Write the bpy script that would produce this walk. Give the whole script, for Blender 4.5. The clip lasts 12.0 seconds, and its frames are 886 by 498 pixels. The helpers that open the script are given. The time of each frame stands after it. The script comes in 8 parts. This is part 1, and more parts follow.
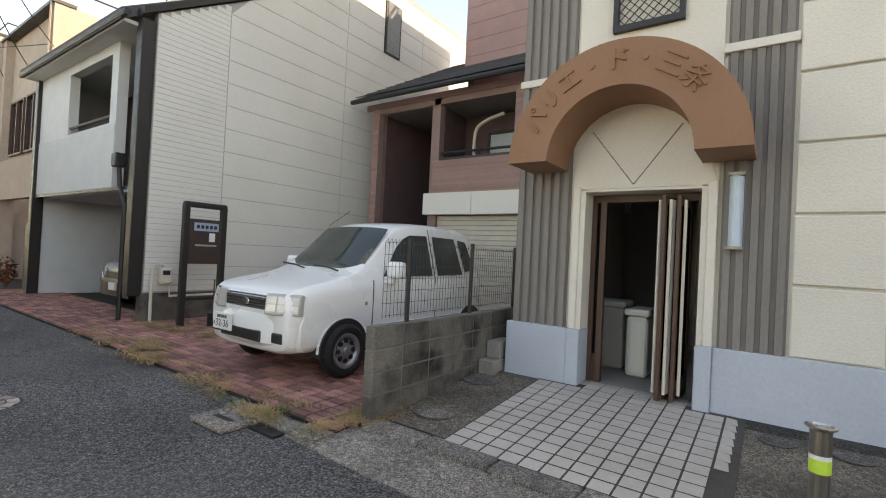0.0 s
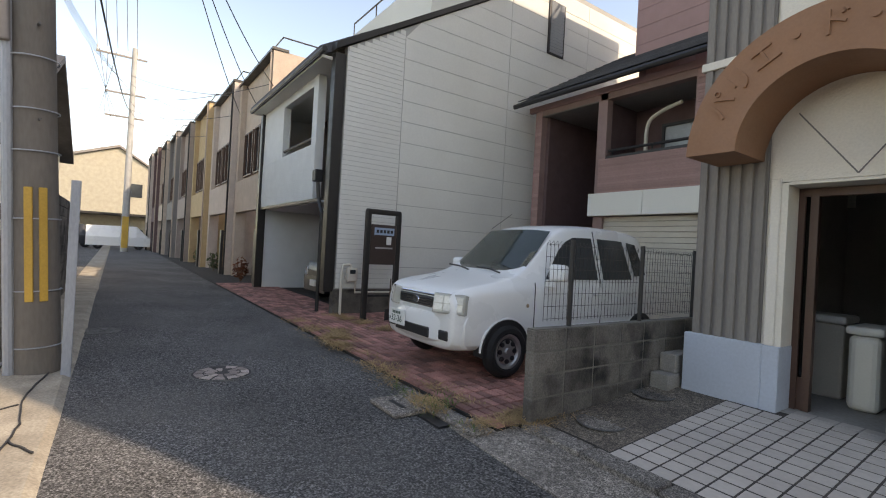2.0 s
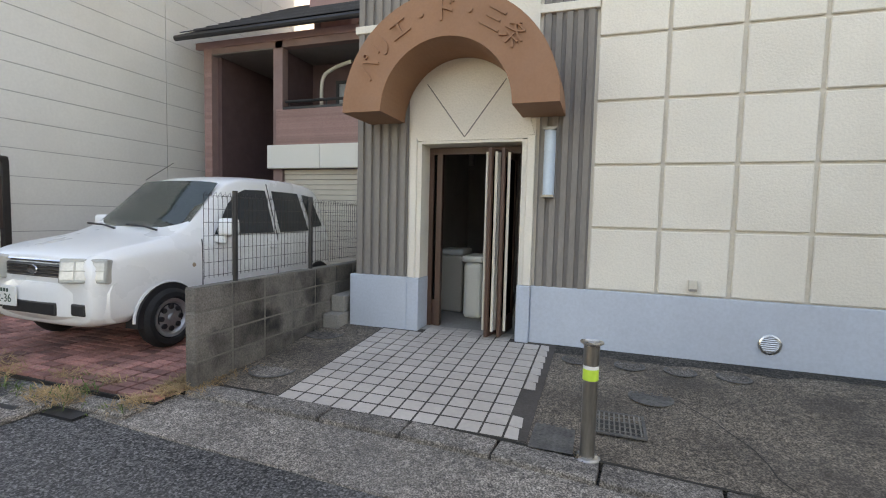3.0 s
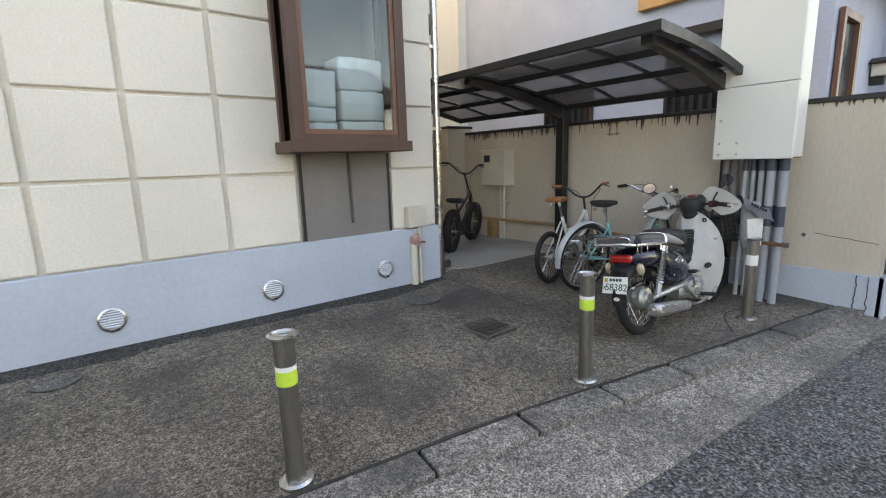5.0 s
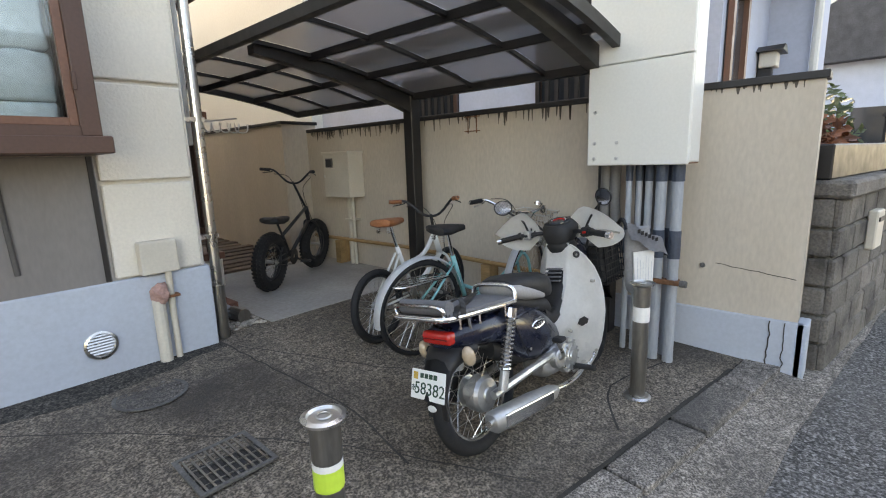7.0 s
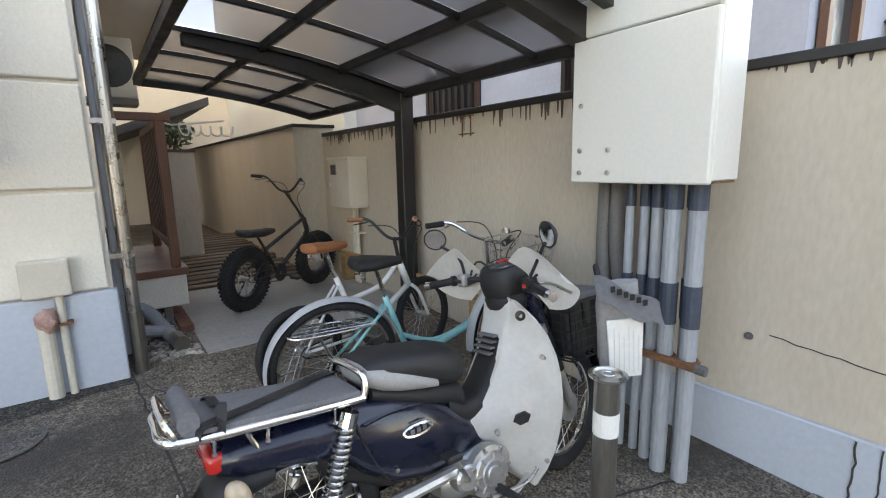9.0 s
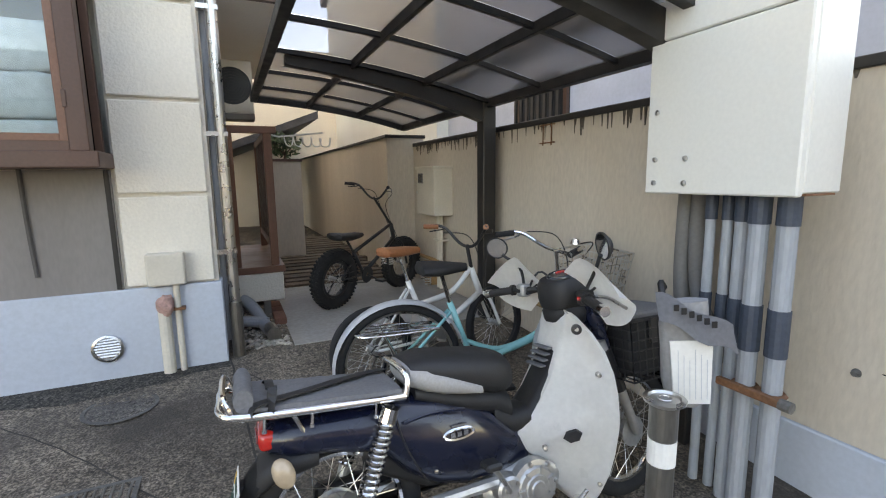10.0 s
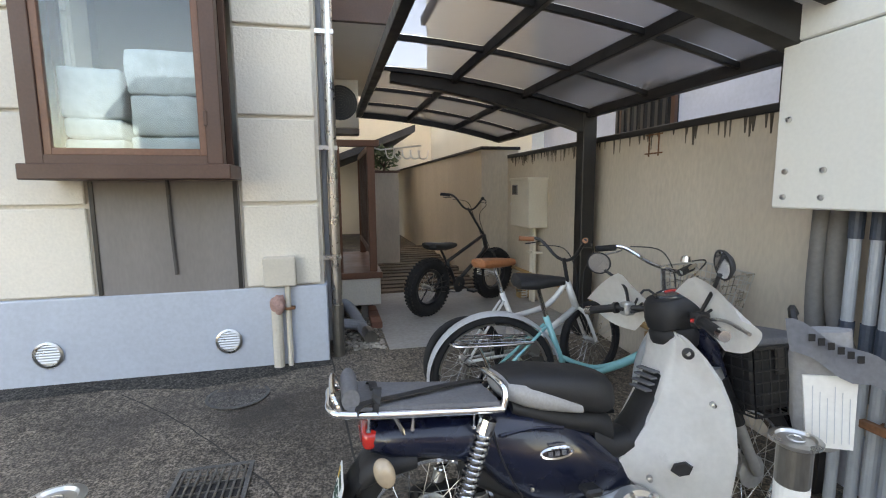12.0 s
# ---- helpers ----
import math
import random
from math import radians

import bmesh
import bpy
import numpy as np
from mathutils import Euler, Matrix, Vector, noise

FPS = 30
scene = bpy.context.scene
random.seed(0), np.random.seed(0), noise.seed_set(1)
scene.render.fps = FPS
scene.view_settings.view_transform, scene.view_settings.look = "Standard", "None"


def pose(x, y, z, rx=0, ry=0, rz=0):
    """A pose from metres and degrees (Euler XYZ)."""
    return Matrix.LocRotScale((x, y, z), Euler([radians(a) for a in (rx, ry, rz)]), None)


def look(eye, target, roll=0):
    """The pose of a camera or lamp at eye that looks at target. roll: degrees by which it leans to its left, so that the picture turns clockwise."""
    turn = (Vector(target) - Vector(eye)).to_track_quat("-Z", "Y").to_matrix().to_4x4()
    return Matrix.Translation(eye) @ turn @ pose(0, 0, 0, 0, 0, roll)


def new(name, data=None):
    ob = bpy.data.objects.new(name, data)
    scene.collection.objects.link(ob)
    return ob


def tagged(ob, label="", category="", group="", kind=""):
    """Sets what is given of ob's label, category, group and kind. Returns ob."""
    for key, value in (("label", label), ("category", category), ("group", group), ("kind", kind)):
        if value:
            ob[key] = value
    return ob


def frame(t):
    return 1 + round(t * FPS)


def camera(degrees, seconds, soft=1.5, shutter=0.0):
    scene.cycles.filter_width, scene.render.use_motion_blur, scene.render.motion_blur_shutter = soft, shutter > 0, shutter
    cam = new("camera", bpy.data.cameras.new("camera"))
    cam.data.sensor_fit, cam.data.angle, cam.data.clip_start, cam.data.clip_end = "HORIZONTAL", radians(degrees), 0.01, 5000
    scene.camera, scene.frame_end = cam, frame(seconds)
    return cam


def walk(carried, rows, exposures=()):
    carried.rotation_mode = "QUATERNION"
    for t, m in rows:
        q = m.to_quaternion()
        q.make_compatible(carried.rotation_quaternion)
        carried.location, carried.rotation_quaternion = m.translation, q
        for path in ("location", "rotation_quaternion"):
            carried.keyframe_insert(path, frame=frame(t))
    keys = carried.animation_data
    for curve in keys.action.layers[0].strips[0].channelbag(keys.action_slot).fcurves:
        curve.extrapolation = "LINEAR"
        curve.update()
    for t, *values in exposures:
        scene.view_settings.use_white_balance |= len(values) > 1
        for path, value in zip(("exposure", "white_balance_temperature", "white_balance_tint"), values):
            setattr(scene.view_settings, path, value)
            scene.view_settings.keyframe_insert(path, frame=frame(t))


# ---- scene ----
cam = camera(86.8, 12.0, 1.1)
PATH = [
    (0, (-0.262, 0.005, 1.478), (-1.417, 1.638, 1.504), 2.9),
    (0.5, (-0.278, -0.02, 1.474), (-1.78, 1.301, 1.496), 3.4),
    (1, (-0.283, -0.019, 1.459), (-1.944, 1.094, 1.481), 3.5),
    (1.5, (-0.271, -0.011, 1.473), (-1.997, 1.0, 1.483), 3.3),
    (2, (-0.24, 0.002, 1.469), (-1.877, 1.15, 1.472), 3.2),
    (2.5, (-0.129, 0.051, 1.469), (-1.386, 1.605, 1.422), 2.6),
    (3, (-0.014, 0.14, 1.445), (-0.661, 2.028, 1.307), 1.4),
    (3.5, (0.153, 0.347, 1.422), (0.196, 2.332, 1.187), 0.3),
    (3.7, (0.269, 0.459, 1.441), (0.58, 2.416, 1.169), -0.0),
    (5.3, (1.59, 0.985, 1.446), (2.875, 2.469, 1.065), -1.7),
    (5.5, (1.756, 1.041, 1.449), (3.099, 2.473, 1.065), -1.6),
    (6, (2.184, 1.184, 1.462), (3.611, 2.535, 1.088), -2.0),
    (6.5, (2.588, 1.366, 1.44), (4.024, 2.705, 1.057), -1.8),
    (7, (3.014, 1.482, 1.451), (4.469, 2.802, 1.074), -1.8),
    (7.2, (3.174, 1.507, 1.441), (4.628, 2.823, 1.054), -2.2),
    (8.8, (4.187, 1.487, 1.455), (5.436, 3.008, 1.097), -1.5),
    (9, (4.251, 1.46, 1.467), (5.415, 3.048, 1.116), -1.2),
    (9.5, (4.36, 1.379, 1.465), (5.31, 3.109, 1.141), -0.3),
    (10, (4.371, 1.356, 1.46), (5.188, 3.156, 1.155), -0.8),
    (10.5, (4.357, 1.366, 1.466), (5.106, 3.199, 1.185), -0.8),
    (11, (4.358, 1.367, 1.467), (5.051, 3.224, 1.197), -0.6),
    (11.5, (4.36, 1.361, 1.468), (5.016, 3.233, 1.211), -0.5),
    (12, (4.326, 1.363, 1.464), (4.791, 3.291, 1.209), -0.5),
]
walk(cam, [(t, look(e, g, r)) for t, e, g, r in PATH], [(0.0, 1.9, 10300, 16), (0.5, 1.65, 10300, 16), (1.0, 1.45, 9500, 16), (1.6, 1.35, 9000, 17), (2.3, 1.6, 9300, 17), (3.0, 2.1, 9700, 17), (3.6, 2.35, 9700, 17), (5.4, 2.45, 9700, 17), (7.0, 2.6, 9700, 17), (9.0, 2.8, 9700, 17), (12.0, 2.75, 9700, 17)])

# ---------------------------------------------------------------- light
SUN_AZ = math.atan2(0.49, 0.87)
SUN_EL = radians(36)
world = bpy.data.worlds.new("sky")
scene.world = world
world.use_nodes = True
wn = world.node_tree
sky = wn.nodes.new("ShaderNodeTexSky")
sky.sky_type = "NISHITA"
sky.sun_disc = False
sky.sun_elevation = SUN_EL
sky.sun_rotation = math.pi / 2 - SUN_AZ
sky.dust_density = 0.5
sky.air_density = 1.0
wn.links.new(sky.outputs[0], wn.nodes["Background"].inputs[0])
wn.nodes["Background"].inputs[1].default_value = 0.15
sun_data = bpy.data.lights.new("sun", "SUN")
sun_data.energy = 2.0
sun_data.angle = radians(0.6)
sun_data.color = (1.0, 0.955, 0.89)
sun_ob = new("sun", sun_data)
sun_ob.matrix_world = look((math.cos(SUN_AZ) * 40, math.sin(SUN_AZ) * 40, math.tan(SUN_EL) * 40), (0, 0, 0))

# ---------------------------------------------------------------- materials
def mat(name, col, rough=0.7, metal=0.0, var=0.15, scale=3.0, fine=60.0, bump=0.1, dist=0.004, stain=None, stain_amt=0.0, stain_scale=0.8, rand=0.0, stretch=None, coat=0.0, island=False, speck=False, whole=False):
    """Noise in two scales on the colour, fine relief, stains with a colour of their own."""
    m = bpy.data.materials.new(name)
    m.use_nodes = True
    nt = m.node_tree
    N, L = nt.nodes, nt.links
    b = N["Principled BSDF"]
    b.inputs["Roughness"].default_value = rough
    b.inputs["Metallic"].default_value = metal
    b.inputs["Coat Weight"].default_value = coat
    tc = N.new("ShaderNodeTexCoord")
    src = N.new("ShaderNodeNewGeometry").outputs["Position"] if whole else tc.outputs["Object"]
    if stretch:
        mp = N.new("ShaderNodeMapping")
        mp.inputs["Scale"].default_value = stretch
        L.new(src, mp.inputs["Vector"])
        src = mp.outputs[0]

    def nz(s, d=4.0):
        n = N.new("ShaderNodeTexNoise")
        n.inputs["Scale"].default_value = s
        n.inputs["Detail"].default_value = d
        L.new(src, n.inputs["Vector"])
        return n.outputs["Fac"]

    def ramp(fac, a, c, lo=0.0, hi=1.0):
        mr = N.new("ShaderNodeMapRange")
        mr.inputs["From Min"].default_value, mr.inputs["From Max"].default_value = a, c
        mr.inputs["To Min"].default_value, mr.inputs["To Max"].default_value = lo, hi
        L.new(fac, mr.inputs["Value"])
        return mr.outputs[0]

    def mix(kind, fac, a, c):
        mx = N.new("ShaderNodeMix")
        mx.data_type, mx.blend_type = "RGBA", kind
        for sock, v in ((mx.inputs["Factor"], fac), (mx.inputs["A"], a), (mx.inputs["B"], c)):
            if isinstance(v, bpy.types.NodeSocket):
                L.new(v, sock)
            else:
                sock.default_value = v if isinstance(v, float) else (*v, 1.0)[:4]
        return mx.outputs["Result"]

    bv = min(var, 0.3)
    big = ramp(nz(scale), 0.3, 0.7, 1 - bv, 1 + bv)
    small = ramp(nz(fine, 1.0), 0.4, 0.6, 1 - var, 1 + var) if speck else ramp(nz(fine, 2.0), 0.3, 0.7, 1 - var * 0.8, 1 + var * 0.8)
    mul = N.new("ShaderNodeMath")
    mul.operation = "MULTIPLY"
    L.new(big, mul.inputs[0])
    L.new(small, mul.inputs[1])
    fac = mul.outputs[0]
    if speck:
        m3 = N.new("ShaderNodeMath")
        m3.operation = "MULTIPLY"
        L.new(fac, m3.inputs[0])
        L.new(ramp(nz(26.0, 3.0), 0.36, 0.64, 0.7, 1.3), m3.inputs[1])
        fac = m3.outputs[0]
        vo = N.new("ShaderNodeTexVoronoi")
        vo.inputs["Scale"].default_value = fine * 0.9
        L.new(src, vo.inputs["Vector"])
        m4 = N.new("ShaderNodeMath")
        m4.operation = "MULTIPLY"
        L.new(fac, m4.inputs[0])
        L.new(ramp(vo.outputs["Color"], 0.15, 0.85, 1 - 0.6 * speck, 1 + 0.6 * speck), m4.inputs[1])
        fac = m4.outputs[0]
    if rand:
        rnd = N.new("ShaderNodeNewGeometry").outputs["Random Per Island"] if island else N.new("ShaderNodeObjectInfo").outputs["Random"]
        m2 = N.new("ShaderNodeMath")
        m2.operation = "MULTIPLY"
        L.new(fac, m2.inputs[0])
        L.new(ramp(rnd, 0, 1, 1 - rand, 1 + rand), m2.inputs[1])
        fac = m2.outputs[0]
    comb = N.new("ShaderNodeCombineXYZ")
    for i in range(3):
        L.new(fac, comb.inputs[i])
    c = mix("MULTIPLY", 1.0, tuple(col), comb.outputs[0])
    if stain:
        c = mix("MIX", ramp(nz(stain_scale, 6.0), 0.48, 0.72, 0.0, stain_amt), c, tuple(stain))
    L.new(c, b.inputs["Base Color"])
    rr = ramp(nz(scale * 3), 0.3, 0.7, max(0.02, rough - 0.08), min(1, rough + 0.08))
    L.new(rr, b.inputs["Roughness"])
    if bump:
        bp = N.new("ShaderNodeBump")
        bp.inputs["Strength"].default_value = bump
        bp.inputs["Distance"].default_value = dist
        L.new(nz(fine, 3.0), bp.inputs["Height"])
        L.new(bp.outputs[0], b.inputs["Normal"])
    return m


def glass_mat(name, col=(0.8, 0.85, 0.85), rough=0.02, alpha=0.3, clear=True):
    """A thin pane: see-through in part, with a glossy face."""
    m = bpy.data.materials.new(name)
    m.use_nodes = True
    N, L = m.node_tree.nodes, m.node_tree.links
    out = N["Material Output"]
    b = N["Principled BSDF"]
    if clear:
        b = N.new("ShaderNodeBsdfGlossy")
        b.inputs["Color"].default_value = (0.95, 0.95, 0.95, 1)
    else:
        b.inputs["Base Color"].default_value = (*col, 1)
    b.inputs["Roughness"].default_value = rough
    tr = N.new("ShaderNodeBsdfTransparent")
    tr.inputs[0].default_value = (*col, 1)
    mx = N.new("ShaderNodeMixShader")
    mx.inputs[0].default_value = alpha
    L.new(tr.outputs[0], mx.inputs[1])
    L.new(b.outputs[0], mx.inputs[2])
    L.new(mx.outputs[0], out.inputs[0])
    return m


ASPHALT = mat("asphalt", (0.098, 0.095, 0.092), 0.9, var=0.6, scale=0.6, fine=70, bump=1.0, dist=0.014, speck=1.15, stain=(0.13, 0.125, 0.115), stain_amt=0.6, stain_scale=0.5)
CONC = mat("washed_concrete", (0.155, 0.128, 0.1), 0.92, var=0.5, scale=1.2, fine=90, bump=1.0, dist=0.008, speck=0.55, stain=(0.055, 0.047, 0.04), stain_amt=0.9, stain_scale=1.3)
KERB = mat("kerb_concrete", (0.18, 0.16, 0.14), 0.92, speck=0.5, var=0.5, scale=2, fine=110, bump=0.9, dist=0.007, stain=(0.07, 0.065, 0.06), stain_amt=0.85, stain_scale=1.5, rand=0.15, whole=True)
GUTTER = mat("gutter_concrete", (0.225, 0.198, 0.17), 0.92, speck=0.6, var=0.5, scale=1.5, fine=100, bump=1.0, dist=0.006, stain=(0.11, 0.1, 0.09), stain_amt=0.7, stain_scale=1.0)
PAD = mat("smooth_concrete", (0.36, 0.34, 0.31), 0.85, var=0.12, scale=1.5, fine=30, bump=0.15, stain=(0.15, 0.14, 0.13), stain_amt=0.6, stain_scale=0.9)
CREAM = mat("cream_spray_coat", (0.74, 0.69, 0.6), 0.85, var=0.05, scale=1.0, fine=55, bump=0.8, dist=0.006, stain=(0.6, 0.54, 0.45), stain_amt=0.25, rand=0.015)
CREAMJ = mat("cream_joint", (0.68, 0.63, 0.545), 0.9, var=0.06, bump=0.3)
PLINTH = mat("blue_grey_plinth_paint", (0.46, 0.51, 0.575), 0.75, var=0.06, scale=1.0, fine=40, bump=0.25, stain=(0.36, 0.38, 0.42), stain_amt=0.4, stain_scale=0.9)
RIB = mat("grey_brown_ribbed_render", (0.245, 0.22, 0.195), 0.85, var=0.1, scale=1.5, fine=60, bump=0.4, stain=(0.2, 0.185, 0.17), stain_amt=0.5, stretch=(1, 1, 0.25))
ARCH = mat("brown_arch_paint", (0.31, 0.155, 0.085), 0.7, var=0.06, scale=1.5, fine=50, bump=0.2, stain=(0.24, 0.12, 0.07), stain_amt=0.4)
BROWN = mat("brown_aluminium", (0.09, 0.044, 0.03), 0.5, var=0.1, scale=2, bump=0.03)
BROWN2 = mat("red_brown_sash", (0.17, 0.075, 0.045), 0.45, var=0.12, scale=2, bump=0.05)
DARK = mat("dark_bronze_aluminium", (0.018, 0.016, 0.015), 0.45, var=0.12, bump=0.03)
BLACK = mat("black_paint", (0.018, 0.018, 0.02), 0.45, var=0.15, bump=0.03)
RUBBER = mat("tyre_rubber", (0.012, 0.012, 0.013), 0.8, var=0.2, bump=0.2)
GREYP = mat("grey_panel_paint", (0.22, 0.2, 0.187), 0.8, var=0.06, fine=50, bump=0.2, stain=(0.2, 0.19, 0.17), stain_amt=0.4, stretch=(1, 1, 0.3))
STEEL = mat("stainless_steel", (0.55, 0.54, 0.52), 0.3, 1.0, var=0.04, scale=4, fine=80, bump=0.0)
STEELD = mat("dull_stainless_post", (0.27, 0.255, 0.235), 0.36, 0.9, var=0.12, scale=4, fine=80, bump=0.03, stretch=(1, 1, 0.2))
GALV = mat("grey_plastic_pipe", (0.34, 0.37, 0.4), 0.5, var=0.1, bump=0.05, stain=(0.2, 0.2, 0.2), stain_amt=0.4, stretch=(1, 1, 0.3))
NAVYTAPE = mat("dark_blue_grey_sleeve", (0.045, 0.06, 0.085), 0.55, var=0.15, bump=0.1)
IRON = mat("cast_iron", (0.12, 0.115, 0.108), 0.75, 0.2, var=0.3, scale=5, fine=70, bump=0.3)
CREAMBOX = mat("cream_box_paint", (0.62, 0.57, 0.48), 0.6, var=0.05, bump=0.05, stain=(0.5, 0.43, 0.33), stain_amt=0.3)
WHITEBOX = mat("white_box_paint", (0.75, 0.74, 0.68), 0.45, var=0.03, scale=0.8, bump=0.03, stain=(0.66, 0.62, 0.54), stain_amt=0.3)
WALLB = mat("boundary_wall_render", (0.58, 0.51, 0.42), 0.9, var=0.08, scale=1.0, fine=45, bump=0.5, dist=0.005, stain=(0.4, 0.34, 0.27), stain_amt=0.5, stain_scale=0.9, stretch=(1, 1, 0.35))
LIME = mat("yellow_green_reflective_tape", (0.52, 0.74, 0.08), 0.4, var=0.05, bump=0.02)
WHITET = mat("white_tape", (0.78, 0.78, 0.75), 0.45, var=0.04, bump=0.02)
WHITEWALL = mat("white_siding", (0.66, 0.66, 0.62), 0.75, var=0.04, scale=0.5, fine=25, bump=0.15, stain=(0.56, 0.55, 0.5), stain_amt=0.3)
TAN = mat("tan_render", (0.48, 0.39, 0.32), 0.85, var=0.08, fine=30, bump=0.3, stain=(0.4, 0.33, 0.25), stain_amt=0.4)
BEIGE = mat("beige_render", (0.52, 0.44, 0.385), 0.85, var=0.08, fine=30, bump=0.3, stain=(0.45, 0.38, 0.31), stain_amt=0.4)
PINK = mat("pink_brick_cladding", (0.36, 0.22, 0.2), 0.8, var=0.1, scale=1, fine=40, bump=0.3, rand=0.12)
PINKJ = mat("pink_mortar", (0.3, 0.2, 0.185), 0.9, var=0.1, bump=0.2)
PINKUP = mat("dusty_pink_siding", (0.4, 0.25, 0.24), 0.8, var=0.06, bump=0.2)
# Also the backs of deep recesses, where the shade is put into the colour.
MAUVE = mat("mauve_render_and_recess_shade", (0.13, 0.08, 0.08), 0.85, var=0.1, bump=0.3)
SLATE = mat("dark_roof_slate", (0.06, 0.06, 0.065), 0.8, var=0.2, fine=30, bump=0.3, rand=0.2)
BLOCK = mat("concrete_block", (0.15, 0.135, 0.118), 0.92, var=0.3, scale=2.5, fine=70, bump=1.0, dist=0.01, stain=(0.022, 0.02, 0.018), stain_amt=1.0, stain_scale=3.2, rand=0.22, whole=True)
BLOCKJ = mat("block_mortar", (0.16, 0.15, 0.13), 0.95, var=0.2, bump=0.4)
PAVER = mat("red_clay_paver", (0.37, 0.17, 0.14), 0.88, var=0.28, scale=3, fine=60, bump=0.5, stain=(0.12, 0.075, 0.07), stain_amt=0.6, stain_scale=1.6, rand=0.4, whole=True)
PAVERS = mat("red_clay_paver_far", (0.37, 0.17, 0.14), 0.88, var=0.28, scale=3, fine=60, bump=0.5, stain=(0.12, 0.075, 0.07), stain_amt=0.6, stain_scale=1.6, rand=0.4, whole=True, island=True)
JOINT = mat("dark_joint_sand", (0.03, 0.026, 0.022), 0.95, var=0.3, fine=60, bump=0.4)
TILE = mat("beige_floor_tile", (0.5, 0.45, 0.4), 0.55, var=0.08, scale=2, fine=30, bump=0.08, stain=(0.38, 0.33, 0.29), stain_amt=0.5, stain_scale=1.8, rand=0.07, whole=True)
GROUT = mat("dark_grout", (0.07, 0.06, 0.052), 0.95, var=0.2, bump=0.3)
INNER = mat("dim_lobby_wall", (0.42, 0.4, 0.37), 0.85, var=0.06, bump=0.1)
STRAW = mat("dry_grass", (0.38, 0.25, 0.125), 0.9, var=0.3, bump=0.0, rand=0.3, island=True)
GREENG = mat("green_weed", (0.1, 0.16, 0.035), 0.8, var=0.3, bump=0.0, rand=0.3, island=True)
LEAF = mat("shrub_leaf", (0.05, 0.075, 0.025), 0.7, var=0.3, bump=0.0, rand=0.4, island=True)
LEAFR = mat("russet_leaf", (0.17, 0.055, 0.02), 0.7, var=0.3, bump=0.0, rand=0.4, island=True)
GREYWALL = mat("blue_grey_house_wall", (0.42, 0.46, 0.55), 0.85, var=0.05, fine=30, bump=0.2)
GLASS = glass_mat("window_glass", (0.86, 0.9, 0.9), 0.03, 0.05)
DGLASS = glass_mat("dark_tinted_glass", (0.12, 0.13, 0.13), 0.03, 0.025)
POLY = glass_mat("smoked_polycarbonate", (0.64, 0.64, 0.66), 0.3, 0.3, False)
DWIN = mat("dark_window", (0.03, 0.035, 0.04), 0.08, var=0.1, bump=0.0)
POLE = mat("utility_pole_concrete", (0.165, 0.148, 0.128), 0.9, var=0.1, scale=2, fine=40, bump=0.3, stain=(0.15, 0.125, 0.1), stain_amt=0.5, stretch=(1, 1, 0.25))
YELLOW = mat("yellow_guard", (0.55, 0.33, 0.06), 0.6, var=0.1, bump=0.05)
CABLE = mat("cable_sheath", (0.03, 0.03, 0.032), 0.6, var=0.1, bump=0.0)
CARWHITE = mat("white_car_paint", (0.78, 0.79, 0.78), 0.3, var=0.015, scale=0.6, bump=0.0, coat=0.6)
CHROME = mat("chrome", (0.8, 0.8, 0.8), 0.12, 1.0, var=0.03, bump=0.0)
LAMPG = mat("lamp_lens", (0.42, 0.42, 0.38), 0.12, var=0.06, bump=0.05, coat=0.5)
PLATE = mat("white_plate", (0.76, 0.77, 0.74), 0.5, var=0.02, bump=0.0)
INK = mat("dark_green_ink", (0.02, 0.06, 0.04), 0.6, var=0.05, bump=0.0)
NAVY = mat("navy_scooter_paint", (0.005, 0.008, 0.022), 0.25, var=0.1, bump=0.0, coat=0.25)
WPLAST = mat("worn_white_plastic", (0.86, 0.85, 0.82), 0.35, var=0.04, scale=4, fine=50, bump=0.03, stain=(0.6, 0.56, 0.5), stain_amt=0.3, stain_scale=6)
SEATB = mat("black_vinyl", (0.013, 0.013, 0.014), 0.6, var=0.15, fine=150, bump=0.15)
SEATG = mat("grey_vinyl", (0.3, 0.29, 0.28), 0.6, var=0.1, fine=120, bump=0.15)
CLOTHG = mat("grey_cloth", (0.13, 0.13, 0.135), 0.8, var=0.15, fine=100, bump=0.3)
ALLOY = mat("cast_alloy", (0.5, 0.5, 0.49), 0.42, 0.85, var=0.12, fine=40, bump=0.1)
REDL = mat("red_lens", (0.5, 0.02, 0.015), 0.15, var=0.1, bump=0.0, coat=0.6)
AMBER = mat("clear_amber_lens", (0.42, 0.32, 0.22), 0.15, var=0.1, bump=0.0, coat=0.6)
TEAL = mat("turquoise_bicycle_paint", (0.18, 0.5, 0.5), 0.35, var=0.05, bump=0.0, coat=0.4)
BWHITE = mat("white_bicycle_paint", (0.72, 0.72, 0.69), 0.35, var=0.04, bump=0.0, coat=0.4)
TANL = mat("tan_leather", (0.3, 0.11, 0.045), 0.5, var=0.15, bump=0.1)
WOOD = mat("weathered_wood", (0.36, 0.22, 0.1), 0.75, var=0.25, scale=2, fine=40, bump=0.2, stretch=(4, 0.3, 4))
DECK = mat("old_deck_board", (0.12, 0.085, 0.06), 0.85, var=0.3, scale=2, fine=40, bump=0.4, rand=0.3)
RUST = mat("rusty_bracket", (0.2, 0.09, 0.045), 0.85, var=0.3, scale=8, bump=0.3)
GRAVEL = mat("pebble", (0.33, 0.3, 0.26), 0.9, var=0.3, bump=0.1, rand=0.4, island=True)
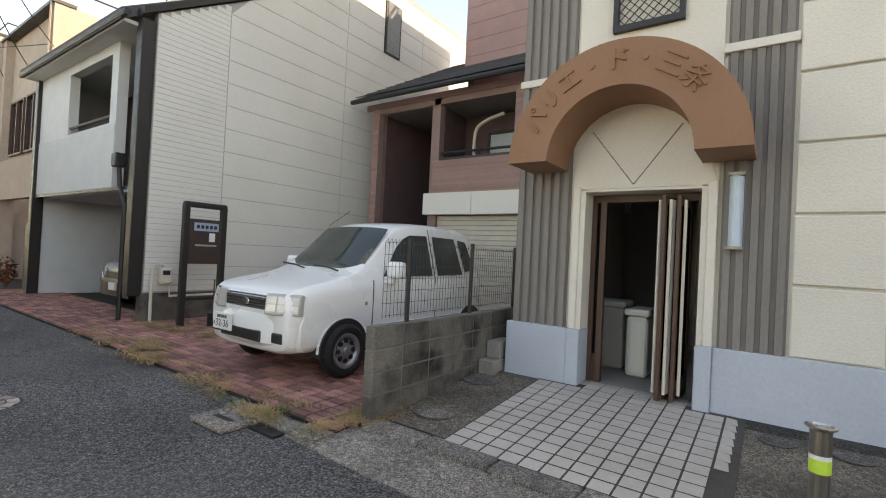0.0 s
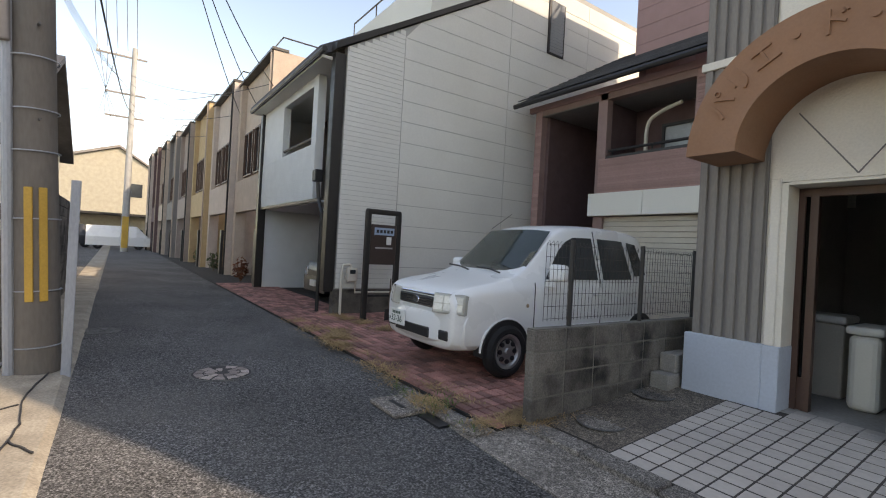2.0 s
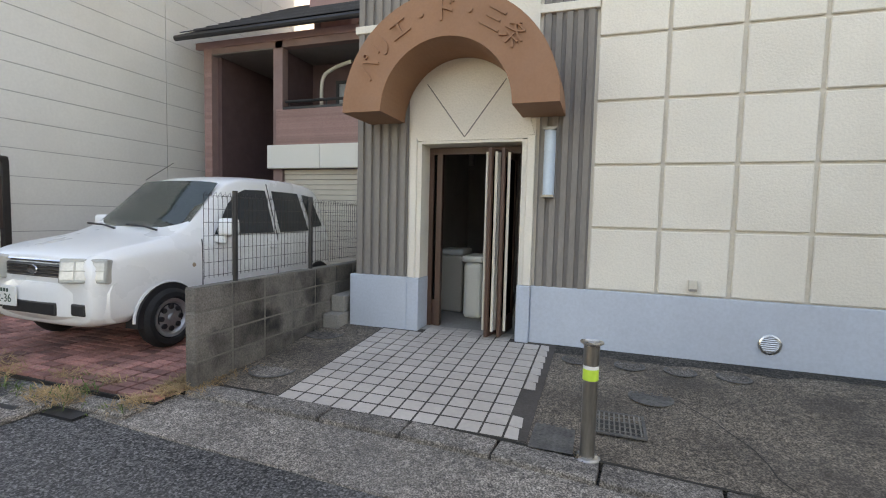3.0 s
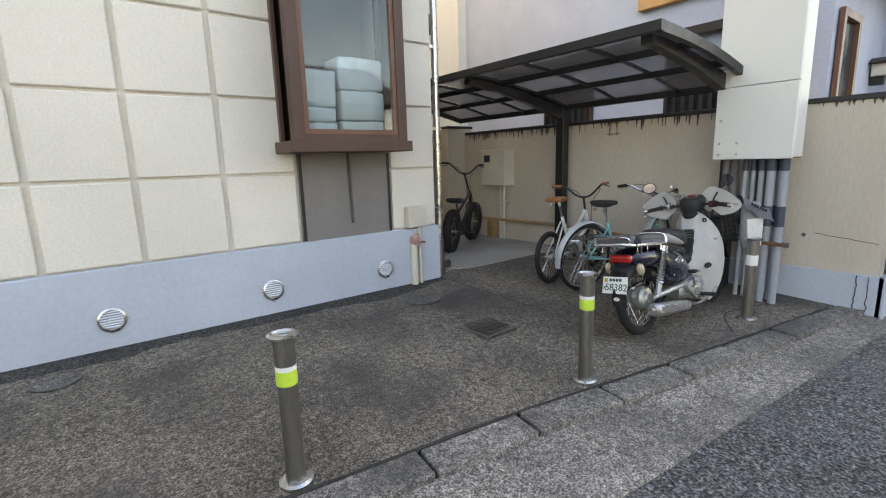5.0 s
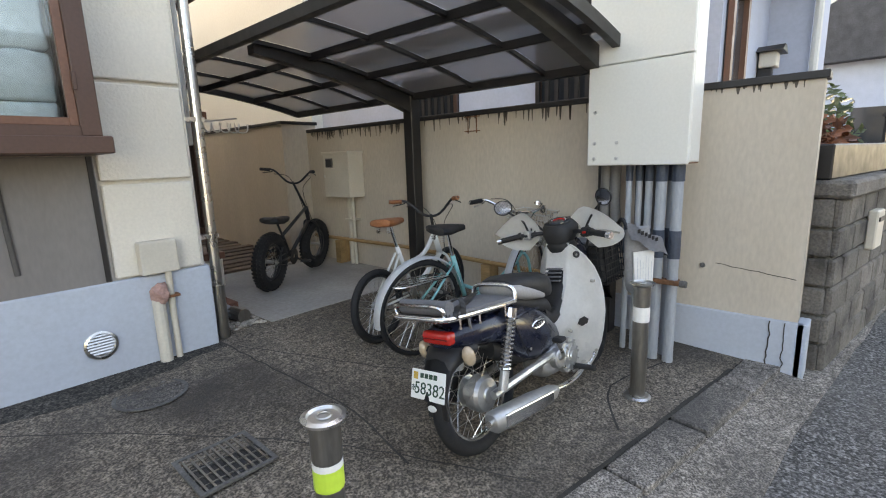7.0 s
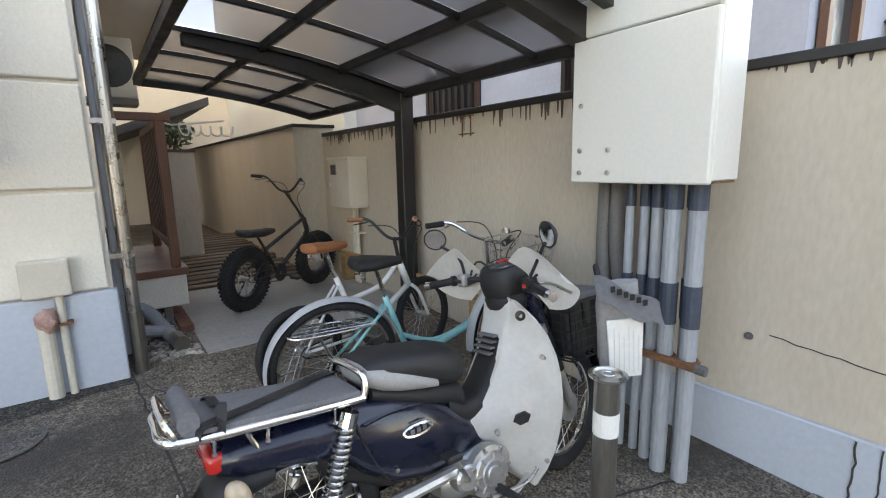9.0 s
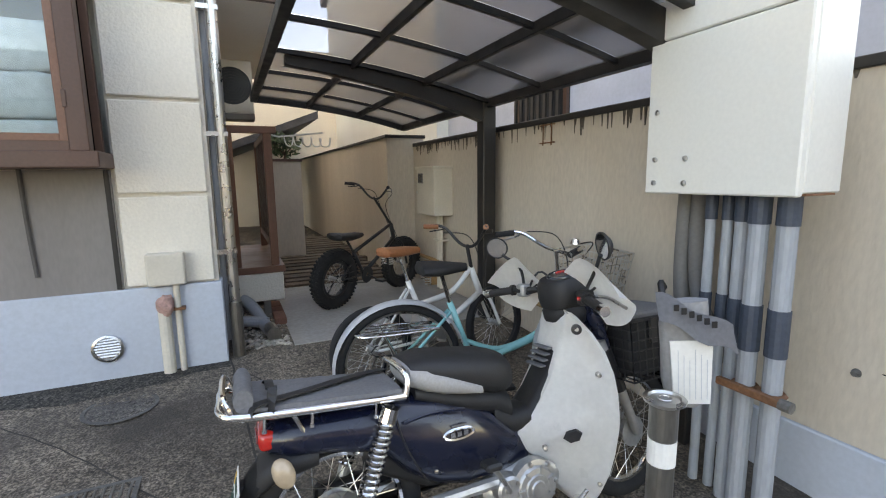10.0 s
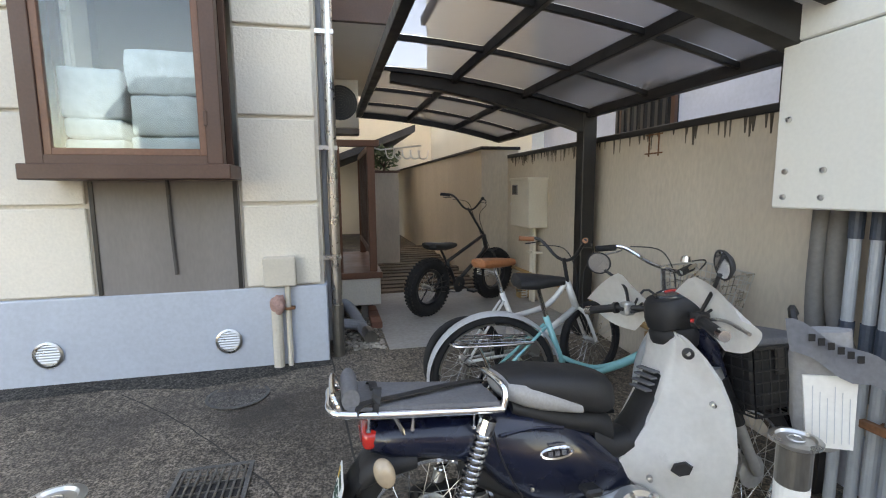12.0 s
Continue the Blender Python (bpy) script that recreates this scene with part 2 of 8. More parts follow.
CLAY = mat("terracotta_block", (0.22, 0.1, 0.07), 0.9, var=0.2, bump=0.3)
FENCEW = mat("white_steel_sheet", (0.76, 0.75, 0.7), 0.5, var=0.03, scale=0.8, bump=0.03, stain=(0.55, 0.42, 0.3), stain_amt=0.2, stretch=(1, 1, 0.3))


# ---------------------------------------------------------------- helpers of this scene
def thing(name, label, category, group="", at=(0, 0, 0), rz=0.0, kind=""):
    ob = new(name)
    ob.empty_display_size = 0.1
    ob.matrix_world = pose(*at, 0, 0, rz)
    return tagged(ob, label, category, group, kind)


def part(name, bm, material, parent=None, label="", smooth=False):
    me = bpy.data.meshes.new(name)
    bmesh.ops.recalc_face_normals(bm, faces=bm.faces)
    if smooth:
        for f in bm.faces:
            f.smooth = True
    bm.to_mesh(me)
    bm.free()
    if smooth:
        me.set_sharp_from_angle(angle=radians(42))
    me.materials.append(material)
    ob = new(name, me)
    ob.parent = parent
    if label:
        ob["label"] = label
    return ob


def setting(name, bm, material, label, category, smooth=False):
    ob = part(name, bm, material, None, "", smooth)
    return tagged(ob, label, category, kind="structure")


def box(bm, x0, y0, z0, x1, y1, z1, bev=0.0, seg=1):
    r = bmesh.ops.create_cube(bm, size=1)
    vs = r["verts"]
    bmesh.ops.scale(bm, vec=(x1 - x0, y1 - y0, z1 - z0), verts=vs)
    bmesh.ops.translate(bm, vec=((x0 + x1) / 2, (y0 + y1) / 2, (z0 + z1) / 2), verts=vs)
    if bev:
        es = list({e for v in vs for e in v.link_edges})
        bmesh.ops.bevel(bm, geom=es, offset=bev, segments=seg, affect="EDGES", profile=0.5)
    return bm


def B(x0, y0, z0, x1, y1, z1, bev=0.0, seg=1):
    return box(bmesh.new(), x0, y0, z0, x1, y1, z1, bev, seg)


def tube(bm, pts, r, seg=8, cap=True, closed=False):
    """A round bar along points; r is one radius or one for each point."""
    pts = [Vector(p) for p in pts]
    n = len(pts)
    rs = r if isinstance(r, (list, tuple)) else [r] * n
    rings = []
    side = None
    for i, p in enumerate(pts):
        if closed:
            d = pts[(i + 1) % n] - pts[i - 1]
        else:
            d = pts[min(i + 1, n - 1)] - pts[max(i - 1, 0)]
        d.normalize()
        if side is None:
            side = d.orthogonal().normalized()
        else:
            side = (side - d * side.dot(d)).normalized()
        up = d.cross(side)
        rings.append([bm.verts.new(p + (side * math.cos(a) + up * math.sin(a)) * rs[i]) for a in (2 * math.pi * k / seg for k in range(seg))])
    for i in range(n if closed else n - 1):
        a, b2 = rings[i], rings[(i + 1) % n]
        for k in range(seg):
            bm.faces.new((a[k], a[(k + 1) % seg], b2[(k + 1) % seg], b2[k]))
    if cap and not closed:
        bm.faces.new(rings[0][::-1])
        bm.faces.new(rings[-1])
    return bm


def T(pts, r, seg=8, closed=False):
    return tube(bmesh.new(), pts, r, seg, True, closed)


def lathe(bm, prof, seg=24, m=None):
    """Turns (radius, height) pairs about z; m moves the result."""
    rings = []
    for r, z in prof:
        if r < 1e-5:
            rings.append([bm.verts.new((0, 0, z))])
        else:
            rings.append([bm.verts.new((r * math.cos(2 * math.pi * k / seg), r * math.sin(2 * math.pi * k / seg), z)) for k in range(seg)])
    for a, b2 in zip(rings, rings[1:]):
        for k in range(seg):
            q = (k + 1) % seg
            if len(a) == 1 and len(b2) == 1:
                continue
            if len(a) == 1:
                bm.faces.new((a[0], b2[q], b2[k]))
            elif len(b2) == 1:
                bm.faces.new((a[k], a[q], b2[0]))
            else:
                bm.faces.new((a[k], a[q], b2[q], b2[k]))
    if m is not None:
        bmesh.ops.transform(bm, matrix=m, verts=[v for ring in rings for v in ring])
    return bm


def prism(bm, poly, axis, a, b2, bev=0.0):
    """A polygon of pairs, pushed along an axis from a to b2. Pairs: axis x (y,z), y (x,z), z (x,y)."""
    def P(u, v, w):
        return {"x": (w, u, v), "y": (u, w, v), "z": (u, v, w)}[axis]
    lo = [bm.verts.new(P(u, v, a)) for u, v in poly]
    hi = [bm.verts.new(P(u, v, b2)) for u, v in poly]
    n = len(poly)
    fs = [bm.faces.new(lo), bm.faces.new(hi[::-1])]
    for i in range(n):
        fs.append(bm.faces.new((lo[i], hi[i], hi[(i + 1) % n], lo[(i + 1) % n])))
    if bev:
        es = list({e for v in lo + hi for e in v.link_edges})
        bmesh.ops.recalc_face_normals(bm, faces=fs)
        bmesh.ops.bevel(bm, geom=es, offset=bev, segments=2, affect="EDGES", profile=0.5)
    return bm


def moved(bm, m):
    bmesh.ops.transform(bm, matrix=m, verts=bm.verts)
    return bm


def smooth_path(pts, n=6):
    """Points on a Catmull-Rom curve through pts."""
    ps = [Vector(p) for p in pts]
    out = []
    for i in range(len(ps) - 1):
        p0, p1, p2, p3 = ps[max(i - 1, 0)], ps[i], ps[i + 1], ps[min(i + 2, len(ps) - 1)]
        for k in range(n):
            t = k / n
            out.append(0.5 * ((2 * p1) + (p2 - p0) * t + (2 * p0 - 5 * p1 + 4 * p2 - p3) * t * t + (3 * p1 - p0 - 3 * p2 + p3) * t ** 3))
    out.append(ps[-1])
    return out


def lerp_table(table, x):
    for (a, u), (b2, v) in zip(table, table[1:]):
        if x <= b2:
            return u + (v - u) * max(0.0, (x - a)) / (b2 - a)
    return table[-1][1]


def words(name, body, size, m, material, parent, label="", depth=0.002):
    """Lettering in the built-in font, turned into a mesh; m places its middle, x along the line, z out of the face."""
    cu = bpy.data.curves.new(name, "FONT")
    cu.body, cu.size, cu.align_x, cu.align_y, cu.extrude = body, size, "CENTER", "CENTER", depth
    tmp = bpy.data.objects.new("tmp", cu)
    scene.collection.objects.link(tmp)
    bpy.context.view_layer.update()
    me = bpy.data.meshes.new_from_object(tmp.evaluated_get(bpy.context.evaluated_depsgraph_get()))
    bpy.data.objects.remove(tmp)
    me.transform(m)
    me.materials.clear()
    me.materials.append(material)
    me.name = name
    ob = new(name, me)
    ob.parent = parent
    if label:
        ob["label"] = label
    return ob


# ---------------------------------------------------------------- ground
KERB_LINE = [(-3.0, 3.02), (-1.0, 2.98), (0.7, 2.83), (2.0, 2.69), (3.1, 2.55), (4.6, 2.28), (6.0, 2.06), (6.6, 1.96)]


def kerb_y(x):
    return lerp_table(KERB_LINE, x)


def court_z(x, y):
    k = kerb_y(x)
    return 0.06 + 0.14 * min(1.0, max(0.0, (y - k) / (4.87 - k)))


bm = bmesh.new()
bmesh.ops.create_grid(bm, x_segments=8, y_segments=8, size=300)
setting("ground", bm, ASPHALT, "dark grey worn asphalt lane", "ground")

# forecourt slab
bm = bmesh.new()
XS = [-2.94 + i * 0.25 for i in range(39)]
cols = []
for x in XS:
    k = kerb_y(x)
    ys = [k + 0.012 + (4.87 - k - 0.012) * j / 10 for j in range(11)] + [6, 8, 11, 15]
    cols.append([bm.verts.new((x, y, court_z(x, y))) for y in ys])
for a, b2 in zip(cols, cols[1:]):
    for j in range(len(a) - 1):
        bm.faces.new((a[j], b2[j], b2[j + 1], a[j + 1]))
r = bmesh.ops.extrude_face_region(bm, geom=bm.faces[:])
for v in [g for g in r["geom"] if isinstance(g, bmesh.types.BMVert)]:
    v.co.z = -0.1
setting("pavement", bm, CONC, "brownish washed-aggregate concrete forecourt", "pavement")

# gutter strip between kerb and lane
bm = bmesh.new()
GUT_LINE = [(-3.4, 2.35), (-2.6, 2.29), (-1.0, 2.24), (3.3, 1.84), (5.2, 1.68), (6.1, 1.59), (9.0, 1.2)]
prev = None
for i in range(50):
    x = -3.4 + i * 0.25
    k = kerb_y(max(x, -3.0)) - 0.2
    g = lerp_table(GUT_LINE, x)
    g += 0.02 * noise.noise((x * 2, 0, 0))
    row = [bm.verts.new(p) for p in ((x, g, -0.03), (x, g, 0.012), (x, (g + k) / 2, 0.012), (x, k + 0.01, 0.03), (x, k + 0.01, -0.03))]
    if prev:
        for j in range(4):
            bm.faces.new((prev[j], row[j], row[j + 1], prev[j + 1]))
    prev = row
setting("pavement_gutter", bm, GUTTER, "weathered concrete gutter strip along the lane", "pavement")

# ---------------------------------------------------------------- apartment building
FY = 4.87
apt = thing("apartment_building", "cream apartment building with blue-grey plinth and ribbed pilasters", "building", kind="structure")
DL, DR, DT = -1.96, -0.75, 2.25
TOP = 13.0
bm = bmesh.new()
for x0, x1, z0, z1 in ((-2.68, DL + 0.02, 0.0, TOP), (DL + 0.02, DR - 0.02, DT + 0.0, TOP), (DR - 0.02, 2.81, 0.0, TOP), (2.81, 3.73, 2.95, TOP), (2.81, 3.73, 0.0, 1.6), (3.73, 4.27, 0.0, TOP)):
    part("wall_front", B(x0, FY + 0.02, z0, x1, FY + 0.25, z1), CREAMJ, apt)
# Unseen depth stretched to y 14 to block sun from the pink house shutter.
part("wall_right", B(4.02, FY + 0.25, 0, 4.27, 14.0, TOP), CREAM, apt)
part("wall_left", B(-2.68, FY + 0.25, 0, -2.45, 14.0, TOP), CREAM, apt)
part("wall_back", B(-2.68, 14.0, 0, 4.27, 14.2, TOP), CREAM, apt)
part("roof", B(-2.7, FY, TOP, 4.3, 14.2, TOP + 0.3), CREAM, apt)

bm = bmesh.new()
for x0, x1 in ((-2.72, DL - 0.06), (DR + 0.06, 4.29)):
    box(bm, x0, FY - 0.07 if x0 < -2 else FY - 0.03, 0.0, x1, FY + 0.02, 0.775, 0.008)
part("plinth", bm, PLINTH, apt, "blue-grey painted plinth")
part("plinth_return", B(4.2, FY + 0.02, 0, 4.29, 8, 0.775), PLINTH, apt)

ROWS = [0.775 + 0.595 * i for i in range(11)]
COLS = [(-0.14, 0.455), (0.475, 1.045), (1.07, 1.625), (1.65, 2.215), (2.24, 2.8), (3.735, 4.255)]
for ci, (x0, x1) in enumerate(COLS):
    for z0, z1 in zip(ROWS, ROWS[1:]):
        part("panel", B(x0 + 0.006, FY - 0.012, z0 + 0.012, x1 - 0.006, FY + 0.022, z1 - 0.012, 0.008), CREAM, apt)
part("panel_cap", B(2.8, FY - 0.01, 2.96, 3.735, FY + 0.02, TOP - 0.02), CREAM, apt)

# ribbed pilasters beside the door
for x0, x1 in ((-2.68, -2.06), (-0.66, -0.16)):
    n = max(3, round((x1 - x0) / 0.098))
    w = (x1 - x0) / n
    bm = bmesh.new()
    for i in range(n):
        prism(bm, [(x0 + i * w + 0.012, FY + 0.02), (x0 + i * w + 0.022, FY - 0.022), (x0 + (i + 1) * w - 0.022, FY - 0.022), (x0 + (i + 1) * w - 0.012, FY + 0.02)], "z", 0.775, TOP)
    part("ribbed_pilaster", bm, RIB, apt, "grey-brown ribbed render pilaster")
    part("pilaster_back", B(x0, FY + 0.005, 0.775, x1, FY + 0.019, TOP), GREYP, apt)
# bands above the arch and a grille
part("band", B(-2.7, FY - 0.04, 3.42, -2.03, FY + 0.02, 3.5, 0.005), CREAM, apt)
part("band", B(-0.69, FY - 0.04, 3.42, -0.14, FY + 0.02, 3.5, 0.005), CREAM, apt)
part("panel_over_arch", B(-2.03, FY - 0.012, 2.26, -0.69, FY + 0.02, TOP), CREAM, apt)
grille = part("grille_frame", bmesh.new(), DARK, apt)
bm = bmesh.new()
for x0, z0, x1, z1 in ((-1.68, 3.82, -1.02, 3.88), (-1.68, 4.9, -1.02, 4.96), (-1.68, 3.88, -1.63, 4.9), (-1.07, 3.88, -1.02, 4.9)):
    box(bm, x0, FY - 0.07, z0, x1, FY - 0.012, z1)
for i in range(-12, 14):
    for s in (1, -1):
        a = (-1.35 + i * 0.09, 4.39)
        p, q = [], []
        for t in (-0.51, 0.51):
            p.append((min(-1.07, max(-1.63, a[0] + t * s)), FY - 0.035, 4.39 + (min(-1.07, max(-1.63, a[0] + t * s)) - a[0]) * s))
        if abs(p[0][0] - p[1][0]) > 0.02:
            tube(bm, p, 0.006, 4)
bm.to_mesh(grille.data)
bm.free()

# door surround
bm = bmesh.new()
box(bm, DL - 0.06, FY - 0.05, 0.775, DL + 0.02, FY + 0.2, DT + 0.02, 0.008)
box(bm, DR - 0.02, FY - 0.05, 0.775, DR + 0.06, FY + 0.2, DT + 0.02, 0.008)
part("door_trim", bm, CREAM, apt, "cream moulded door surround")
bm = bmesh.new()
box(bm, DL + 0.02, FY - 0.026, 0.775, DL + 0.07, FY + 0.3, DT - 0.02)
box(bm, DR - 0.07, FY - 0.026, 0.775, DR - 0.02, FY + 0.3, DT - 0.02)
box(bm, DL + 0.07, FY - 0.022, DT - 0.04, DR - 0.07, FY + 0.3, DT - 0.012)
part("door_reveal", bm, CREAM, apt)
bm = bmesh.new()
box(bm, DL - 0.06, FY - 0.07, 0.0, DL + 0.075, FY + 0.3, 0.775, 0.008)
box(bm, DR - 0.075, FY - 0.07, 0.0, DR + 0.06, FY + 0.3, 0.775, 0.008)
part("door_plinth", bm, PLINTH, apt)
# tympanum: half round with two fine lines to a point
ACX, ACZ = -1.46, 2.44
AR0, AR1 = 0.635, 1.045
bm = bmesh.new()
poly = [(DL - 0.06, DT - 0.01), (DR + 0.06, DT - 0.01)] + [(-1.375 + 0.635 * math.cos(a), 2.4 + 0.62 * math.sin(a)) for a in (math.pi * k / 20 for k in range(21))]
prism(bm, poly, "y", FY - 0.03, FY - 0.012)
part("tympanum", bm, CREAM, apt, "cream half-round panel above the door")
bm = bmesh.new()
for x in (-1.84, -1.0):
    tube(bm, [(-1.42, FY - 0.031, DT + 0.02), (x, FY - 0.031, 2.83)], 0.006, 5)
part("tympanum_line", bm, GREYP, apt)

# arched canopy
AC0, AC1 = FY - 0.62, FY - 0.01
bm = bmesh.new()
n = 40
outer = [(ACX + AR1 * math.cos(math.pi * k / n), ACZ + AR1 * math.sin(math.pi * k / n)) for k in range(n + 1)]
inner = [(ACX + AR0 * math.cos(math.pi * k / n), ACZ + AR0 * math.sin(math.pi * k / n)) for k in range(n + 1)]
rings = []
for y in (AC0, AC1):
    rings.append(([bm.verts.new((u, y, v)) for u, v in outer], [bm.verts.new((u, y, v)) for u, v in inner]))
(o0, i0), (o1, i1) = rings
for k in range(n):
    bm.faces.new((o0[k], o0[k + 1], i0[k + 1], i0[k]))
    bm.faces.new((o1[k + 1], o1[k], i1[k], i1[k + 1]))
    bm.faces.new((o0[k + 1], o0[k], o1[k], o1[k + 1]))
    bm.faces.new((i0[k], i0[k + 1], i1[k + 1], i1[k]))
for k in (0, n):
    bm.faces.new((o0[k], i0[k], i1[k], o1[k]))
canopy = part("canopy", bm, ARCH, apt, "brown painted half-round entrance canopy")
TXT = "パリエ・ド・三条"
for i, ch in enumerate(TXT):
    a = radians(152 - i * (152 - 43) / (len(TXT) - 1))
    r = 0.85
    m = Matrix.Translation((ACX + r * math.cos(a), AC0 - 0.006, ACZ + r * math.sin(a))) @ Matrix.Rotation(radians(90), 4, "X") @ Matrix.Rotation(a - math.pi / 2, 4, "Z")
    words("letter", ch, 0.23, m, ARCH, canopy, "raised brown lettering", 0.012)

# wall lamp
wl = thing("wall_lamp", "slim half-round wall lamp with pale blue-white diffuser", "lamp")
bm = bmesh.new()
prism(bm, [(-0.55 + 0.055 * math.cos(a), FY - 0.03 - 0.085 * math.sin(a)) for a in (math.pi * k / 10 for k in range(11))], "z", 1.68, 2.3)
part("diffuser", bm, mat("pale_diffuser", (0.5, 0.6, 0.68), 0.35, var=0.05, bump=0.0), wl)
part("bottom_cap", B(-0.61, FY - 0.125, 1.655, -0.49, FY - 0.022, 1.68), STEELD, wl)
part("top_cap", B(-0.61, FY - 0.125, 2.3, -0.49, FY - 0.022, 2.325), STEELD, wl)

# bay window
bay = thing("window_1", "brown aluminium bay window with wired glass and curtains", "window", kind="structure")
WX0, WX1, WY, WZ0, WZ1 = 2.68, 3.71, 4.5, 1.625, 3.12
bm = bmesh.new()
box(bm, WX0 - 0.04, WY - 0.02, WZ0 - 0.09, WX1 + 0.04, FY - 0.015, WZ0, 0.006)
part("window_sill", bm, BROWN, bay)
part("window_top", B(WX0 - 0.04, WY - 0.03, WZ1, WX1 + 0.04, FY - 0.015, WZ1 + 0.07, 0.006), BROWN, bay)
bm = bmesh.new()
for x0, x1 in ((WX0, WX0 + 0.09), (WX1 - 0.09, WX1)):
    box(bm, x0, WY, WZ0, x1, WY + 0.09, WZ1, 0.004)
    box(bm, x0, FY - 0.06, WZ0, x1, FY - 0.015, WZ1, 0.004)
box(bm, WX0 + 0.09, WY, WZ0, WX1 - 0.09, WY + 0.09, WZ0 + 0.05)
box(bm, WX0 + 0.09, WY, WZ1 - 0.06, WX1 - 0.09, WY + 0.09, WZ1)
part("window_frame", bm, BROWN, bay)
bm = bmesh.new()
for x0, z0, x1, z1 in ((WX0 + 0.09, WZ0 + 0.05, WX0 + 0.13, WZ1 - 0.06), (WX1 - 0.13, WZ0 + 0.05, WX1 - 0.09, WZ1 - 0.06), (WX0 + 0.13, WZ0 + 0.05, WX1 - 0.13, WZ0 + 0.09), (WX0 + 0.13, WZ1 - 0.1, WX1 - 0.13, WZ1 - 0.06)):
    box(bm, x0, WY + 0.012, z0, x1, WY + 0.05, z1, 0.003)
sash = part("sash", bm, BROWN2, bay)
bm = bmesh.new()
for z in (1.85, 2.6):
    box(bm, WX1 - 0.095, WY - 0.008, z, WX1 - 0.075, WY + 0.01, z + 0.09, 0.003)
part("hinge", bm, BROWN, sash)
part("glass", B(WX0 + 0.13, WY + 0.026, WZ0 + 0.09, WX1 - 0.13, WY + 0.032, WZ1 - 0.1), GLASS, bay)
for x in (WX0 + 0.035, WX1 - 0.045):
    part("side_glass", B(x, WY + 0.09, WZ0, x + 0.006, FY - 0.06, WZ1), DGLASS, bay)
# wall behind the bay, room closed with a curtain and stacked paper parcels
part("room_back", B(2.6, FY + 0.9, 1.2, 4.0, FY + 0.95, 3.4), INNER, bay)
par = thing("paper_parcels", "stacked white plastic-wrapped parcels behind the glass", "parcel")
PWRAP = mat("parcel_wrap", (0.66, 0.7, 0.71), 0.5, var=0.1, scale=6, fine=25, bump=0.5, dist=0.012, stain=(0.55, 0.53, 0.47), stain_amt=0.5, stain_scale=3)
for i, (x0, x1, z0, z1) in enumerate(((2.8, 3.13, 1.66, 1.78), (2.81, 3.12, 1.782, 1.9), (2.8, 3.13, 1.902, 2.2), (3.16, 3.58, 1.66, 1.8), (3.17, 3.58, 1.802, 2.05), (3.155, 3.575, 2.052, 2.32))):
    bm = B(x0, 4.66, z0, x1, 4.95, z1, 0.025, 3)
    bmesh.ops.subdivide_edges(bm, edges=bm.edges[:], cuts=3, use_grid_fill=True)
    for v in bm.verts:
        v.co += Vector((noise.noise(v.co * 9 + Vector((i, 0, 0))), 1.6 * noise.noise(v.co * 7 + Vector((0, i, 3))), noise.noise(v.co * 9 + Vector((0, 5, i))))) * 0.011
    part("parcel", bm, PWRAP, par, smooth=True)

# grey panel below the bay
rec = part("grey_panel", B(2.82, FY - 0.012, 0.775, 3.72, FY + 0.019, 1.53), GREYP, apt, "grey painted board under the bay window")
bm = bmesh.new()
tube(bm, smooth_path([(3.3, FY - 0.016, 0.9), (3.29, FY - 0.02, 1.2), (3.285, FY - 0.018, 1.55)], 4), 0.014, 6)
part("rib", bm, mat("dark_panel_joint", (0.09, 0.083, 0.078), 0.85, var=0.1, bump=0.1), rec)
for x in (2.835, 3.7):
    part("panel_joint", B(x - 0.014, FY - 0.02, 0.78, x + 0.014, FY - 0.012, 1.53, 0.003), DARK, rec)

# vents, socket box, pipe box
for x in (1.383, 2.508, 3.603):
    v = thing("wall_vent", "round stainless louvred wall vent in the plinth", "vent", "plinth vents", (x, FY - 0.03, 0.41))
    bm = bmesh.new()
    lathe(bm, [(0.075, 0), (0.086, 0.004), (0.088, 0.016), (0.074, 0.022), (0.07, 0.006), (0.0, 0.005)], 28, Matrix.Rotation(radians(90), 4, "X"))
    part("rim", bm, STEEL, v, smooth=True)
    for i in range(7):
        z = -0.055 + i * 0.018
        w = math.sqrt(max(0.0005, 0.071 ** 2 - z * z))
        bm = B(-w, -0.014, -0.005, w, -0.006, 0.005)
        part("slat", moved(bm, Matrix.Translation((0, 0, z)) @ Matrix.Rotation(radians(-25), 4, "X")), STEEL, v)
sv = thing("socket_box", "small pale outdoor outlet cover on the wall", "outlet")
part("body", B(0.725, FY - 0.06, 0.845, 0.8, FY - 0.012, 0.93, 0.008), CREAMBOX, sv)
part("hood", B(0.73, FY - 0.075, 0.83, 0.795, FY - 0.012, 0.85, 0.004), GREYP, sv)
pb = thing("junction_box", "beige plastic junction box on conduits", "junction box")
part("box_body", B(3.86, FY - 0.1, 0.79, 4.08, FY - 0.012, 1.0, 0.012, 2), CREAMBOX, pb)
part("conduit", T([(3.935, FY - 0.06, 0.2), (3.935, FY - 0.06, 0.66)], 0.038, 12), CREAMBOX, pb)
part("conduit", T([(4.015, FY - 0.055, 0.2), (4.015, FY - 0.055, 0.8)], 0.02, 10), CREAMBOX, pb)
bm = bmesh.new()
bmesh.ops.create_icosphere(bm, subdivisions=3, radius=0.055)
for v in bm.verts:
    v.co *= 1 + 0.35 * noise.noise(v.co * 30)
    v.co.z *= 1.2
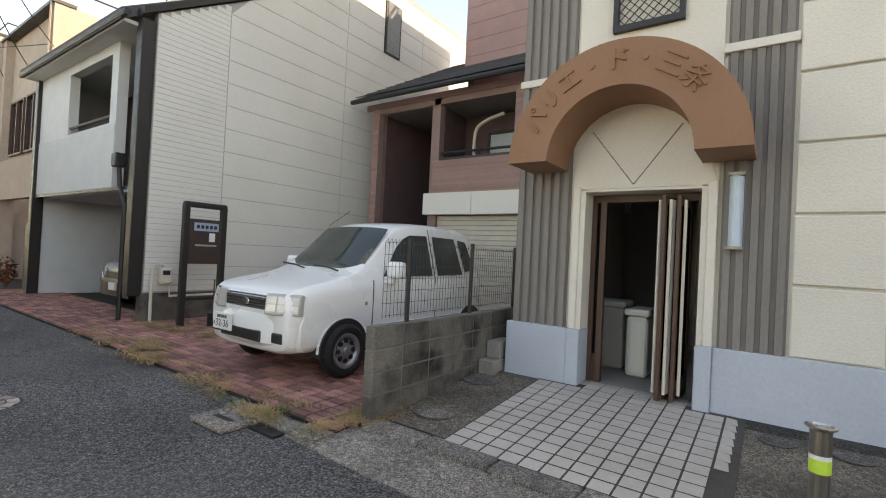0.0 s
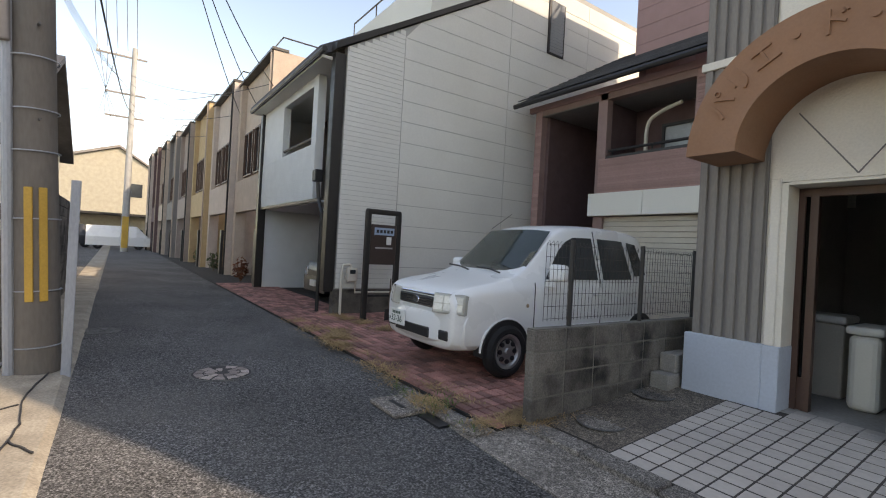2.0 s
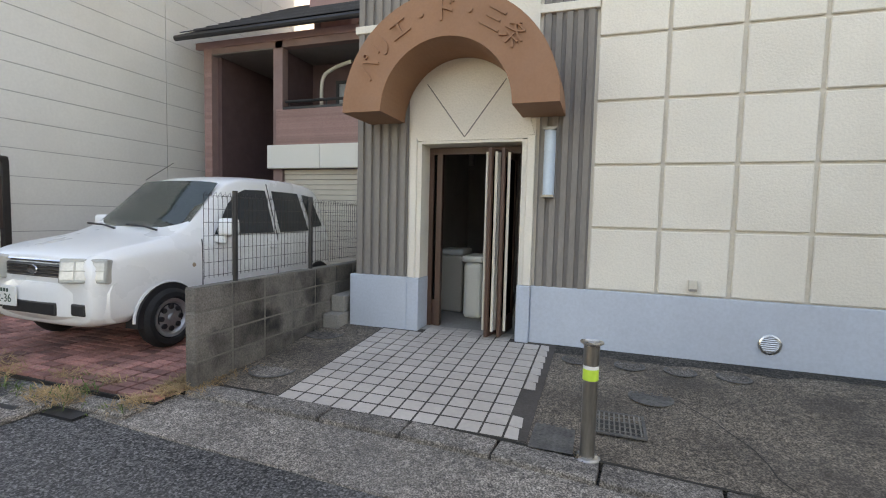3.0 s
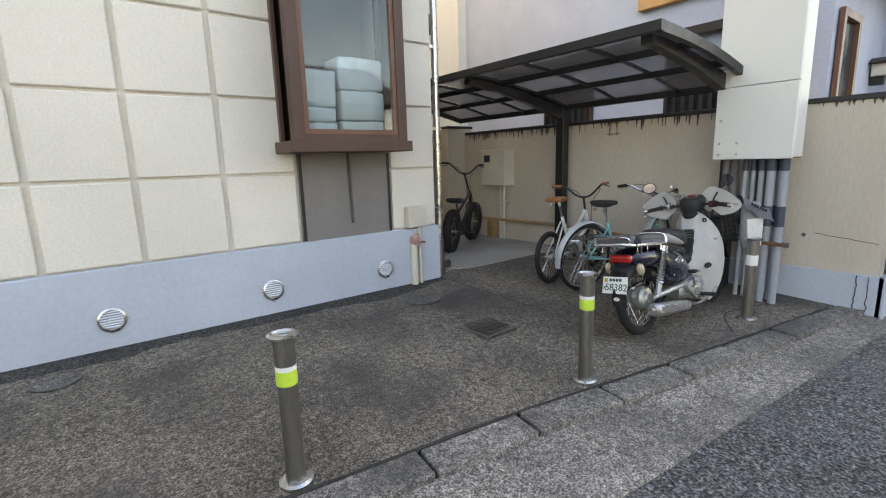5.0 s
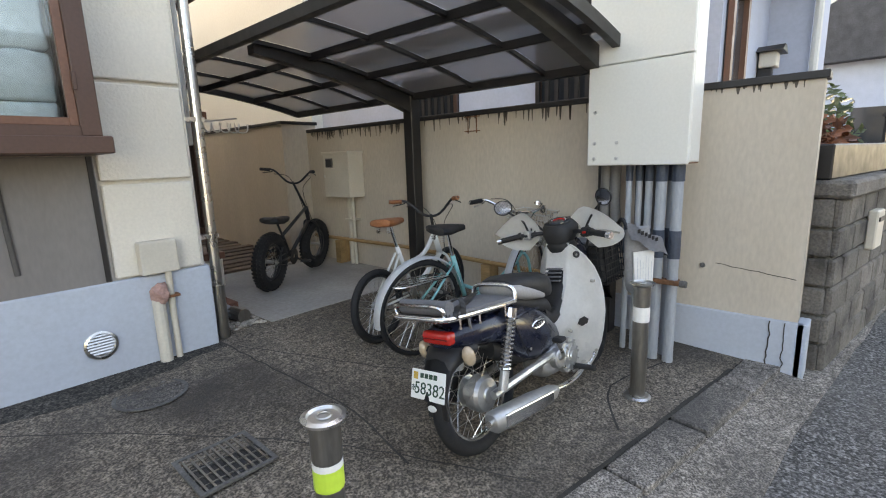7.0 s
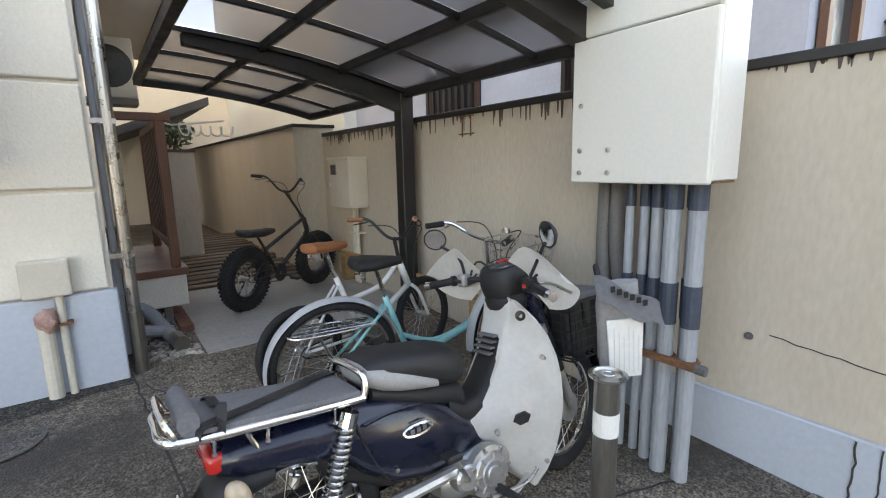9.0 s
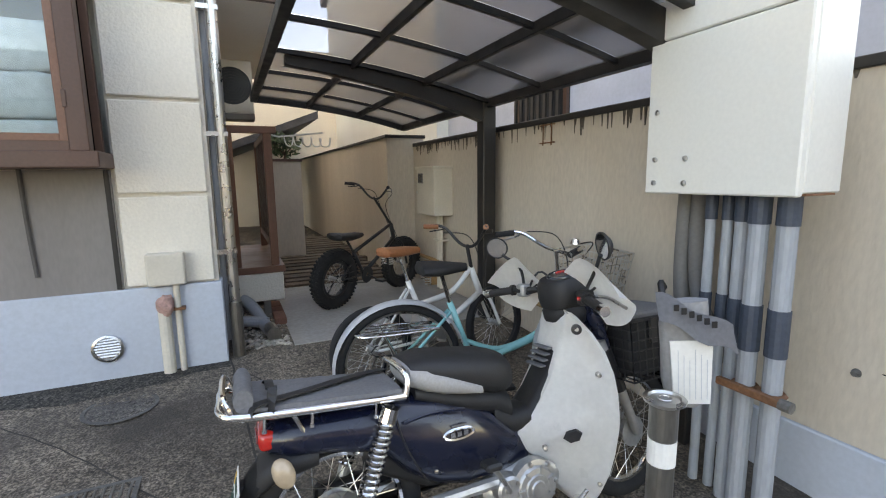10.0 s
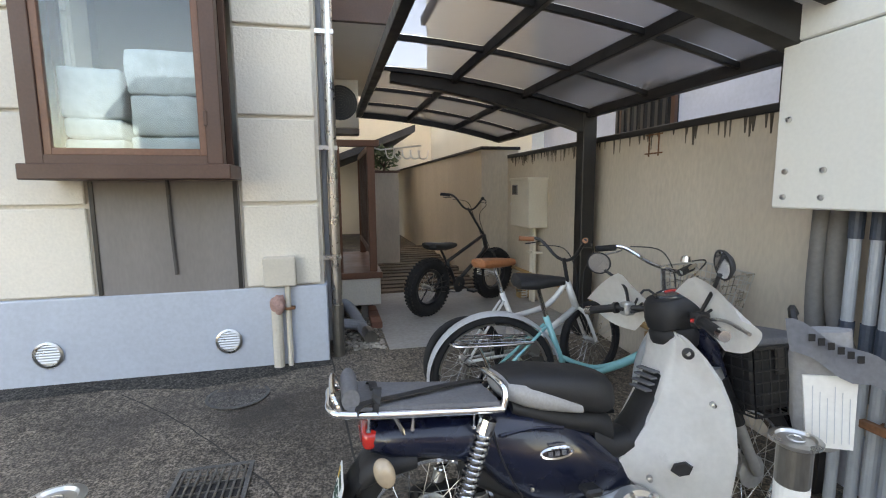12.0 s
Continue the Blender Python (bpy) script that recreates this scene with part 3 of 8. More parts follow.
part("wrapping", moved(bm, Matrix.Translation((3.95, FY - 0.07, 0.66))), mat("pinkish_tape", (0.45, 0.27, 0.23), 0.8, var=0.2, bump=0.3), pb)
part("strap", B(3.99, FY - 0.09, 0.62, 4.06, FY - 0.03, 0.635), RUST, pb)
# downpipe at the corner
dp = thing("downpipe", "shiny stainless downpipe at the building corner", "pipe")
part("pipe", T([(4.36, 4.93, 0.24), (4.36, 4.93, 6.5)], 0.035, 14), STEEL, dp)
part("shoe", T([(4.36, 4.93, 0.19), (4.36, 4.93, 0.6)], 0.043, 14), STEELD, dp)
for z in (0.95, 1.75, 2.55, 3.4):
    part("clip", B(4.26, 4.9, z, 4.4, 4.97, z + 0.03), STEEL, dp)
part("second_pipe", T([(4.3, 5.02, 0.3), (4.3, 5.02, 6.5)], 0.02, 10), GALV, dp)
part("white_duct", B(4.29, 5.06, 1.6, 4.37, 5.14, 6.5, 0.008), WHITEWALL, dp)

# lobby behind the entrance
bm = bmesh.new()
box(bm, -2.44, FY + 0.3, 0.0, DL + 0.02, FY + 0.36, 2.6)
box(bm, DR - 0.02, FY + 0.3, 0.0, -0.3, FY + 0.36, 2.6)
box(bm, DL + 0.02, FY + 0.3, DT - 0.03, DR - 0.02, FY + 0.36, 2.6)
part("lobby_front", bm, INNER, apt)
part("lobby_back", B(-2.44, 8.4, 0.0, -0.25, 8.5, 2.6), INNER, apt)
part("lobby_left", B(-2.45, FY + 0.36, 0.0, -2.38, 8.4, 2.6), INNER, apt)
part("lobby_right", B(-0.32, FY + 0.36, 0.0, -0.25, 8.4, 2.6), INNER, apt)
part("lobby_ceiling", B(-2.44, FY + 0.3, 2.6, -0.25, 8.5, 2.66), INNER, apt)
part("lobby_floor", B(-2.44, FY + 0.02, 0.1, -0.25, 8.5, 0.207), PAD, apt)
part("upper_floor", B(-2.44, FY + 0.25, 3.6, 4.0, 13.9, 3.7), INNER, apt)

door = thing("door_1", "dark bronze glazed folding entrance door standing open", "door", kind="structure")
bm = bmesh.new()
box(bm, DL + 0.07, FY + 0.22, 0.2, DL + 0.12, FY + 0.29, DT - 0.05)
box(bm, DR - 0.12, FY + 0.22, 0.2, DR - 0.07, FY + 0.29, DT - 0.05)
box(bm, DL + 0.12, FY + 0.22, DT - 0.12, DR - 0.12, FY + 0.29, DT - 0.05)
box(bm, -1.8, FY + 0.22, 0.21, -1.74, FY + 0.29, DT - 0.12)
part("door_frame", bm, BROWN, door)
part("side_pane", B(DL + 0.12, FY + 0.25, 0.5, -1.8, FY + 0.256, DT - 0.12), DGLASS, door)
part("kick_panel", B(DL + 0.12, FY + 0.24, 0.21, -1.8, FY + 0.27, 0.5), BROWN, door)


def leaf(x, y, a):
    m = Matrix.Translation((x, y, 0.225)) @ Matrix.Rotation(radians(a), 4, "Z")
    bm = bmesh.new()
    for x0, z0, x1, z1 in ((0, 0, 0.05, 1.92), (0.44, 0, 0.49, 1.92), (0.05, 0, 0.44, 0.18), (0.05, 1.84, 0.44, 1.92)):
        box(bm, x0, -0.018, z0, x1, 0.018, z1, 0.004)
    lf = part("door_leaf", moved(bm, m), BROWN, door)
    part("leaf_pane", moved(B(0.05, -0.003, 0.18, 0.44, 0.003, 1.84), m), DGLASS, lf)
    for dy in (-0.05, 0.05):
        part("push_bar", moved(T([(0.045, dy, 0.06), (0.045, dy, 1.88)], 0.015, 10), m), CREAMBOX, lf, "long pale vertical handle bar")


leaf(-1.12, FY - 0.12, 77)
leaf(-1.0, FY - 0.06, 85)
# things in the lobby
lob = thing("mail_cabinet", "pale grey lidded cabinet standing in the dim lobby", "cabinet")
part("body", B(-2.05, 5.9, 0.207, -1.72, 6.3, 0.95, 0.03, 2), CREAMBOX, lob)
part("lid", B(-2.07, 5.88, 0.95, -1.7, 6.32, 1.03, 0.03, 2), WHITEBOX, lob)
lob2 = thing("storage_bin", "white rounded plastic bin beside the lobby door", "bin")
part("body", B(-1.62, 5.6, 0.207, -1.38, 6.1, 0.9, 0.06, 3), WHITEBOX, lob2)
part("lid", B(-1.64, 5.58, 0.9, -1.36, 6.12, 0.98, 0.03, 2), WHITEBOX, lob2)

# ---------------------------------------------------------------- bollards
BOLL = [(-0.05, 2.92, LIME), (1.917, 2.797, LIME), (3.675, 2.556, LIME), (5.59, 2.345, WHITET)]
for x, y, tape in BOLL:
    z0 = court_z(x, y)
    b = thing("bollard", "stainless lift-out bollard with a %s reflective band" % ("white" if tape is WHITET else "yellow-green"), "bollard", "forecourt bollards", (x, y, z0))
    h = 0.752 - z0
    bm = lathe(bmesh.new(), [(0.0, 0), (0.0425, 0), (0.0425, h - 0.13), (0.0, h - 0.13)], 24)
    part("post", bm, STEELD, b, smooth=False)
    part("neck", lathe(bmesh.new(), [(0.0, h - 0.129), (0.045, h - 0.129), (0.045, h - 0.02), (0.0, h - 0.02)], 24), STEELD, b)
    part("cap", lathe(bmesh.new(), [(0.0, h - 0.02), (0.045, h - 0.02), (0.065, h - 0.008), (0.066, h), (0.05, h + 0.004), (0.045, h - 0.004), (0.0, h - 0.004)], 28), STEEL, b)
    part("pull_ring", T([(0.02 * math.cos(a), 0.02 * math.sin(a), h) for a in (2 * math.pi * k / 14 for k in range(14))], 0.003, 5, True), STEEL, b)
    part("reflective_band", lathe(bmesh.new(), [(0.0435, h - 0.22), (0.0445, h - 0.22), (0.0445, h - 0.155), (0.0435, h - 0.155)], 24), tape, b)
    part("white_band", lathe(bmesh.new(), [(0.0435, h - 0.155), (0.0447, h - 0.155), (0.0447, h - 0.135), (0.0435, h - 0.135)], 24), WHITET, b)
    part("base_ring", lathe(bmesh.new(), [(0.0425, 0.0), (0.075, 0.0), (0.075, 0.008), (0.06, 0.016), (0.0425, 0.018)], 24), STEEL, b)


# ---------------------------------------------------------------- boundary wall and carport
WX = 6.58
bm = bmesh.new()
box(bm, WX, 1.72, -0.1, WX + 0.14, 7.1, 1.84)
box(bm, 6.22, 7.1, -0.1, WX + 0.14, 7.24, 1.95)
box(bm, 6.22, 7.24, -0.1, 6.36, 16.0, 1.95)
setting("wall_boundary", bm, WALLB, "stained beige rendered boundary wall with dark coping", "wall")
bm = bmesh.new()
box(bm, WX - 0.02, 1.70, 1.84, WX + 0.16, 7.08, 1.885, 0.004)
box(bm, 6.2, 7.08, 1.95, WX + 0.16, 7.26, 1.99, 0.004)
box(bm, 6.2, 7.26, 1.95, 6.38, 16.0, 1.99, 0.004)
setting("wall_coping", bm, DARK, "dark metal coping on the boundary wall", "coping")
bm = bmesh.new()
box(bm, WX - 0.03, 1.68, -0.1, WX, 3.2, 0.37, 0.006)
box(bm, WX - 0.03, 1.66, -0.1, WX + 0.14, 1.72, 0.37, 0.006)
setting("wall_boundary_plinth", bm, PLINTH, "cracked blue-grey painted wall plinth", "plinth")

cp = thing("carport", "dark bronze cantilever carport with smoked polycarbonate roof", "carport")
RX0, RX1, RY0, RY1 = 4.7, 6.42, 2.72, 7.02


def roof_z(x):
    u = (RX1 - x) / (RX1 - RX0)
    return 2.07 + 0.46 * u - 0.2 * u * u


def arc_strip(y0, y1, lift, thick, x0=RX0, x1=RX1, n=12):
    bm = bmesh.new()
    pts = [x0 + (x1 - x0) * i / n for i in range(n + 1)]
    poly = [(x, roof_z(x) + lift) for x in pts] + [(x, roof_z(x) + lift - (thick(x) if callable(thick) else thick)) for x in pts[::-1]]
    return prism(bm, poly, "y", y0, y1)


for y in (2.9, 4.94):
    part("post", B(6.36, y - 0.06, court_z(6.4, y), 6.48, y + 0.06, 2.12, 0.006), DARK, cp)
    part("arm", arc_strip(y - 0.045, y + 0.045, -0.012, lambda x: 0.06 + 0.1 * (x - RX0) / (RX1 - RX0), RX0 + 0.1), DARK, cp)
for y in (RY0, RY1 - 0.05):
    part("end_rail", arc_strip(y, y + 0.05, 0.03, 0.075), DARK, cp)
for i in range(1, 6):
    y = RY0 + (RY1 - RY0) * i / 6
    part("rafter", arc_strip(y - 0.015, y + 0.015, 0.012, 0.03), DARK, cp)
for i, x in enumerate((RX0, 5.27, 5.84, RX1)):
    z = roof_z(x)
    h = 0.045 if i in (0, 3) else 0.022
    part("purlin", B(x - h / 1.4, RY0, z - 0.04, x + h / 1.4, RY1, z + 0.022 if i in (1, 2) else z + 0.035, 0.003), DARK, cp)
for i in range(6):
    y0 = RY0 + (RY1 - RY0) * i / 6 + 0.016
    y1 = RY0 + (RY1 - RY0) * (i + 1) / 6 - 0.016
    part("roof_sheet", arc_strip(y0, y1, 0.018, 0.004), POLY, cp)
part("rain_pipe", T([(6.52, 5.04, 0.2), (6.52, 5.04, 2.0)], 0.028, 10), DARK, cp)

# meter box on the wall
mb = thing("meter_box", "cream steel meter box on the boundary wall", "meter box")
part("body", B(6.36, 5.95, 1.04, WX, 6.45, 1.56, 0.008), CREAMBOX, mb)
part("lid_edge", B(6.345, 5.94, 1.545, WX, 6.46, 1.575, 0.004), CREAMBOX, mb)
part("window_frame", B(6.352, 6.25, 1.39, 6.36, 6.39, 1.5), GREYP, mb)
part("window", B(6.349, 6.265, 1.4, 6.353, 6.375, 1.49), DWIN, mb)
part("lock", B(6.35, 6.42, 1.27, 6.36, 6.435, 1.3), STEEL, mb)
for y in (6.1, 6.17):
    part("conduit", T([(6.5, y, 0.2), (6.5, y, 1.05)], 0.022, 10), CREAMBOX, mb)
part("conduit_clip", B(6.46, 6.05, 0.75, WX, 6.22, 0.77), CREAMBOX, mb)

# white switch cabinet on a bundle of pipes
wb = thing("switch_cabinet", "large white steel electrical cabinet on a bundle of conduits", "cabinet")
part("body", B(6.12, 2.29, 1.385, 6.34, 2.92, 3.4, 0.006), WHITEBOX, wb)
part("door_lower", B(6.085, 2.29, 1.375, 6.12, 2.92, 2.005, 0.006), WHITEBOX, wb)
part("door_upper", B(6.085, 2.29, 2.01, 6.12, 2.92, 3.4, 0.006), WHITEBOX, wb)
for y, z in ((2.87, 1.42), (2.72, 1.42), (2.87, 1.52), (2.72, 1.52), (2.87, 1.72)):
    part("latch", lathe(bmesh.new(), [(0, 0.008), (0.011, 0.006), (0.012, 0)], 12, Matrix.Translation((6.085, y, z)) @ Matrix.Rotation(radians(-90), 4, "Y")), STEEL, wb)
part("rusty_edge", B(6.13, 2.286, 1.378, 6.3, 2.3, 1.386), RUST, wb)
PIPES = [(6.18, 2.36, 0.034), (6.17, 2.455, 0.034), (6.2, 2.54, 0.024), (6.22, 2.61, 0.02), (6.2, 2.67, 0.02), (6.28, 2.42, 0.03), (6.3, 2.56, 0.022)]
for x, y, r in PIPES:
    p = part("conduit", T([(x, y, court_z(x, y)), (x, y, 1.385)], r, 14), GALV, wb)
    part("sleeve", T([(x, y, 0.78), (x, y, 0.96)], r + 0.004, 14), NAVYTAPE, p)
    part("sleeve_top", T([(x, y, 1.27), (x, y, 1.384)], r + 0.004, 14), NAVYTAPE, p)
for z0, y1 in ((0.5, 2.87), (0.62, 2.80)):
    pts = smooth_path([(6.3, y1, 1.384), (6.3, y1, z0 + 0.45), (6.3, y1 - 0.05, z0 + 0.22), (6.3, y1 - 0.17, z0 + 0.12), (6.3, y1 - 0.24, z0 + 0.3), (6.3, y1 - 0.24, 1.384)], 5)
    part("flexible_conduit", T(pts, 0.036, 10), mat("grey_flex_hose", (0.16, 0.155, 0.15), 0.55, var=0.1, bump=0.1), wb, smooth=True)
part("bracket", B(6.115, 2.3, 0.615, 6.14, 2.54, 0.645, 0.003), RUST, wb)
part("bracket_end", T([(6.13, 2.3, 0.63), (6.13, 2.26, 0.63)], 0.022, 10), IRON, wb)
for x, y, r in PIPES[:2]:
    part("pipe_clamp", T([(x + (r + 0.006) * math.cos(a), y + (r + 0.006) * math.sin(a), 0.63) for a in (2 * math.pi * k / 12 for k in range(12))], 0.013, 5, True), RUST, wb)

# neighbour's house behind the boundary wall
nb = thing("house", "pale grey rendered house with barred windows and entrance roof", "house")
part("wall", B(7.6, 2.7, 0, 7.8, 16, 6.5), GREYWALL, nb)
part("wall", B(7.6, 2.5, 0, 11.6, 2.7, 6.5), GREYWALL, nb)
part("roof", B(7.3, 1.9, 6.5, 12.0, 16.4, 6.75), SLATE, nb)
part("string_course", B(7.45, 2.75, 2.85, 7.6, 16, 2.95), DARK, nb)

def barred_window(y0, y1, z0, z1):
    w = part("window", B(7.585, y0, z0, 7.6, y1, z1), DWIN, nb)
    bm = bmesh.new()
    for yy in (y0, y1 - 0.05):
        box(bm, 7.55, yy, z0, 7.586, yy + 0.05, z1)
    for zz in (z0, z1 - 0.05):
        box(bm, 7.55, y0 + 0.05, zz, 7.586, y1 - 0.05, zz + 0.05)
    part("frame", bm, BROWN, w)
    n = int((y1 - y0) / 0.11)
    for i in range(n):
        yy = y0 + 0.06 + i * 0.11
        part("bar", B(7.5, yy, z0 - 0.06, 7.52, yy + 0.045, z1 + 0.06), DARK, w)
    for zz in (z0 - 0.02, z1 - 0.02):
        part("rail", B(7.52, y0, zz, 7.55, y1, zz + 0.03), DARK, w)


barred_window(5.3, 6.2, 1.5, 2.45)
barred_window(3.3, 4.2, 1.6, 2.6)
part("shutter_box", B(7.5, 3.4, 3.3, 7.6, 4.6, 4.2, 0.01), mat("orange_louvre", (0.5, 0.28, 0.12), 0.7), nb)
w = part("window", B(7.78, 2.485, 1.2, 8.32, 2.5, 2.8), DWIN, nb)
bm = bmesh.new()
for a in ((7.72, 1.15, 7.8, 2.86), (8.3, 1.15, 8.38, 2.86)):
    box(bm, a[0], 2.44, a[1], a[2], 2.486, a[3])
box(bm, 7.8, 2.44, 2.78, 8.3, 2.486, 2.86)
box(bm, 7.8, 2.44, 1.9, 8.3, 2.486, 1.96)
part("frame", bm, BROWN2, w)


# ---------------------------------------------------------------- wheels
def ring_y(r, rr, cx, cz, seg=36, sub=8, cy=0.0, squash=1.0):
    """A torus about the y axis."""
    bm = bmesh.new()
    rows = []
    for i in range(seg):
        a = 2 * math.pi * i / seg
        row = []
        for j in range(sub):
            b2 = 2 * math.pi * j / sub
            rad = r + rr * math.cos(b2)
            row.append(bm.verts.new((cx + rad * math.cos(a), cy + rr * squash * math.sin(b2), cz + rad * math.sin(a))))
        rows.append(row)
    for i in range(seg):
        p, q = rows[i], rows[(i + 1) % seg]
        for j in range(sub):
            bm.faces.new((p[j], q[j], q[(j + 1) % sub], p[(j + 1) % sub]))
    return bm


def spoked_wheel(parent, x, r, tyre, rim_mat, n=28, hub_r=0.03, hub_w=0.045, m=None, rim_t=0.011, tread=False):
    m = m or Matrix.Identity(4)
    w = part("wheel", moved(ring_y(r - tyre, tyre, x, r, 40, 10), m), RUBBER, parent, smooth=True)
    rr = r - 2 * tyre - rim_t * 0.3
    part("rim", moved(ring_y(rr, rim_t, x, r, 40, 6, 0, 1.5), m), rim_mat, w, smooth=True)
    bm = bmesh.new()
    for i in range(n):
        a = 2 * math.pi * i / n
        b2 = a + (0.9 if i % 2 else -0.9)
        s = hub_w if (i // 2) % 2 else -hub_w
        tube(bm, [(x + rr * math.cos(a), 0, r + rr * math.sin(a)), (x + hub_r * math.cos(b2), s, r + hub_r * math.sin(b2))], 0.0016, 3, False)
    part("spokes", moved(bm, m), STEEL, w)
    bm = lathe(bmesh.new(), [(0, -hub_w - 0.03), (0.008, -hub_w - 0.03), (0.008, -hub_w - 0.004), (hub_r, -hub_w - 0.003), (hub_r, -hub_w + 0.003), (hub_r * 0.7, -hub_w + 0.01), (hub_r * 0.7, hub_w - 0.01), (hub_r, hub_w - 0.003), (hub_r, hub_w + 0.003), (0.008, hub_w + 0.004), (0.008, hub_w + 0.03), (0, hub_w + 0.03)], 20, Matrix.Translation((x, 0, r)) @ Matrix.Rotation(radians(90), 4, "X"))
    part("hub", moved(bm, m), ALLOY, w, smooth=False)
    if tread:
        bm = bmesh.new()
        for i in range(44):
            a = 2 * math.pi * i / 44
            for s in (-1, 0, 1):
                c = (r - tyre) + tyre * (0.98 if s == 0 else 0.72)
                b3 = box(bmesh.new(), -0.009, -0.012, -0.007, 0.009, 0.012, 0.007)
                moved(b3, Matrix.Translation((x + c * math.cos(a + s * 0.07), s * tyre * 0.62, r + c * math.sin(a + s * 0.07))) @ Matrix.Rotation(-a - math.pi / 2, 4, "Y"))
                me = bpy.data.meshes.new("t")
                b3.to_mesh(me)
                b3.free()
                bm.from_mesh(me)
                bpy.data.meshes.remove(me)
        tagged(part("tread", moved(bm, m), RUBBER, w), kind="stuff")
    return w


def arc_sheet(x, z, r, a0, a1, w, t=0.004, n=20, bulge=0.018):
    """A mudguard: a curved strip about an axle."""
    bm = bmesh.new()
    rows = []
    for i in range(n + 1):
        a = radians(a0 + (a1 - a0) * i / n)
        row = []
        for k, (yy, dr) in enumerate(((-w, -bulge), (-w * 0.6, -bulge * 0.2), (0, 0), (w * 0.6, -bulge * 0.2), (w, -bulge))):
            row.append(bm.verts.new((x + (r + dr) * math.cos(a), yy, z + (r + dr) * math.sin(a))))
        rows.append(row)
    for p, q in zip(rows, rows[1:]):
        for k in range(4):
            bm.faces.new((p[k], q[k], q[k + 1], p[k + 1]))
    bmesh.ops.solidify(bm, geom=bm.faces[:], thickness=t)
    return bm


def loft(sections, closed=True, cap=True):
    """Skin over rings of equal length."""
    bm = bmesh.new()
    rings = [[bm.verts.new(p) for p in s] for s in sections]
    n = len(rings[0])
    for a, b2 in zip(rings, rings[1:]):
        for k in range(n if closed else n - 1):
            bm.faces.new((a[k], a[(k + 1) % n], b2[(k + 1) % n], b2[k]))
    if cap and closed:
        bm.faces.new(rings[0][::-1])
        bm.faces.new(rings[-1])
    return bm


def oval(x, z, w, h, n=16, p=2.5, y=0.0):
    """A rounded section across the x axis."""
    out = []
    for k in range(n):
        a = 2 * math.pi * k / n
        c, s = math.cos(a), math.sin(a)
        out.append((x, y + w * math.copysign(abs(c) ** (2 / p), c), z + h * math.copysign(abs(s) ** (2 / p), s)))
    return out


# ---------------------------------------------------------------- delivery scooter
sc = thing("motor_scooter", "navy and white step-through motor scooter on its stand", "scooter")
sc.matrix_world = pose(4.62, 2.715, court_z(4.62, 2.715) - 0.002, -8, 0, 0)
R = 0.288
spoked_wheel(sc, 0.0, R, 0.036, CHROME, 36, 0.075, 0.05)
part("brake_drum", lathe(bmesh.new(), [(0, 0.03), (0.03, 0.03), (0.036, 0.022), (0.075, 0.018), (0.085, 0.0), (0.085, -0.05)], 28, Matrix.Translation((0, -0.05, R)) @ Matrix.Rotation(radians(90), 4, "X")), ALLOY, sc)
SM = Matrix.Translation((1.12, 0, 0.6)) @ Matrix.Rotation(radians(6), 4, "Z") @ Matrix.Translation((-1.12, 0, -0.6))
spoked_wheel(sc, 1.25, R, 0.033, CHROME, 36, 0.065, 0.045, SM)
part("rear_fender", arc_sheet(0.0, R, 0.335, 30, 165, 0.08, 0.005, 22, 0.03), SEATB, sc, smooth=True)
part("front_fender", moved(arc_sheet(1.25, R, 0.325, 15, 160, 0.07, 0.005, 22, 0.03), SM), NAVY, sc, smooth=True)
# tail and side covers
secs = [oval(-0.2, 0.61, 0.08, 0.045), oval(-0.14, 0.61, 0.112, 0.066), oval(0.0, 0.6, 0.128, 0.075), oval(0.14, 0.58, 0.134, 0.095), oval(0.22, 0.535, 0.138, 0.14), oval(0.32, 0.495, 0.138, 0.168), oval(0.44, 0.46, 0.13, 0.165), oval(0.54, 0.43, 0.115, 0.14), oval(0.62, 0.4, 0.095, 0.1), oval(0.7, 0.37, 0.07, 0.06)]
body = part("side_cover", loft(secs), NAVY, sc, "glossy navy side cover", smooth=True)
for s in (-1, 1):
    bm = bmesh.new()
    tube(bm, [(0.39 + 0.055 * math.cos(a), s * 0.134, 0.52 + 0.018 * math.sin(a)) for a in (2 * math.pi * k / 20 for k in range(20))], 0.005, 5, False, True)
    for k in range(3):
        box(bm, 0.358 + k * 0.024, min(s * 0.132, s * 0.139), 0.512, 0.374 + k * 0.024, max(s * 0.132, s * 0.139), 0.528)
    box(bm, 0.362, min(s * 0.132, s * 0.139), 0.546, 0.418, max(s * 0.132, s * 0.139), 0.552)
    part("emblem", bm, CHROME, body)
    part("cover_seam", T(smooth_path([(0.17, s * 0.134, 0.665), (0.19, s * 0.14, 0.56), (0.23, s * 0.142, 0.46), (0.27, s * 0.136, 0.39)], 4), 0.003, 5), BLACK, body)
    part("cover_crease", T(smooth_path([(0.2, s * 0.139, 0.6), (0.3, s * 0.137, 0.61), (0.42, s * 0.127, 0.595)], 4), 0.006, 6), NAVY, body, smooth=True)
    part("cover_screw", lathe(bmesh.new(), [(0, 0.005), (0.007, 0.004), (0.008, 0)], 10, Matrix.Translation((0.3, s * 0.132, 0.415)) @ Matrix.Rotation(radians(-90 * s), 4, "X")), STEEL, body)
part("under_frame", loft([oval(0.1, 0.47, 0.06, 0.05), oval(0.3, 0.38, 0.08, 0.06), oval(0.5, 0.36, 0.08, 0.07), oval(0.62, 0.37, 0.07, 0.05)]), SEATB, sc, smooth=True)
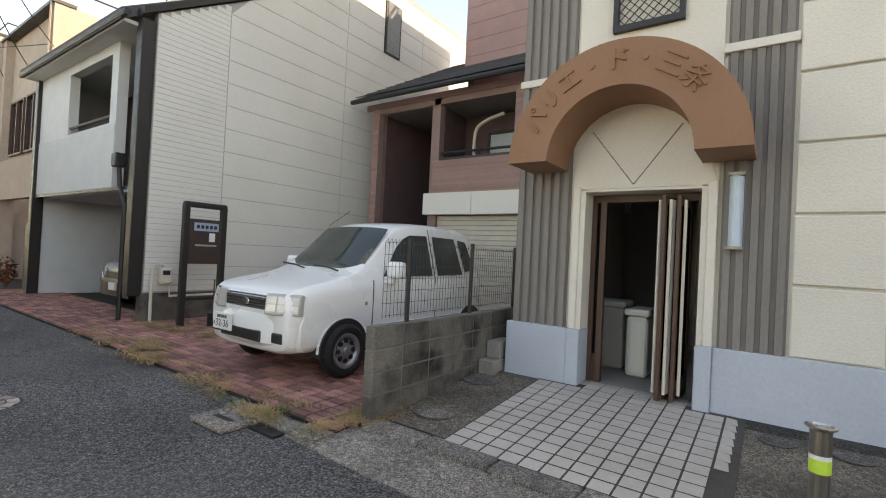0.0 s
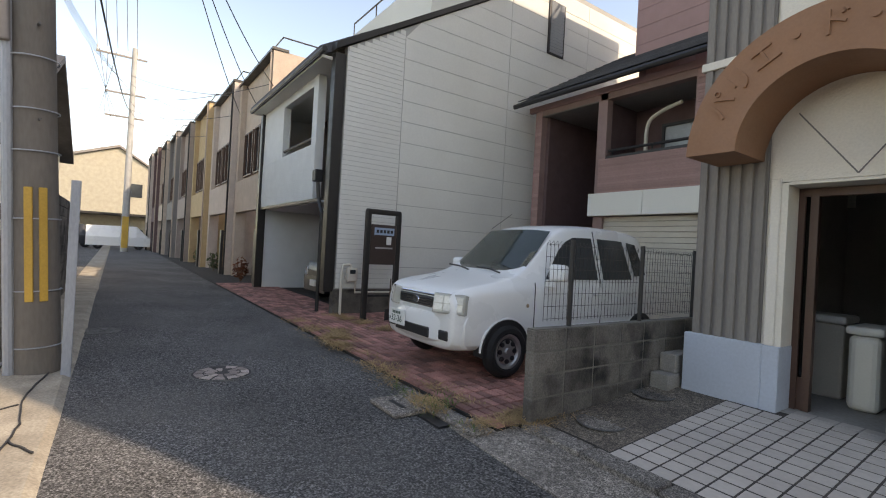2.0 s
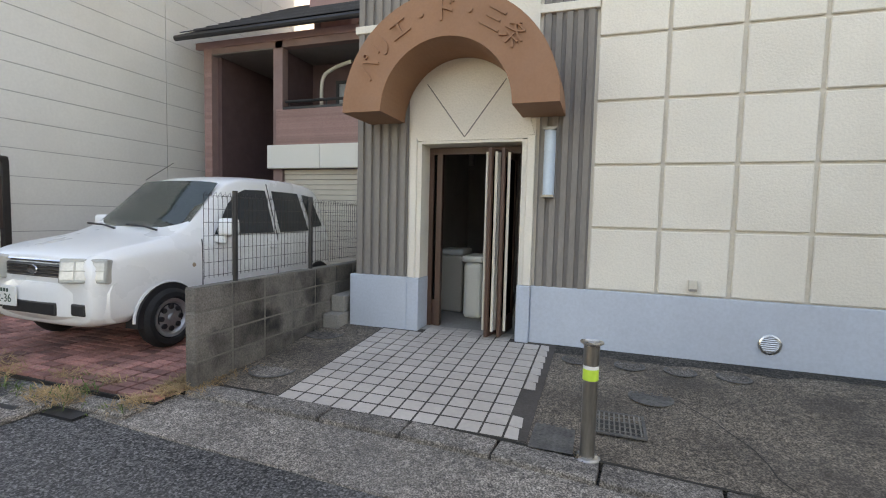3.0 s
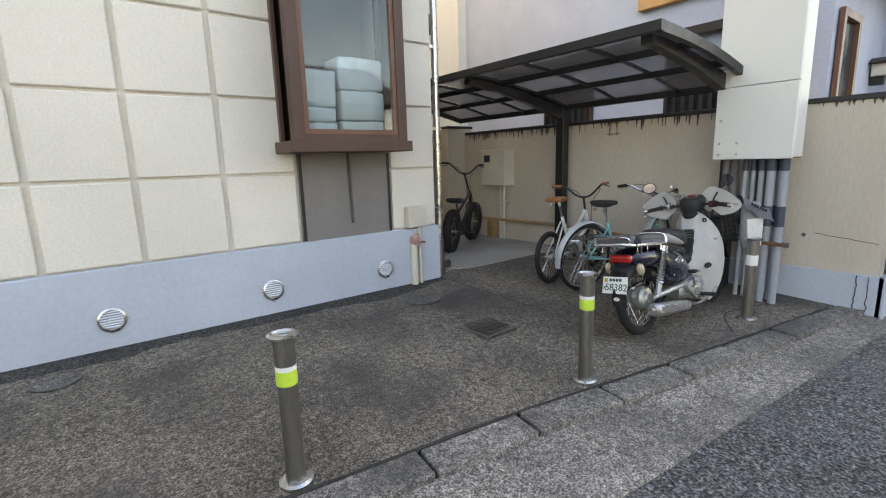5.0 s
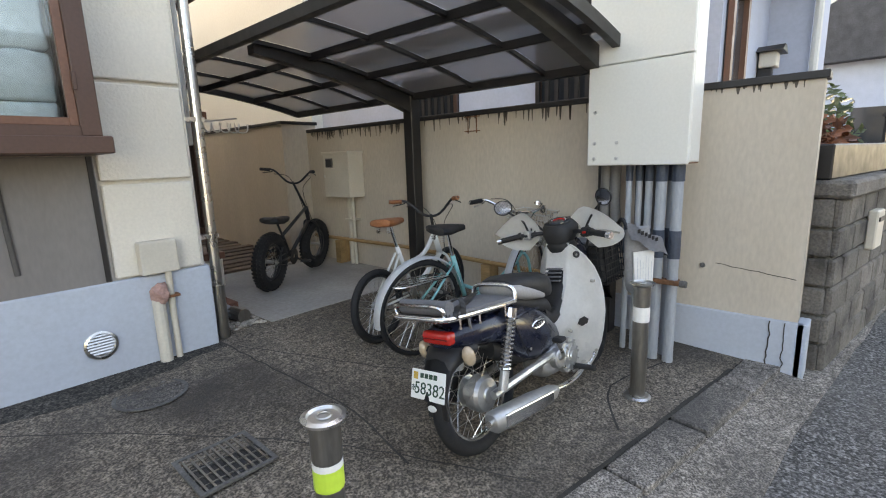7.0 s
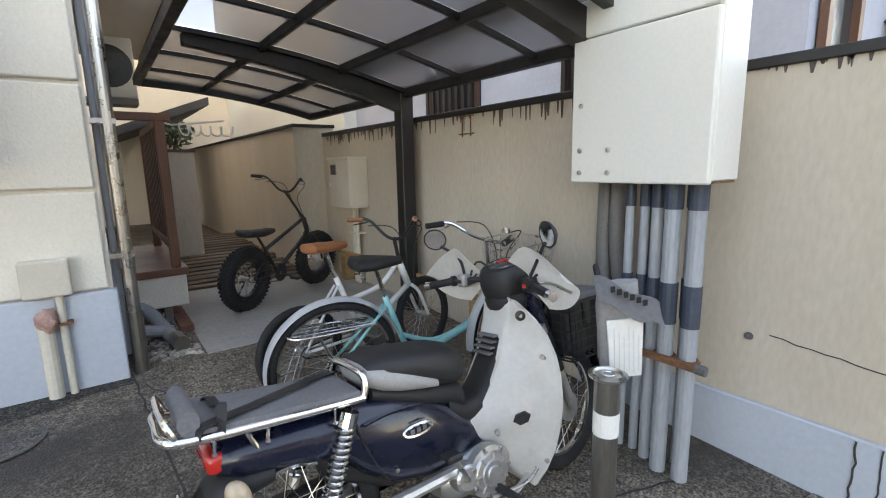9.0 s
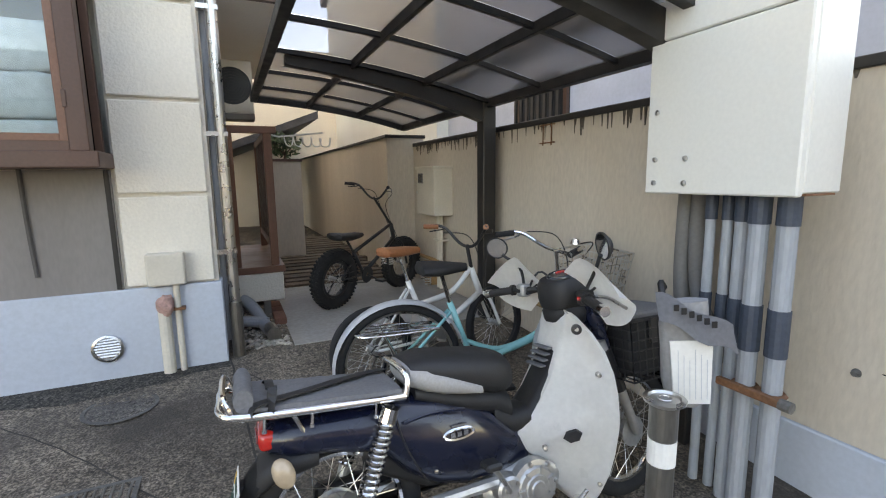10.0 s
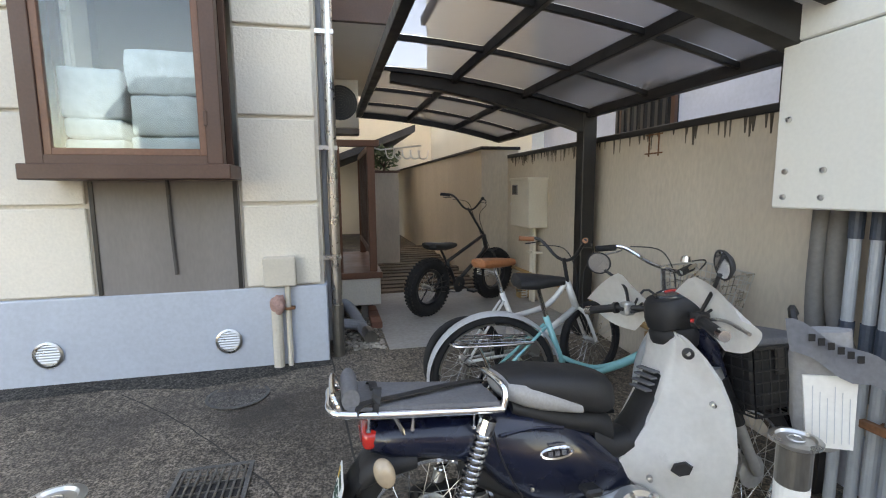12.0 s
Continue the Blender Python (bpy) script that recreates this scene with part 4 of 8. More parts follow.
secs = [oval(-0.245, 0.46, 0.07, 0.03), oval(-0.23, 0.49, 0.08, 0.045), oval(-0.18, 0.525, 0.1, 0.05), oval(-0.06, 0.54, 0.1, 0.04)]
part("tail_guard", loft(secs), SEATB, sc, smooth=True)
tl = part("tail_lamp", B(-0.225, -0.085, 0.585, -0.12, 0.085, 0.645, 0.02, 3), REDL, sc, "red tail lamp", smooth=True)
part("lamp_rib", B(-0.229, -0.07, 0.611, -0.2, 0.07, 0.617, 0.002), mat("dark_red_rib", (0.2, 0.01, 0.01), 0.3, var=0.05, bump=0.0), tl)
for s in (-1, 1):
    bm = bmesh.new()
    bmesh.ops.create_uvsphere(bm, u_segments=16, v_segments=12, radius=0.045)
    part("indicator", moved(bm, Matrix.Translation((-0.165, s * 0.13, 0.535)) @ Matrix.Rotation(radians(-20), 4, "Y") @ Matrix.Diagonal((0.7, 0.6, 1.05, 1))), AMBER, sc, "clear amber indicator", smooth=True)
    part("indicator_stalk", T([(-0.17, s * 0.05, 0.54), (-0.165, s * 0.11, 0.537)], 0.018, 8), SEATB, sc)
PM = Matrix.Translation((-0.3, 0, 0.435)) @ Matrix.Rotation(radians(16), 4, "Y")
plate = part("number_plate", moved(B(-0.004, -0.1, -0.062, 0.0, 0.1, 0.062, 0.002), PM), PLATE, sc)
TM = PM @ Matrix.Translation((-0.005, 0, 0)) @ Matrix.Rotation(radians(-90), 4, "Z") @ Matrix.Rotation(radians(90), 4, "X")
words("plate_number", "58382", 0.072, TM @ Matrix.Translation((0.012, -0.018, 0)), INK, plate, "", 0.0008)
words("plate_letter", "あ", 0.032, TM @ Matrix.Translation((-0.082, -0.02, 0)), INK, plate, "", 0.0008)
bm = bmesh.new()
for i in range(4):
    box(bm, -0.045 + i * 0.026, 0.028, -0.0008, -0.025 + i * 0.026, 0.048, 0.0008)
part("plate_script", moved(bm, TM), INK, plate)
part("plate_sticker", moved(B(-0.085, 0.02, -0.001, -0.06, 0.05, 0.001), TM), YELLOW, plate)
part("plate_bracket", moved(B(0.0, -0.03, -0.02, 0.04, 0.03, 0.05, 0.004), PM), SEATB, sc)
part("reflector", moved(lathe(bmesh.new(), [(0, 0.008), (0.022, 0.006), (0.025, 0)], 14, Matrix.Rotation(radians(-90), 4, "Y") @ Matrix.Diagonal((0.6, 1, 1, 1))), Matrix.Translation((-0.295, 0, 0.33))), WHITET, sc)
part("mud_flap", B(-0.268, -0.06, 0.27, -0.258, 0.06, 0.47, 0.003), SEATB, sc)
# carrier, rising a little to the rear
CZ = 0.68
CT = Matrix.Translation((0.215, 0, CZ)) @ Matrix.Rotation(radians(5), 4, "Y")
loop = smooth_path([(0.0, -0.128, 0), (-0.2, -0.142, 0), (-0.47, -0.145, 0), (-0.53, -0.115, 0.005), (-0.535, 0, 0.006), (-0.53, 0.115, 0.005), (-0.47, 0.145, 0), (-0.2, 0.142, 0), (0.0, 0.128, 0)], 6)
car_r = part("carrier", moved(T(loop, 0.0125, 12), CT), CHROME, sc, "chrome luggage carrier", smooth=True)
part("carrier_front", moved(T(smooth_path([(0.0, -0.128, 0), (0.008, -0.122, 0.05), (0.0, -0.08, 0.075), (0.0, 0.08, 0.075), (0.008, 0.122, 0.05), (0.0, 0.128, 0)], 5), 0.011, 10), CT), CHROME, car_r, smooth=True)
part("carrier_rear_loop", moved(T(smooth_path([(-0.5, -0.138, 0.0), (-0.525, -0.13, 0.05), (-0.53, 0, 0.055), (-0.525, 0.13, 0.05), (-0.5, 0.138, 0.0)], 5), 0.009, 8), CT), CHROME, car_r, smooth=True)
for i in range(5):
    part("carrier_bar", moved(T([(-0.46 + i * 0.105, -0.14, 0), (-0.46 + i * 0.105, 0.14, 0)], 0.007, 6), CT), CHROME, car_r)
for s in (-1, 1):
    for x in (-0.42, -0.29, -0.1):
        part("carrier_stud", moved(T([(x, s * 0.143, -0.008), (x, s * 0.143, -0.045)], 0.0045, 6), CT), CHROME, car_r)
        part("stud_tip", moved(lathe(bmesh.new(), [(0, -0.008), (0.007, -0.004), (0.007, 0.004), (0, 0.008)], 8, Matrix.Translation((x, s * 0.143, -0.047))), CT), CHROME, car_r)
    part("carrier_stay", moved(T([(-0.35, s * 0.13, 0), (-0.3, s * 0.1, -0.09)], 0.007, 6), CT), CHROME, car_r)
cl = thing("folded_cloth", "grey folded cover strapped on the scooter carrier", "cover")
cl.matrix_world = sc.matrix_world.copy()
bm = bmesh.new()
bmesh.ops.create_grid(bm, x_segments=26, y_segments=14, size=1)
for v in bm.verts:
    x, y = v.co.x, v.co.y
    v.co = Vector((-0.245 + 0.235 * x, 0.135 * y * (1 - 0.06 * x), 0.022 + 0.006 * noise.noise((x * 2, y * 3, 1)) + 0.004 * noise.noise((x * 7, y * 5, 4)) + 0.006 * (1 - y * y)))
ret = bmesh.ops.extrude_face_region(bm, geom=bm.faces[:])
for v in [g for g in ret["geom"] if isinstance(g, bmesh.types.BMVert)]:
    v.co.z -= 0.014
bmesh.ops.recalc_face_normals(bm, faces=bm.faces[:])
part("cloth", moved(bm, CT), CLOTHG, cl, smooth=True)
part("rolled_edge", moved(loft([[(-0.475 + 0.026 * math.cos(a) * (1 + 0.1 * math.sin(k * 2.1)), -0.14 + 0.28 * k / 8, 0.042 + 0.032 * math.sin(a)) for a in (2 * math.pi * j / 14 for j in range(14))] for k in range(9)]), CT), CLOTHG, cl, smooth=True)
def strap_band(pts, w=0.017):
    """A flat webbing band laid along points."""
    ps = smooth_path(pts, 5)
    rows = []
    for i, p in enumerate(ps):
        d = (ps[min(i + 1, len(ps) - 1)] - ps[max(0, i - 1)]).normalized()
        n2 = d.cross(Vector((0, 0, 1)))
        n2 = n2.normalized() * w if n2.length > 0.05 else Vector((w, 0, 0))
        rows.append([p - n2, p + n2, p + n2 + Vector((0, 0, 0.004)), p - n2 + Vector((0, 0, 0.004))])
    return loft(rows)
part("strap", moved(strap_band([(-0.46, -0.15, 0.0), (-0.44, -0.14, 0.028), (-0.3, -0.07, 0.034), (-0.13, 0.03, 0.037), (0.0, 0.11, 0.03)]), CT), SEATB, cl)
part("cross_strap", moved(strap_band([(-0.405, -0.15, 0.0), (-0.4, -0.135, 0.07), (-0.4, -0.05, 0.045), (-0.4, 0.05, 0.045), (-0.405, 0.15, 0.0)], 0.013), CT), SEATB, cl)
# saddle
def seat_sec(x, zt, zb, w):
    h = (zt - zb) / 2
    return oval(x, zb + h, w, h, 20, 3.0)
part("saddle", loft([seat_sec(0.235, 0.75, 0.72, 0.06), seat_sec(0.25, 0.772, 0.7, 0.1), seat_sec(0.32, 0.783, 0.68, 0.122), seat_sec(0.42, 0.772, 0.655, 0.128), seat_sec(0.5, 0.762, 0.62, 0.127), seat_sec(0.57, 0.752, 0.6, 0.118), seat_sec(0.62, 0.735, 0.595, 0.1), seat_sec(0.65, 0.705, 0.6, 0.07), seat_sec(0.662, 0.67, 0.62, 0.04)]), SEATB, sc, "black scooter saddle with pale grey rear flanks", smooth=True)
part("saddle_skirt", loft([seat_sec(0.228, 0.758, 0.71, 0.06), seat_sec(0.245, 0.764, 0.685, 0.106), seat_sec(0.3, 0.757, 0.66, 0.129), seat_sec(0.36, 0.732, 0.642, 0.134), seat_sec(0.43, 0.7, 0.63, 0.134), seat_sec(0.495, 0.665, 0.622, 0.13), seat_sec(0.51, 0.65, 0.625, 0.1)]), SEATG, sc, smooth=True)
part("seat_base", loft([oval(0.26, 0.665, 0.1, 0.03), oval(0.45, 0.6, 0.105, 0.05), oval(0.58, 0.57, 0.09, 0.05), oval(0.64, 0.53, 0.07, 0.06)]), SEATB, sc, smooth=True)
# shock absorbers
for s in (-1, 1):
    a, b2 = Vector((0.03, s * 0.135, R + 0.02)), Vector((0.155, s * 0.145, 0.655))
    sp = part("shock_absorber", T([a, b2], 0.013, 8), STEELD, sc)
    d = (b2 - a)
    ux = d.orthogonal().normalized()
    uy = d.normalized().cross(ux)
    bm = bmesh.new()
    tube(bm, [a + d * (0.24 + 0.66 * k / 156) + (ux * math.cos(2 * math.pi * k / 12) + uy * math.sin(2 * math.pi * k / 12)) * 0.025 for k in range(157)], 0.0055, 5)
    part("spring", bm, CHROME, sp, smooth=True)
    part("spring_cap", T([a + d * 0.9, a + d * 1.02], 0.03, 12), CHROME, sp)
    part("lower_cup", T([a, a + d * 0.24], 0.022, 12), ALLOY, sp)
# engine, swing arm, exhaust
part("swing_arm", T([(0.0, -0.1, R), (0.3, -0.105, 0.3), (0.55, -0.1, 0.3)], 0.021, 8), ALLOY, sc)
part("swing_arm", T([(0.0, 0.09, R), (0.5, 0.1, 0.3)], 0.02, 8), ALLOY, sc)
part("chain_case", B(-0.06, 0.1, 0.23, 0.5, 0.13, 0.36, 0.03, 3), SEATB, sc)
part("engine_case", loft([oval(0.5, 0.24, 0.06, 0.05), oval(0.54, 0.245, 0.1, 0.085), oval(0.66, 0.25, 0.115, 0.1), oval(0.78, 0.255, 0.105, 0.085), oval(0.86, 0.27, 0.07, 0.06), oval(0.98, 0.29, 0.065, 0.06)]), ALLOY, sc, "cast alloy engine case", smooth=True)
EC = Matrix.Translation((0.68, -0.118, 0.255)) @ Matrix.Rotation(radians(90), 4, "X")
ec = part("clutch_cover", lathe(bmesh.new(), [(0, 0.036), (0.026, 0.036), (0.03, 0.03), (0.046, 0.03), (0.05, 0.024), (0.07, 0.022), (0.078, 0.012), (0.095, 0.008), (0.1, -0.02)], 28, EC), ALLOY, sc, smooth=False)
part("cover_lobe", lathe(bmesh.new(), [(0, 0.02), (0.04, 0.02), (0.05, 0.012), (0.056, -0.02)], 22, Matrix.Translation((0.575, -0.115, 0.27)) @ Matrix.Rotation(radians(90), 4, "X")), ALLOY, ec)
for k in range(7):
    a = 2 * math.pi * k / 7
    part("bolt", lathe(bmesh.new(), [(0, 0.016), (0.007, 0.015), (0.009, 0)], 8, EC @ Matrix.Translation((0.087 * math.cos(a), 0.087 * math.sin(a), 0.006))), STEEL, ec)
    part("cover_rib", moved(B(0.052, -0.004, 0.02, 0.078, 0.004, 0.029), EC @ Matrix.Rotation(a + 0.4, 4, "Z")), ALLOY, ec)
part("exhaust_pipe", T(smooth_path([(0.95, -0.03, 0.2), (0.88, -0.1, 0.13), (0.65, -0.15, 0.125), (0.42, -0.155, 0.155)], 5), 0.017, 10), CHROME, sc, smooth=True)
part("muffler", loft([oval(0.45, 0.155, 0.02, 0.02, y=-0.158), oval(0.4, 0.16, 0.036, 0.036, y=-0.16), oval(0.2, 0.185, 0.046, 0.048, y=-0.165), oval(0.0, 0.21, 0.048, 0.05, y=-0.17), oval(-0.11, 0.225, 0.046, 0.048, y=-0.172), oval(-0.125, 0.228, 0.034, 0.036, y=-0.172)]), ALLOY, sc, "dull silver muffler", smooth=True)
part("heat_shield", moved(B(-0.2, -0.006, -0.03, 0.2, 0.006, 0.03, 0.005, 2), Matrix.Translation((0.12, -0.217, 0.2)) @ Matrix.Rotation(radians(7), 4, "Y")), CHROME, sc)
part("tail_pipe", T([(-0.12, -0.172, 0.228), (-0.145, -0.172, 0.23)], 0.016, 10), CHROME, sc)
part("kick_lever", T(smooth_path([(0.56, -0.12, 0.27), (0.55, -0.165, 0.3), (0.47, -0.175, 0.42)], 4), 0.01, 8), STEEL, sc)
part("footpeg", T([(0.7, -0.26, 0.19), (0.7, 0.26, 0.19)], 0.016, 10), SEATB, sc)
part("brake_pedal", T(smooth_path([(0.66, -0.15, 0.17), (0.8, -0.18, 0.18), (0.86, -0.19, 0.22)], 4), 0.008, 8), STEEL, sc)
part("side_stand", T([(0.62, 0.1, 0.2), (0.54, 0.25, -0.03)], 0.012, 8), SEATB, sc)
part("kick_pedal", B(0.44, -0.225, 0.405, 0.5, -0.165, 0.43, 0.008), SEATB, sc)
# leg shield
def shield_rows():
    rows = []
    for z, xl, yw, xe in ((0.09, 0.92, 0.105, 0.925), (0.16, 0.85, 0.145, 0.950), (0.24, 0.79, 0.175, 0.975), (0.32, 0.73, 0.190, 0.995), (0.39, 0.665, 0.200, 1.005), (0.43, 0.645, 0.205, 1.010), (0.47, 0.7, 0.205, 1.012), (0.54, 0.765, 0.205, 1.012), (0.62, 0.82, 0.197, 1.005), (0.7, 0.86, 0.175, 0.990), (0.77, 0.885, 0.140, 0.965), (0.83, 0.9, 0.095, 0.935), (0.86, 0.91, 0.060, 0.915)):
        near = [(xe + 0.006, -yw + 0.006, z), (xe + 0.004, -yw - 0.006, z), (xe - 0.01, -yw - 0.004, z)]
        wing = [(xe - 0.01 + (xl + 0.01 - xe) * t, -yw + (yw - 0.075) * (t ** 0.75), z) for t in (0.1, 0.22, 0.36, 0.52, 0.68, 0.84, 1.0)]
        side = near + wing + [(xl - 0.006, -0.055, z)]
        rows.append(side + [(xl - 0.008, 0, z)] + [(x, -y, zz) for x, y, zz in side[::-1]])
    return rows
bm = loft(shield_rows(), closed=False)
bmesh.ops.solidify(bm, geom=bm.faces[:], thickness=0.006)
ls = part("leg_shield", bm, WPLAST, sc, "scuffed white leg shield", smooth=True)
part("centre_tunnel", loft([oval(0.56, 0.52, 0.085, 0.06), oval(0.64, 0.47, 0.082, 0.05), oval(0.72, 0.475, 0.078, 0.045), oval(0.775, 0.53, 0.074, 0.05), oval(0.82, 0.6, 0.07, 0.045), oval(0.855, 0.68, 0.066, 0.03), oval(0.875, 0.72, 0.055, 0.012)]), SEATB, sc, smooth=True)
bm = bmesh.new()
for k in range(4):
    box(bm, 0.79 + k * 0.012, -0.05, 0.648 + k * 0.021, 0.815 + k * 0.012, 0.05, 0.655 + k * 0.021)
part("tunnel_slots", bm, CLOTHG, sc)
for s in (-1, 1):
    part("side_hole", lathe(bmesh.new(), [(0.0, 0.004), (0.026, 0.004), (0.03, -0.008)], 6, Matrix.Translation((0.845, s * 0.15, 0.405)) @ Matrix.Rotation(radians(28 * s), 4, "Z") @ Matrix.Rotation(radians(90 * -s), 4, "X") @ Matrix.Rotation(radians(15), 4, "Z") @ Matrix.Diagonal((1.25, 0.85, 1, 1))), BLACK, ls)
    for x, z, y in ((0.74, 0.375, 0.118), (0.95, 0.2, 0.155), (0.96, 0.62, 0.175)):
        part("shield_bolt", lathe(bmesh.new(), [(0, 0.012), (0.009, 0.01), (0.011, -0.01)], 10, Matrix.Translation((x, s * y, z)) @ Matrix.Rotation(radians(28 * s), 4, "Z") @ Matrix.Rotation(radians(90 * -s), 4, "X")), STEEL, ls)
part("ignition_lock", lathe(bmesh.new(), [(0, 0.012), (0.008, 0.012), (0.01, 0.02), (0.02, 0.018), (0.024, -0.02)], 18, Matrix.Translation((0.935, -0.095, 0.785)) @ Matrix.Rotation(radians(-35), 4, "Z") @ Matrix.Rotation(radians(90), 4, "X")), BLACK, sc)
# front fork and head
for s in (-1, 1):
    part("fork_leg", moved(T([(1.05, s * 0.075, 0.72), (1.16, s * 0.075, 0.48), (1.25, s * 0.068, R)], [0.022, 0.022, 0.018], 12), SM), ALLOY, sc, smooth=True)
    part("fork_boot", moved(T([(1.07, s * 0.075, 0.68), (1.15, s * 0.075, 0.5)], [0.03, 0.027], 12), SM), SEATB, sc)
part("fork_cover", moved(loft([oval(1.07, 0.55, 0.1, 0.04), oval(1.09, 0.66, 0.1, 0.06), oval(1.05, 0.78, 0.1, 0.07), oval(1.0, 0.84, 0.09, 0.05)]), SM), NAVY, sc, smooth=True)
HM = Matrix.Translation((0.965, 0, 0.885)) @ Matrix.Rotation(radians(2), 4, "Z") @ Matrix.Translation((-0.93, 0, -0.95))
rings = []
for z, rx, ry, cx in ((0.845, 0.055, 0.06, 0.925), (0.87, 0.075, 0.078, 0.925), (0.91, 0.082, 0.085, 0.925), (0.93, 0.07, 0.074, 0.925), (0.945, 0.09, 0.085, 0.93), (0.985, 0.105, 0.098, 0.935), (1.03, 0.1, 0.098, 0.93), (1.05, 0.085, 0.085, 0.925), (1.055, 0.05, 0.05, 0.925)):
    rings.append([(cx + rx * math.copysign(abs(math.cos(a)) ** 0.75, math.cos(a)), ry * math.copysign(abs(math.sin(a)) ** 0.75, math.sin(a)), z + (0.25 * (rx * math.cos(a)) if z > 0.94 else 0)) for a in (2 * math.pi * k / 24 for k in range(24))])
hd = part("headlamp_nacelle", moved(loft(rings), HM), SEATB, sc, "black headlamp and meter housing", smooth=True)
MF = HM @ Matrix.Translation((0.92, 0, 1.056)) @ Matrix.Rotation(radians(-14), 4, "Y")
part("meter_face", lathe(bmesh.new(), [(0.0, 0.002), (0.055, 0.002), (0.06, 0.006), (0.07, 0.002), (0.076, -0.02)], 24, MF @ Matrix.Diagonal((0.85, 1, 1, 1))), DWIN, hd)
part("meter_arc", moved(T([(0.034 * math.cos(a) * 0.85, 0.034 * math.sin(a), 0.004) for a in (math.pi * k / 10 - 1.57 for k in range(11))], 0.0045, 4), MF), REDL, hd)
part("meter_dial", moved(T([(0.046 * math.cos(a) * 0.85, 0.046 * math.sin(a), 0.003) for a in (math.pi * k / 10 - 1.57 for k in range(11))], 0.002, 4), MF), WHITET, hd)
part("headlamp", moved(lathe(bmesh.new(), [(0, 0.03), (0.05, 0.022), (0.078, 0.0), (0.08, -0.03)], 22, Matrix.Translation((1.02, 0, 0.98)) @ Matrix.Rotation(radians(90), 4, "Y")), HM), LAMPG, hd)
bar = smooth_path([(0.79, -0.345, 0.965), (0.84, -0.22, 0.985), (0.92, -0.08, 0.985), (0.92, 0.08, 0.985), (0.84, 0.22, 0.985), (0.79, 0.345, 0.965)], 5)
hb = part("handlebar", moved(T(bar, 0.012, 10), HM), SEATB, sc, smooth=True)
for s in (-1, 1):
    part("grip", moved(T([(0.835, s * 0.235, 0.983), (0.793, s * 0.34, 0.966)], 0.0175, 12), HM), SEATB, hb)
    part("grip_flange", moved(T([(0.84, s * 0.222, 0.985), (0.835, s * 0.235, 0.983)], 0.024, 12), HM), SEATB, hb)
    sw = part("switch_box", moved(B(0.84, min(s * 0.165, s * 0.215), 0.955, 0.89, max(s * 0.165, s * 0.215), 1.012, 0.012, 2), HM), SEATB if s < 0 else ALLOY, hb)
    part("switch_knob", moved(B(0.832, min(s * 0.178, s * 0.2), 0.975, 0.842, max(s * 0.178, s * 0.2), 0.99, 0.003), HM), REDL if s < 0 else SEATB, sw)
    part("lever", moved(T(smooth_path([(0.885, s * 0.19, 0.985), (0.9, s * 0.26, 0.985), (0.86, s * 0.38, 0.965)], 4), 0.006, 8), HM), STEEL, hb)
    part("bar_end", moved(T([(0.793, s * 0.338, 0.966), (0.783, s * 0.365, 0.962)], 0.0185, 14), HM), CHROME, hb)
    part("mirror_stem", moved(T(smooth_path([(0.87, s * 0.19, 1.01), (0.88, s * 0.23, 1.08), (0.84, s * 0.3, 1.14)], 4), 0.0065, 8), HM), SEATB, hb)
    MM = HM @ Matrix.Translation((0.83, s * 0.325, 1.172)) @ Matrix.Rotation(radians(s * 24), 4, "Z") @ Matrix.Rotation(radians(-90 - 6), 4, "Y") @ Matrix.Diagonal((0.7, 0.85, 1, 1))
    mr = part("mirror", lathe(bmesh.new(), [(0, -0.026), (0.04, -0.022), (0.066, -0.006), (0.07, 0.003), (0.063, 0.004), (0.061, 0.001), (0, 0.001)], 24, MM), SEATB, hb, smooth=False)
    part("mirror_glass", lathe(bmesh.new(), [(0, 0.0025), (0.061, 0.0025), (0.062, 0.0015)], 24, MM), mat("mirror", (0.9, 0.9, 0.9), 0.02, 1.0, var=0.0, bump=0.0), mr)
    # hand guard: a curved white sheet before the grip
    rows = []
    for i in range(11):
        v = i / 10
        row = []
        for k in range(11):
            u = k / 10
            zt = 1.14 - 0.13 * u ** 2.2 - 0.25 * max(0.0, 0.25 - u)
            zb = 0.88 + 0.22 * max(0.0, 0.3 - u) + 0.06 * u ** 4
            row.append((0.93 - 0.06 * u * u - 0.1 * v * (1 - 0.4 * u) + 0.04 * math.sin(v * 3.1), s * (0.15 + 0.25 * u - 0.03 * v * (1 - u)), zb + (zt - zb) * v))
        rows.append(row)
    bm = loft(rows, closed=False)
    bmesh.ops.solidify(bm, geom=bm.faces[:], thickness=0.005)
    part("hand_guard", moved(bm, HM), WPLAST, hb, "milky white hand guard", smooth=True)
for i in range(5):
    s = (-1) ** i
    part("cable", moved(T(smooth_path([(0.86, s * 0.16, 0.97), (0.99, s * (0.13 + 0.02 * i), 0.97 + 0.02 * i), (1.08, s * 0.08, 0.85), (1.02, s * 0.04, 0.72)], 5), 0.005, 6), HM), CABLE, sc, smooth=True)
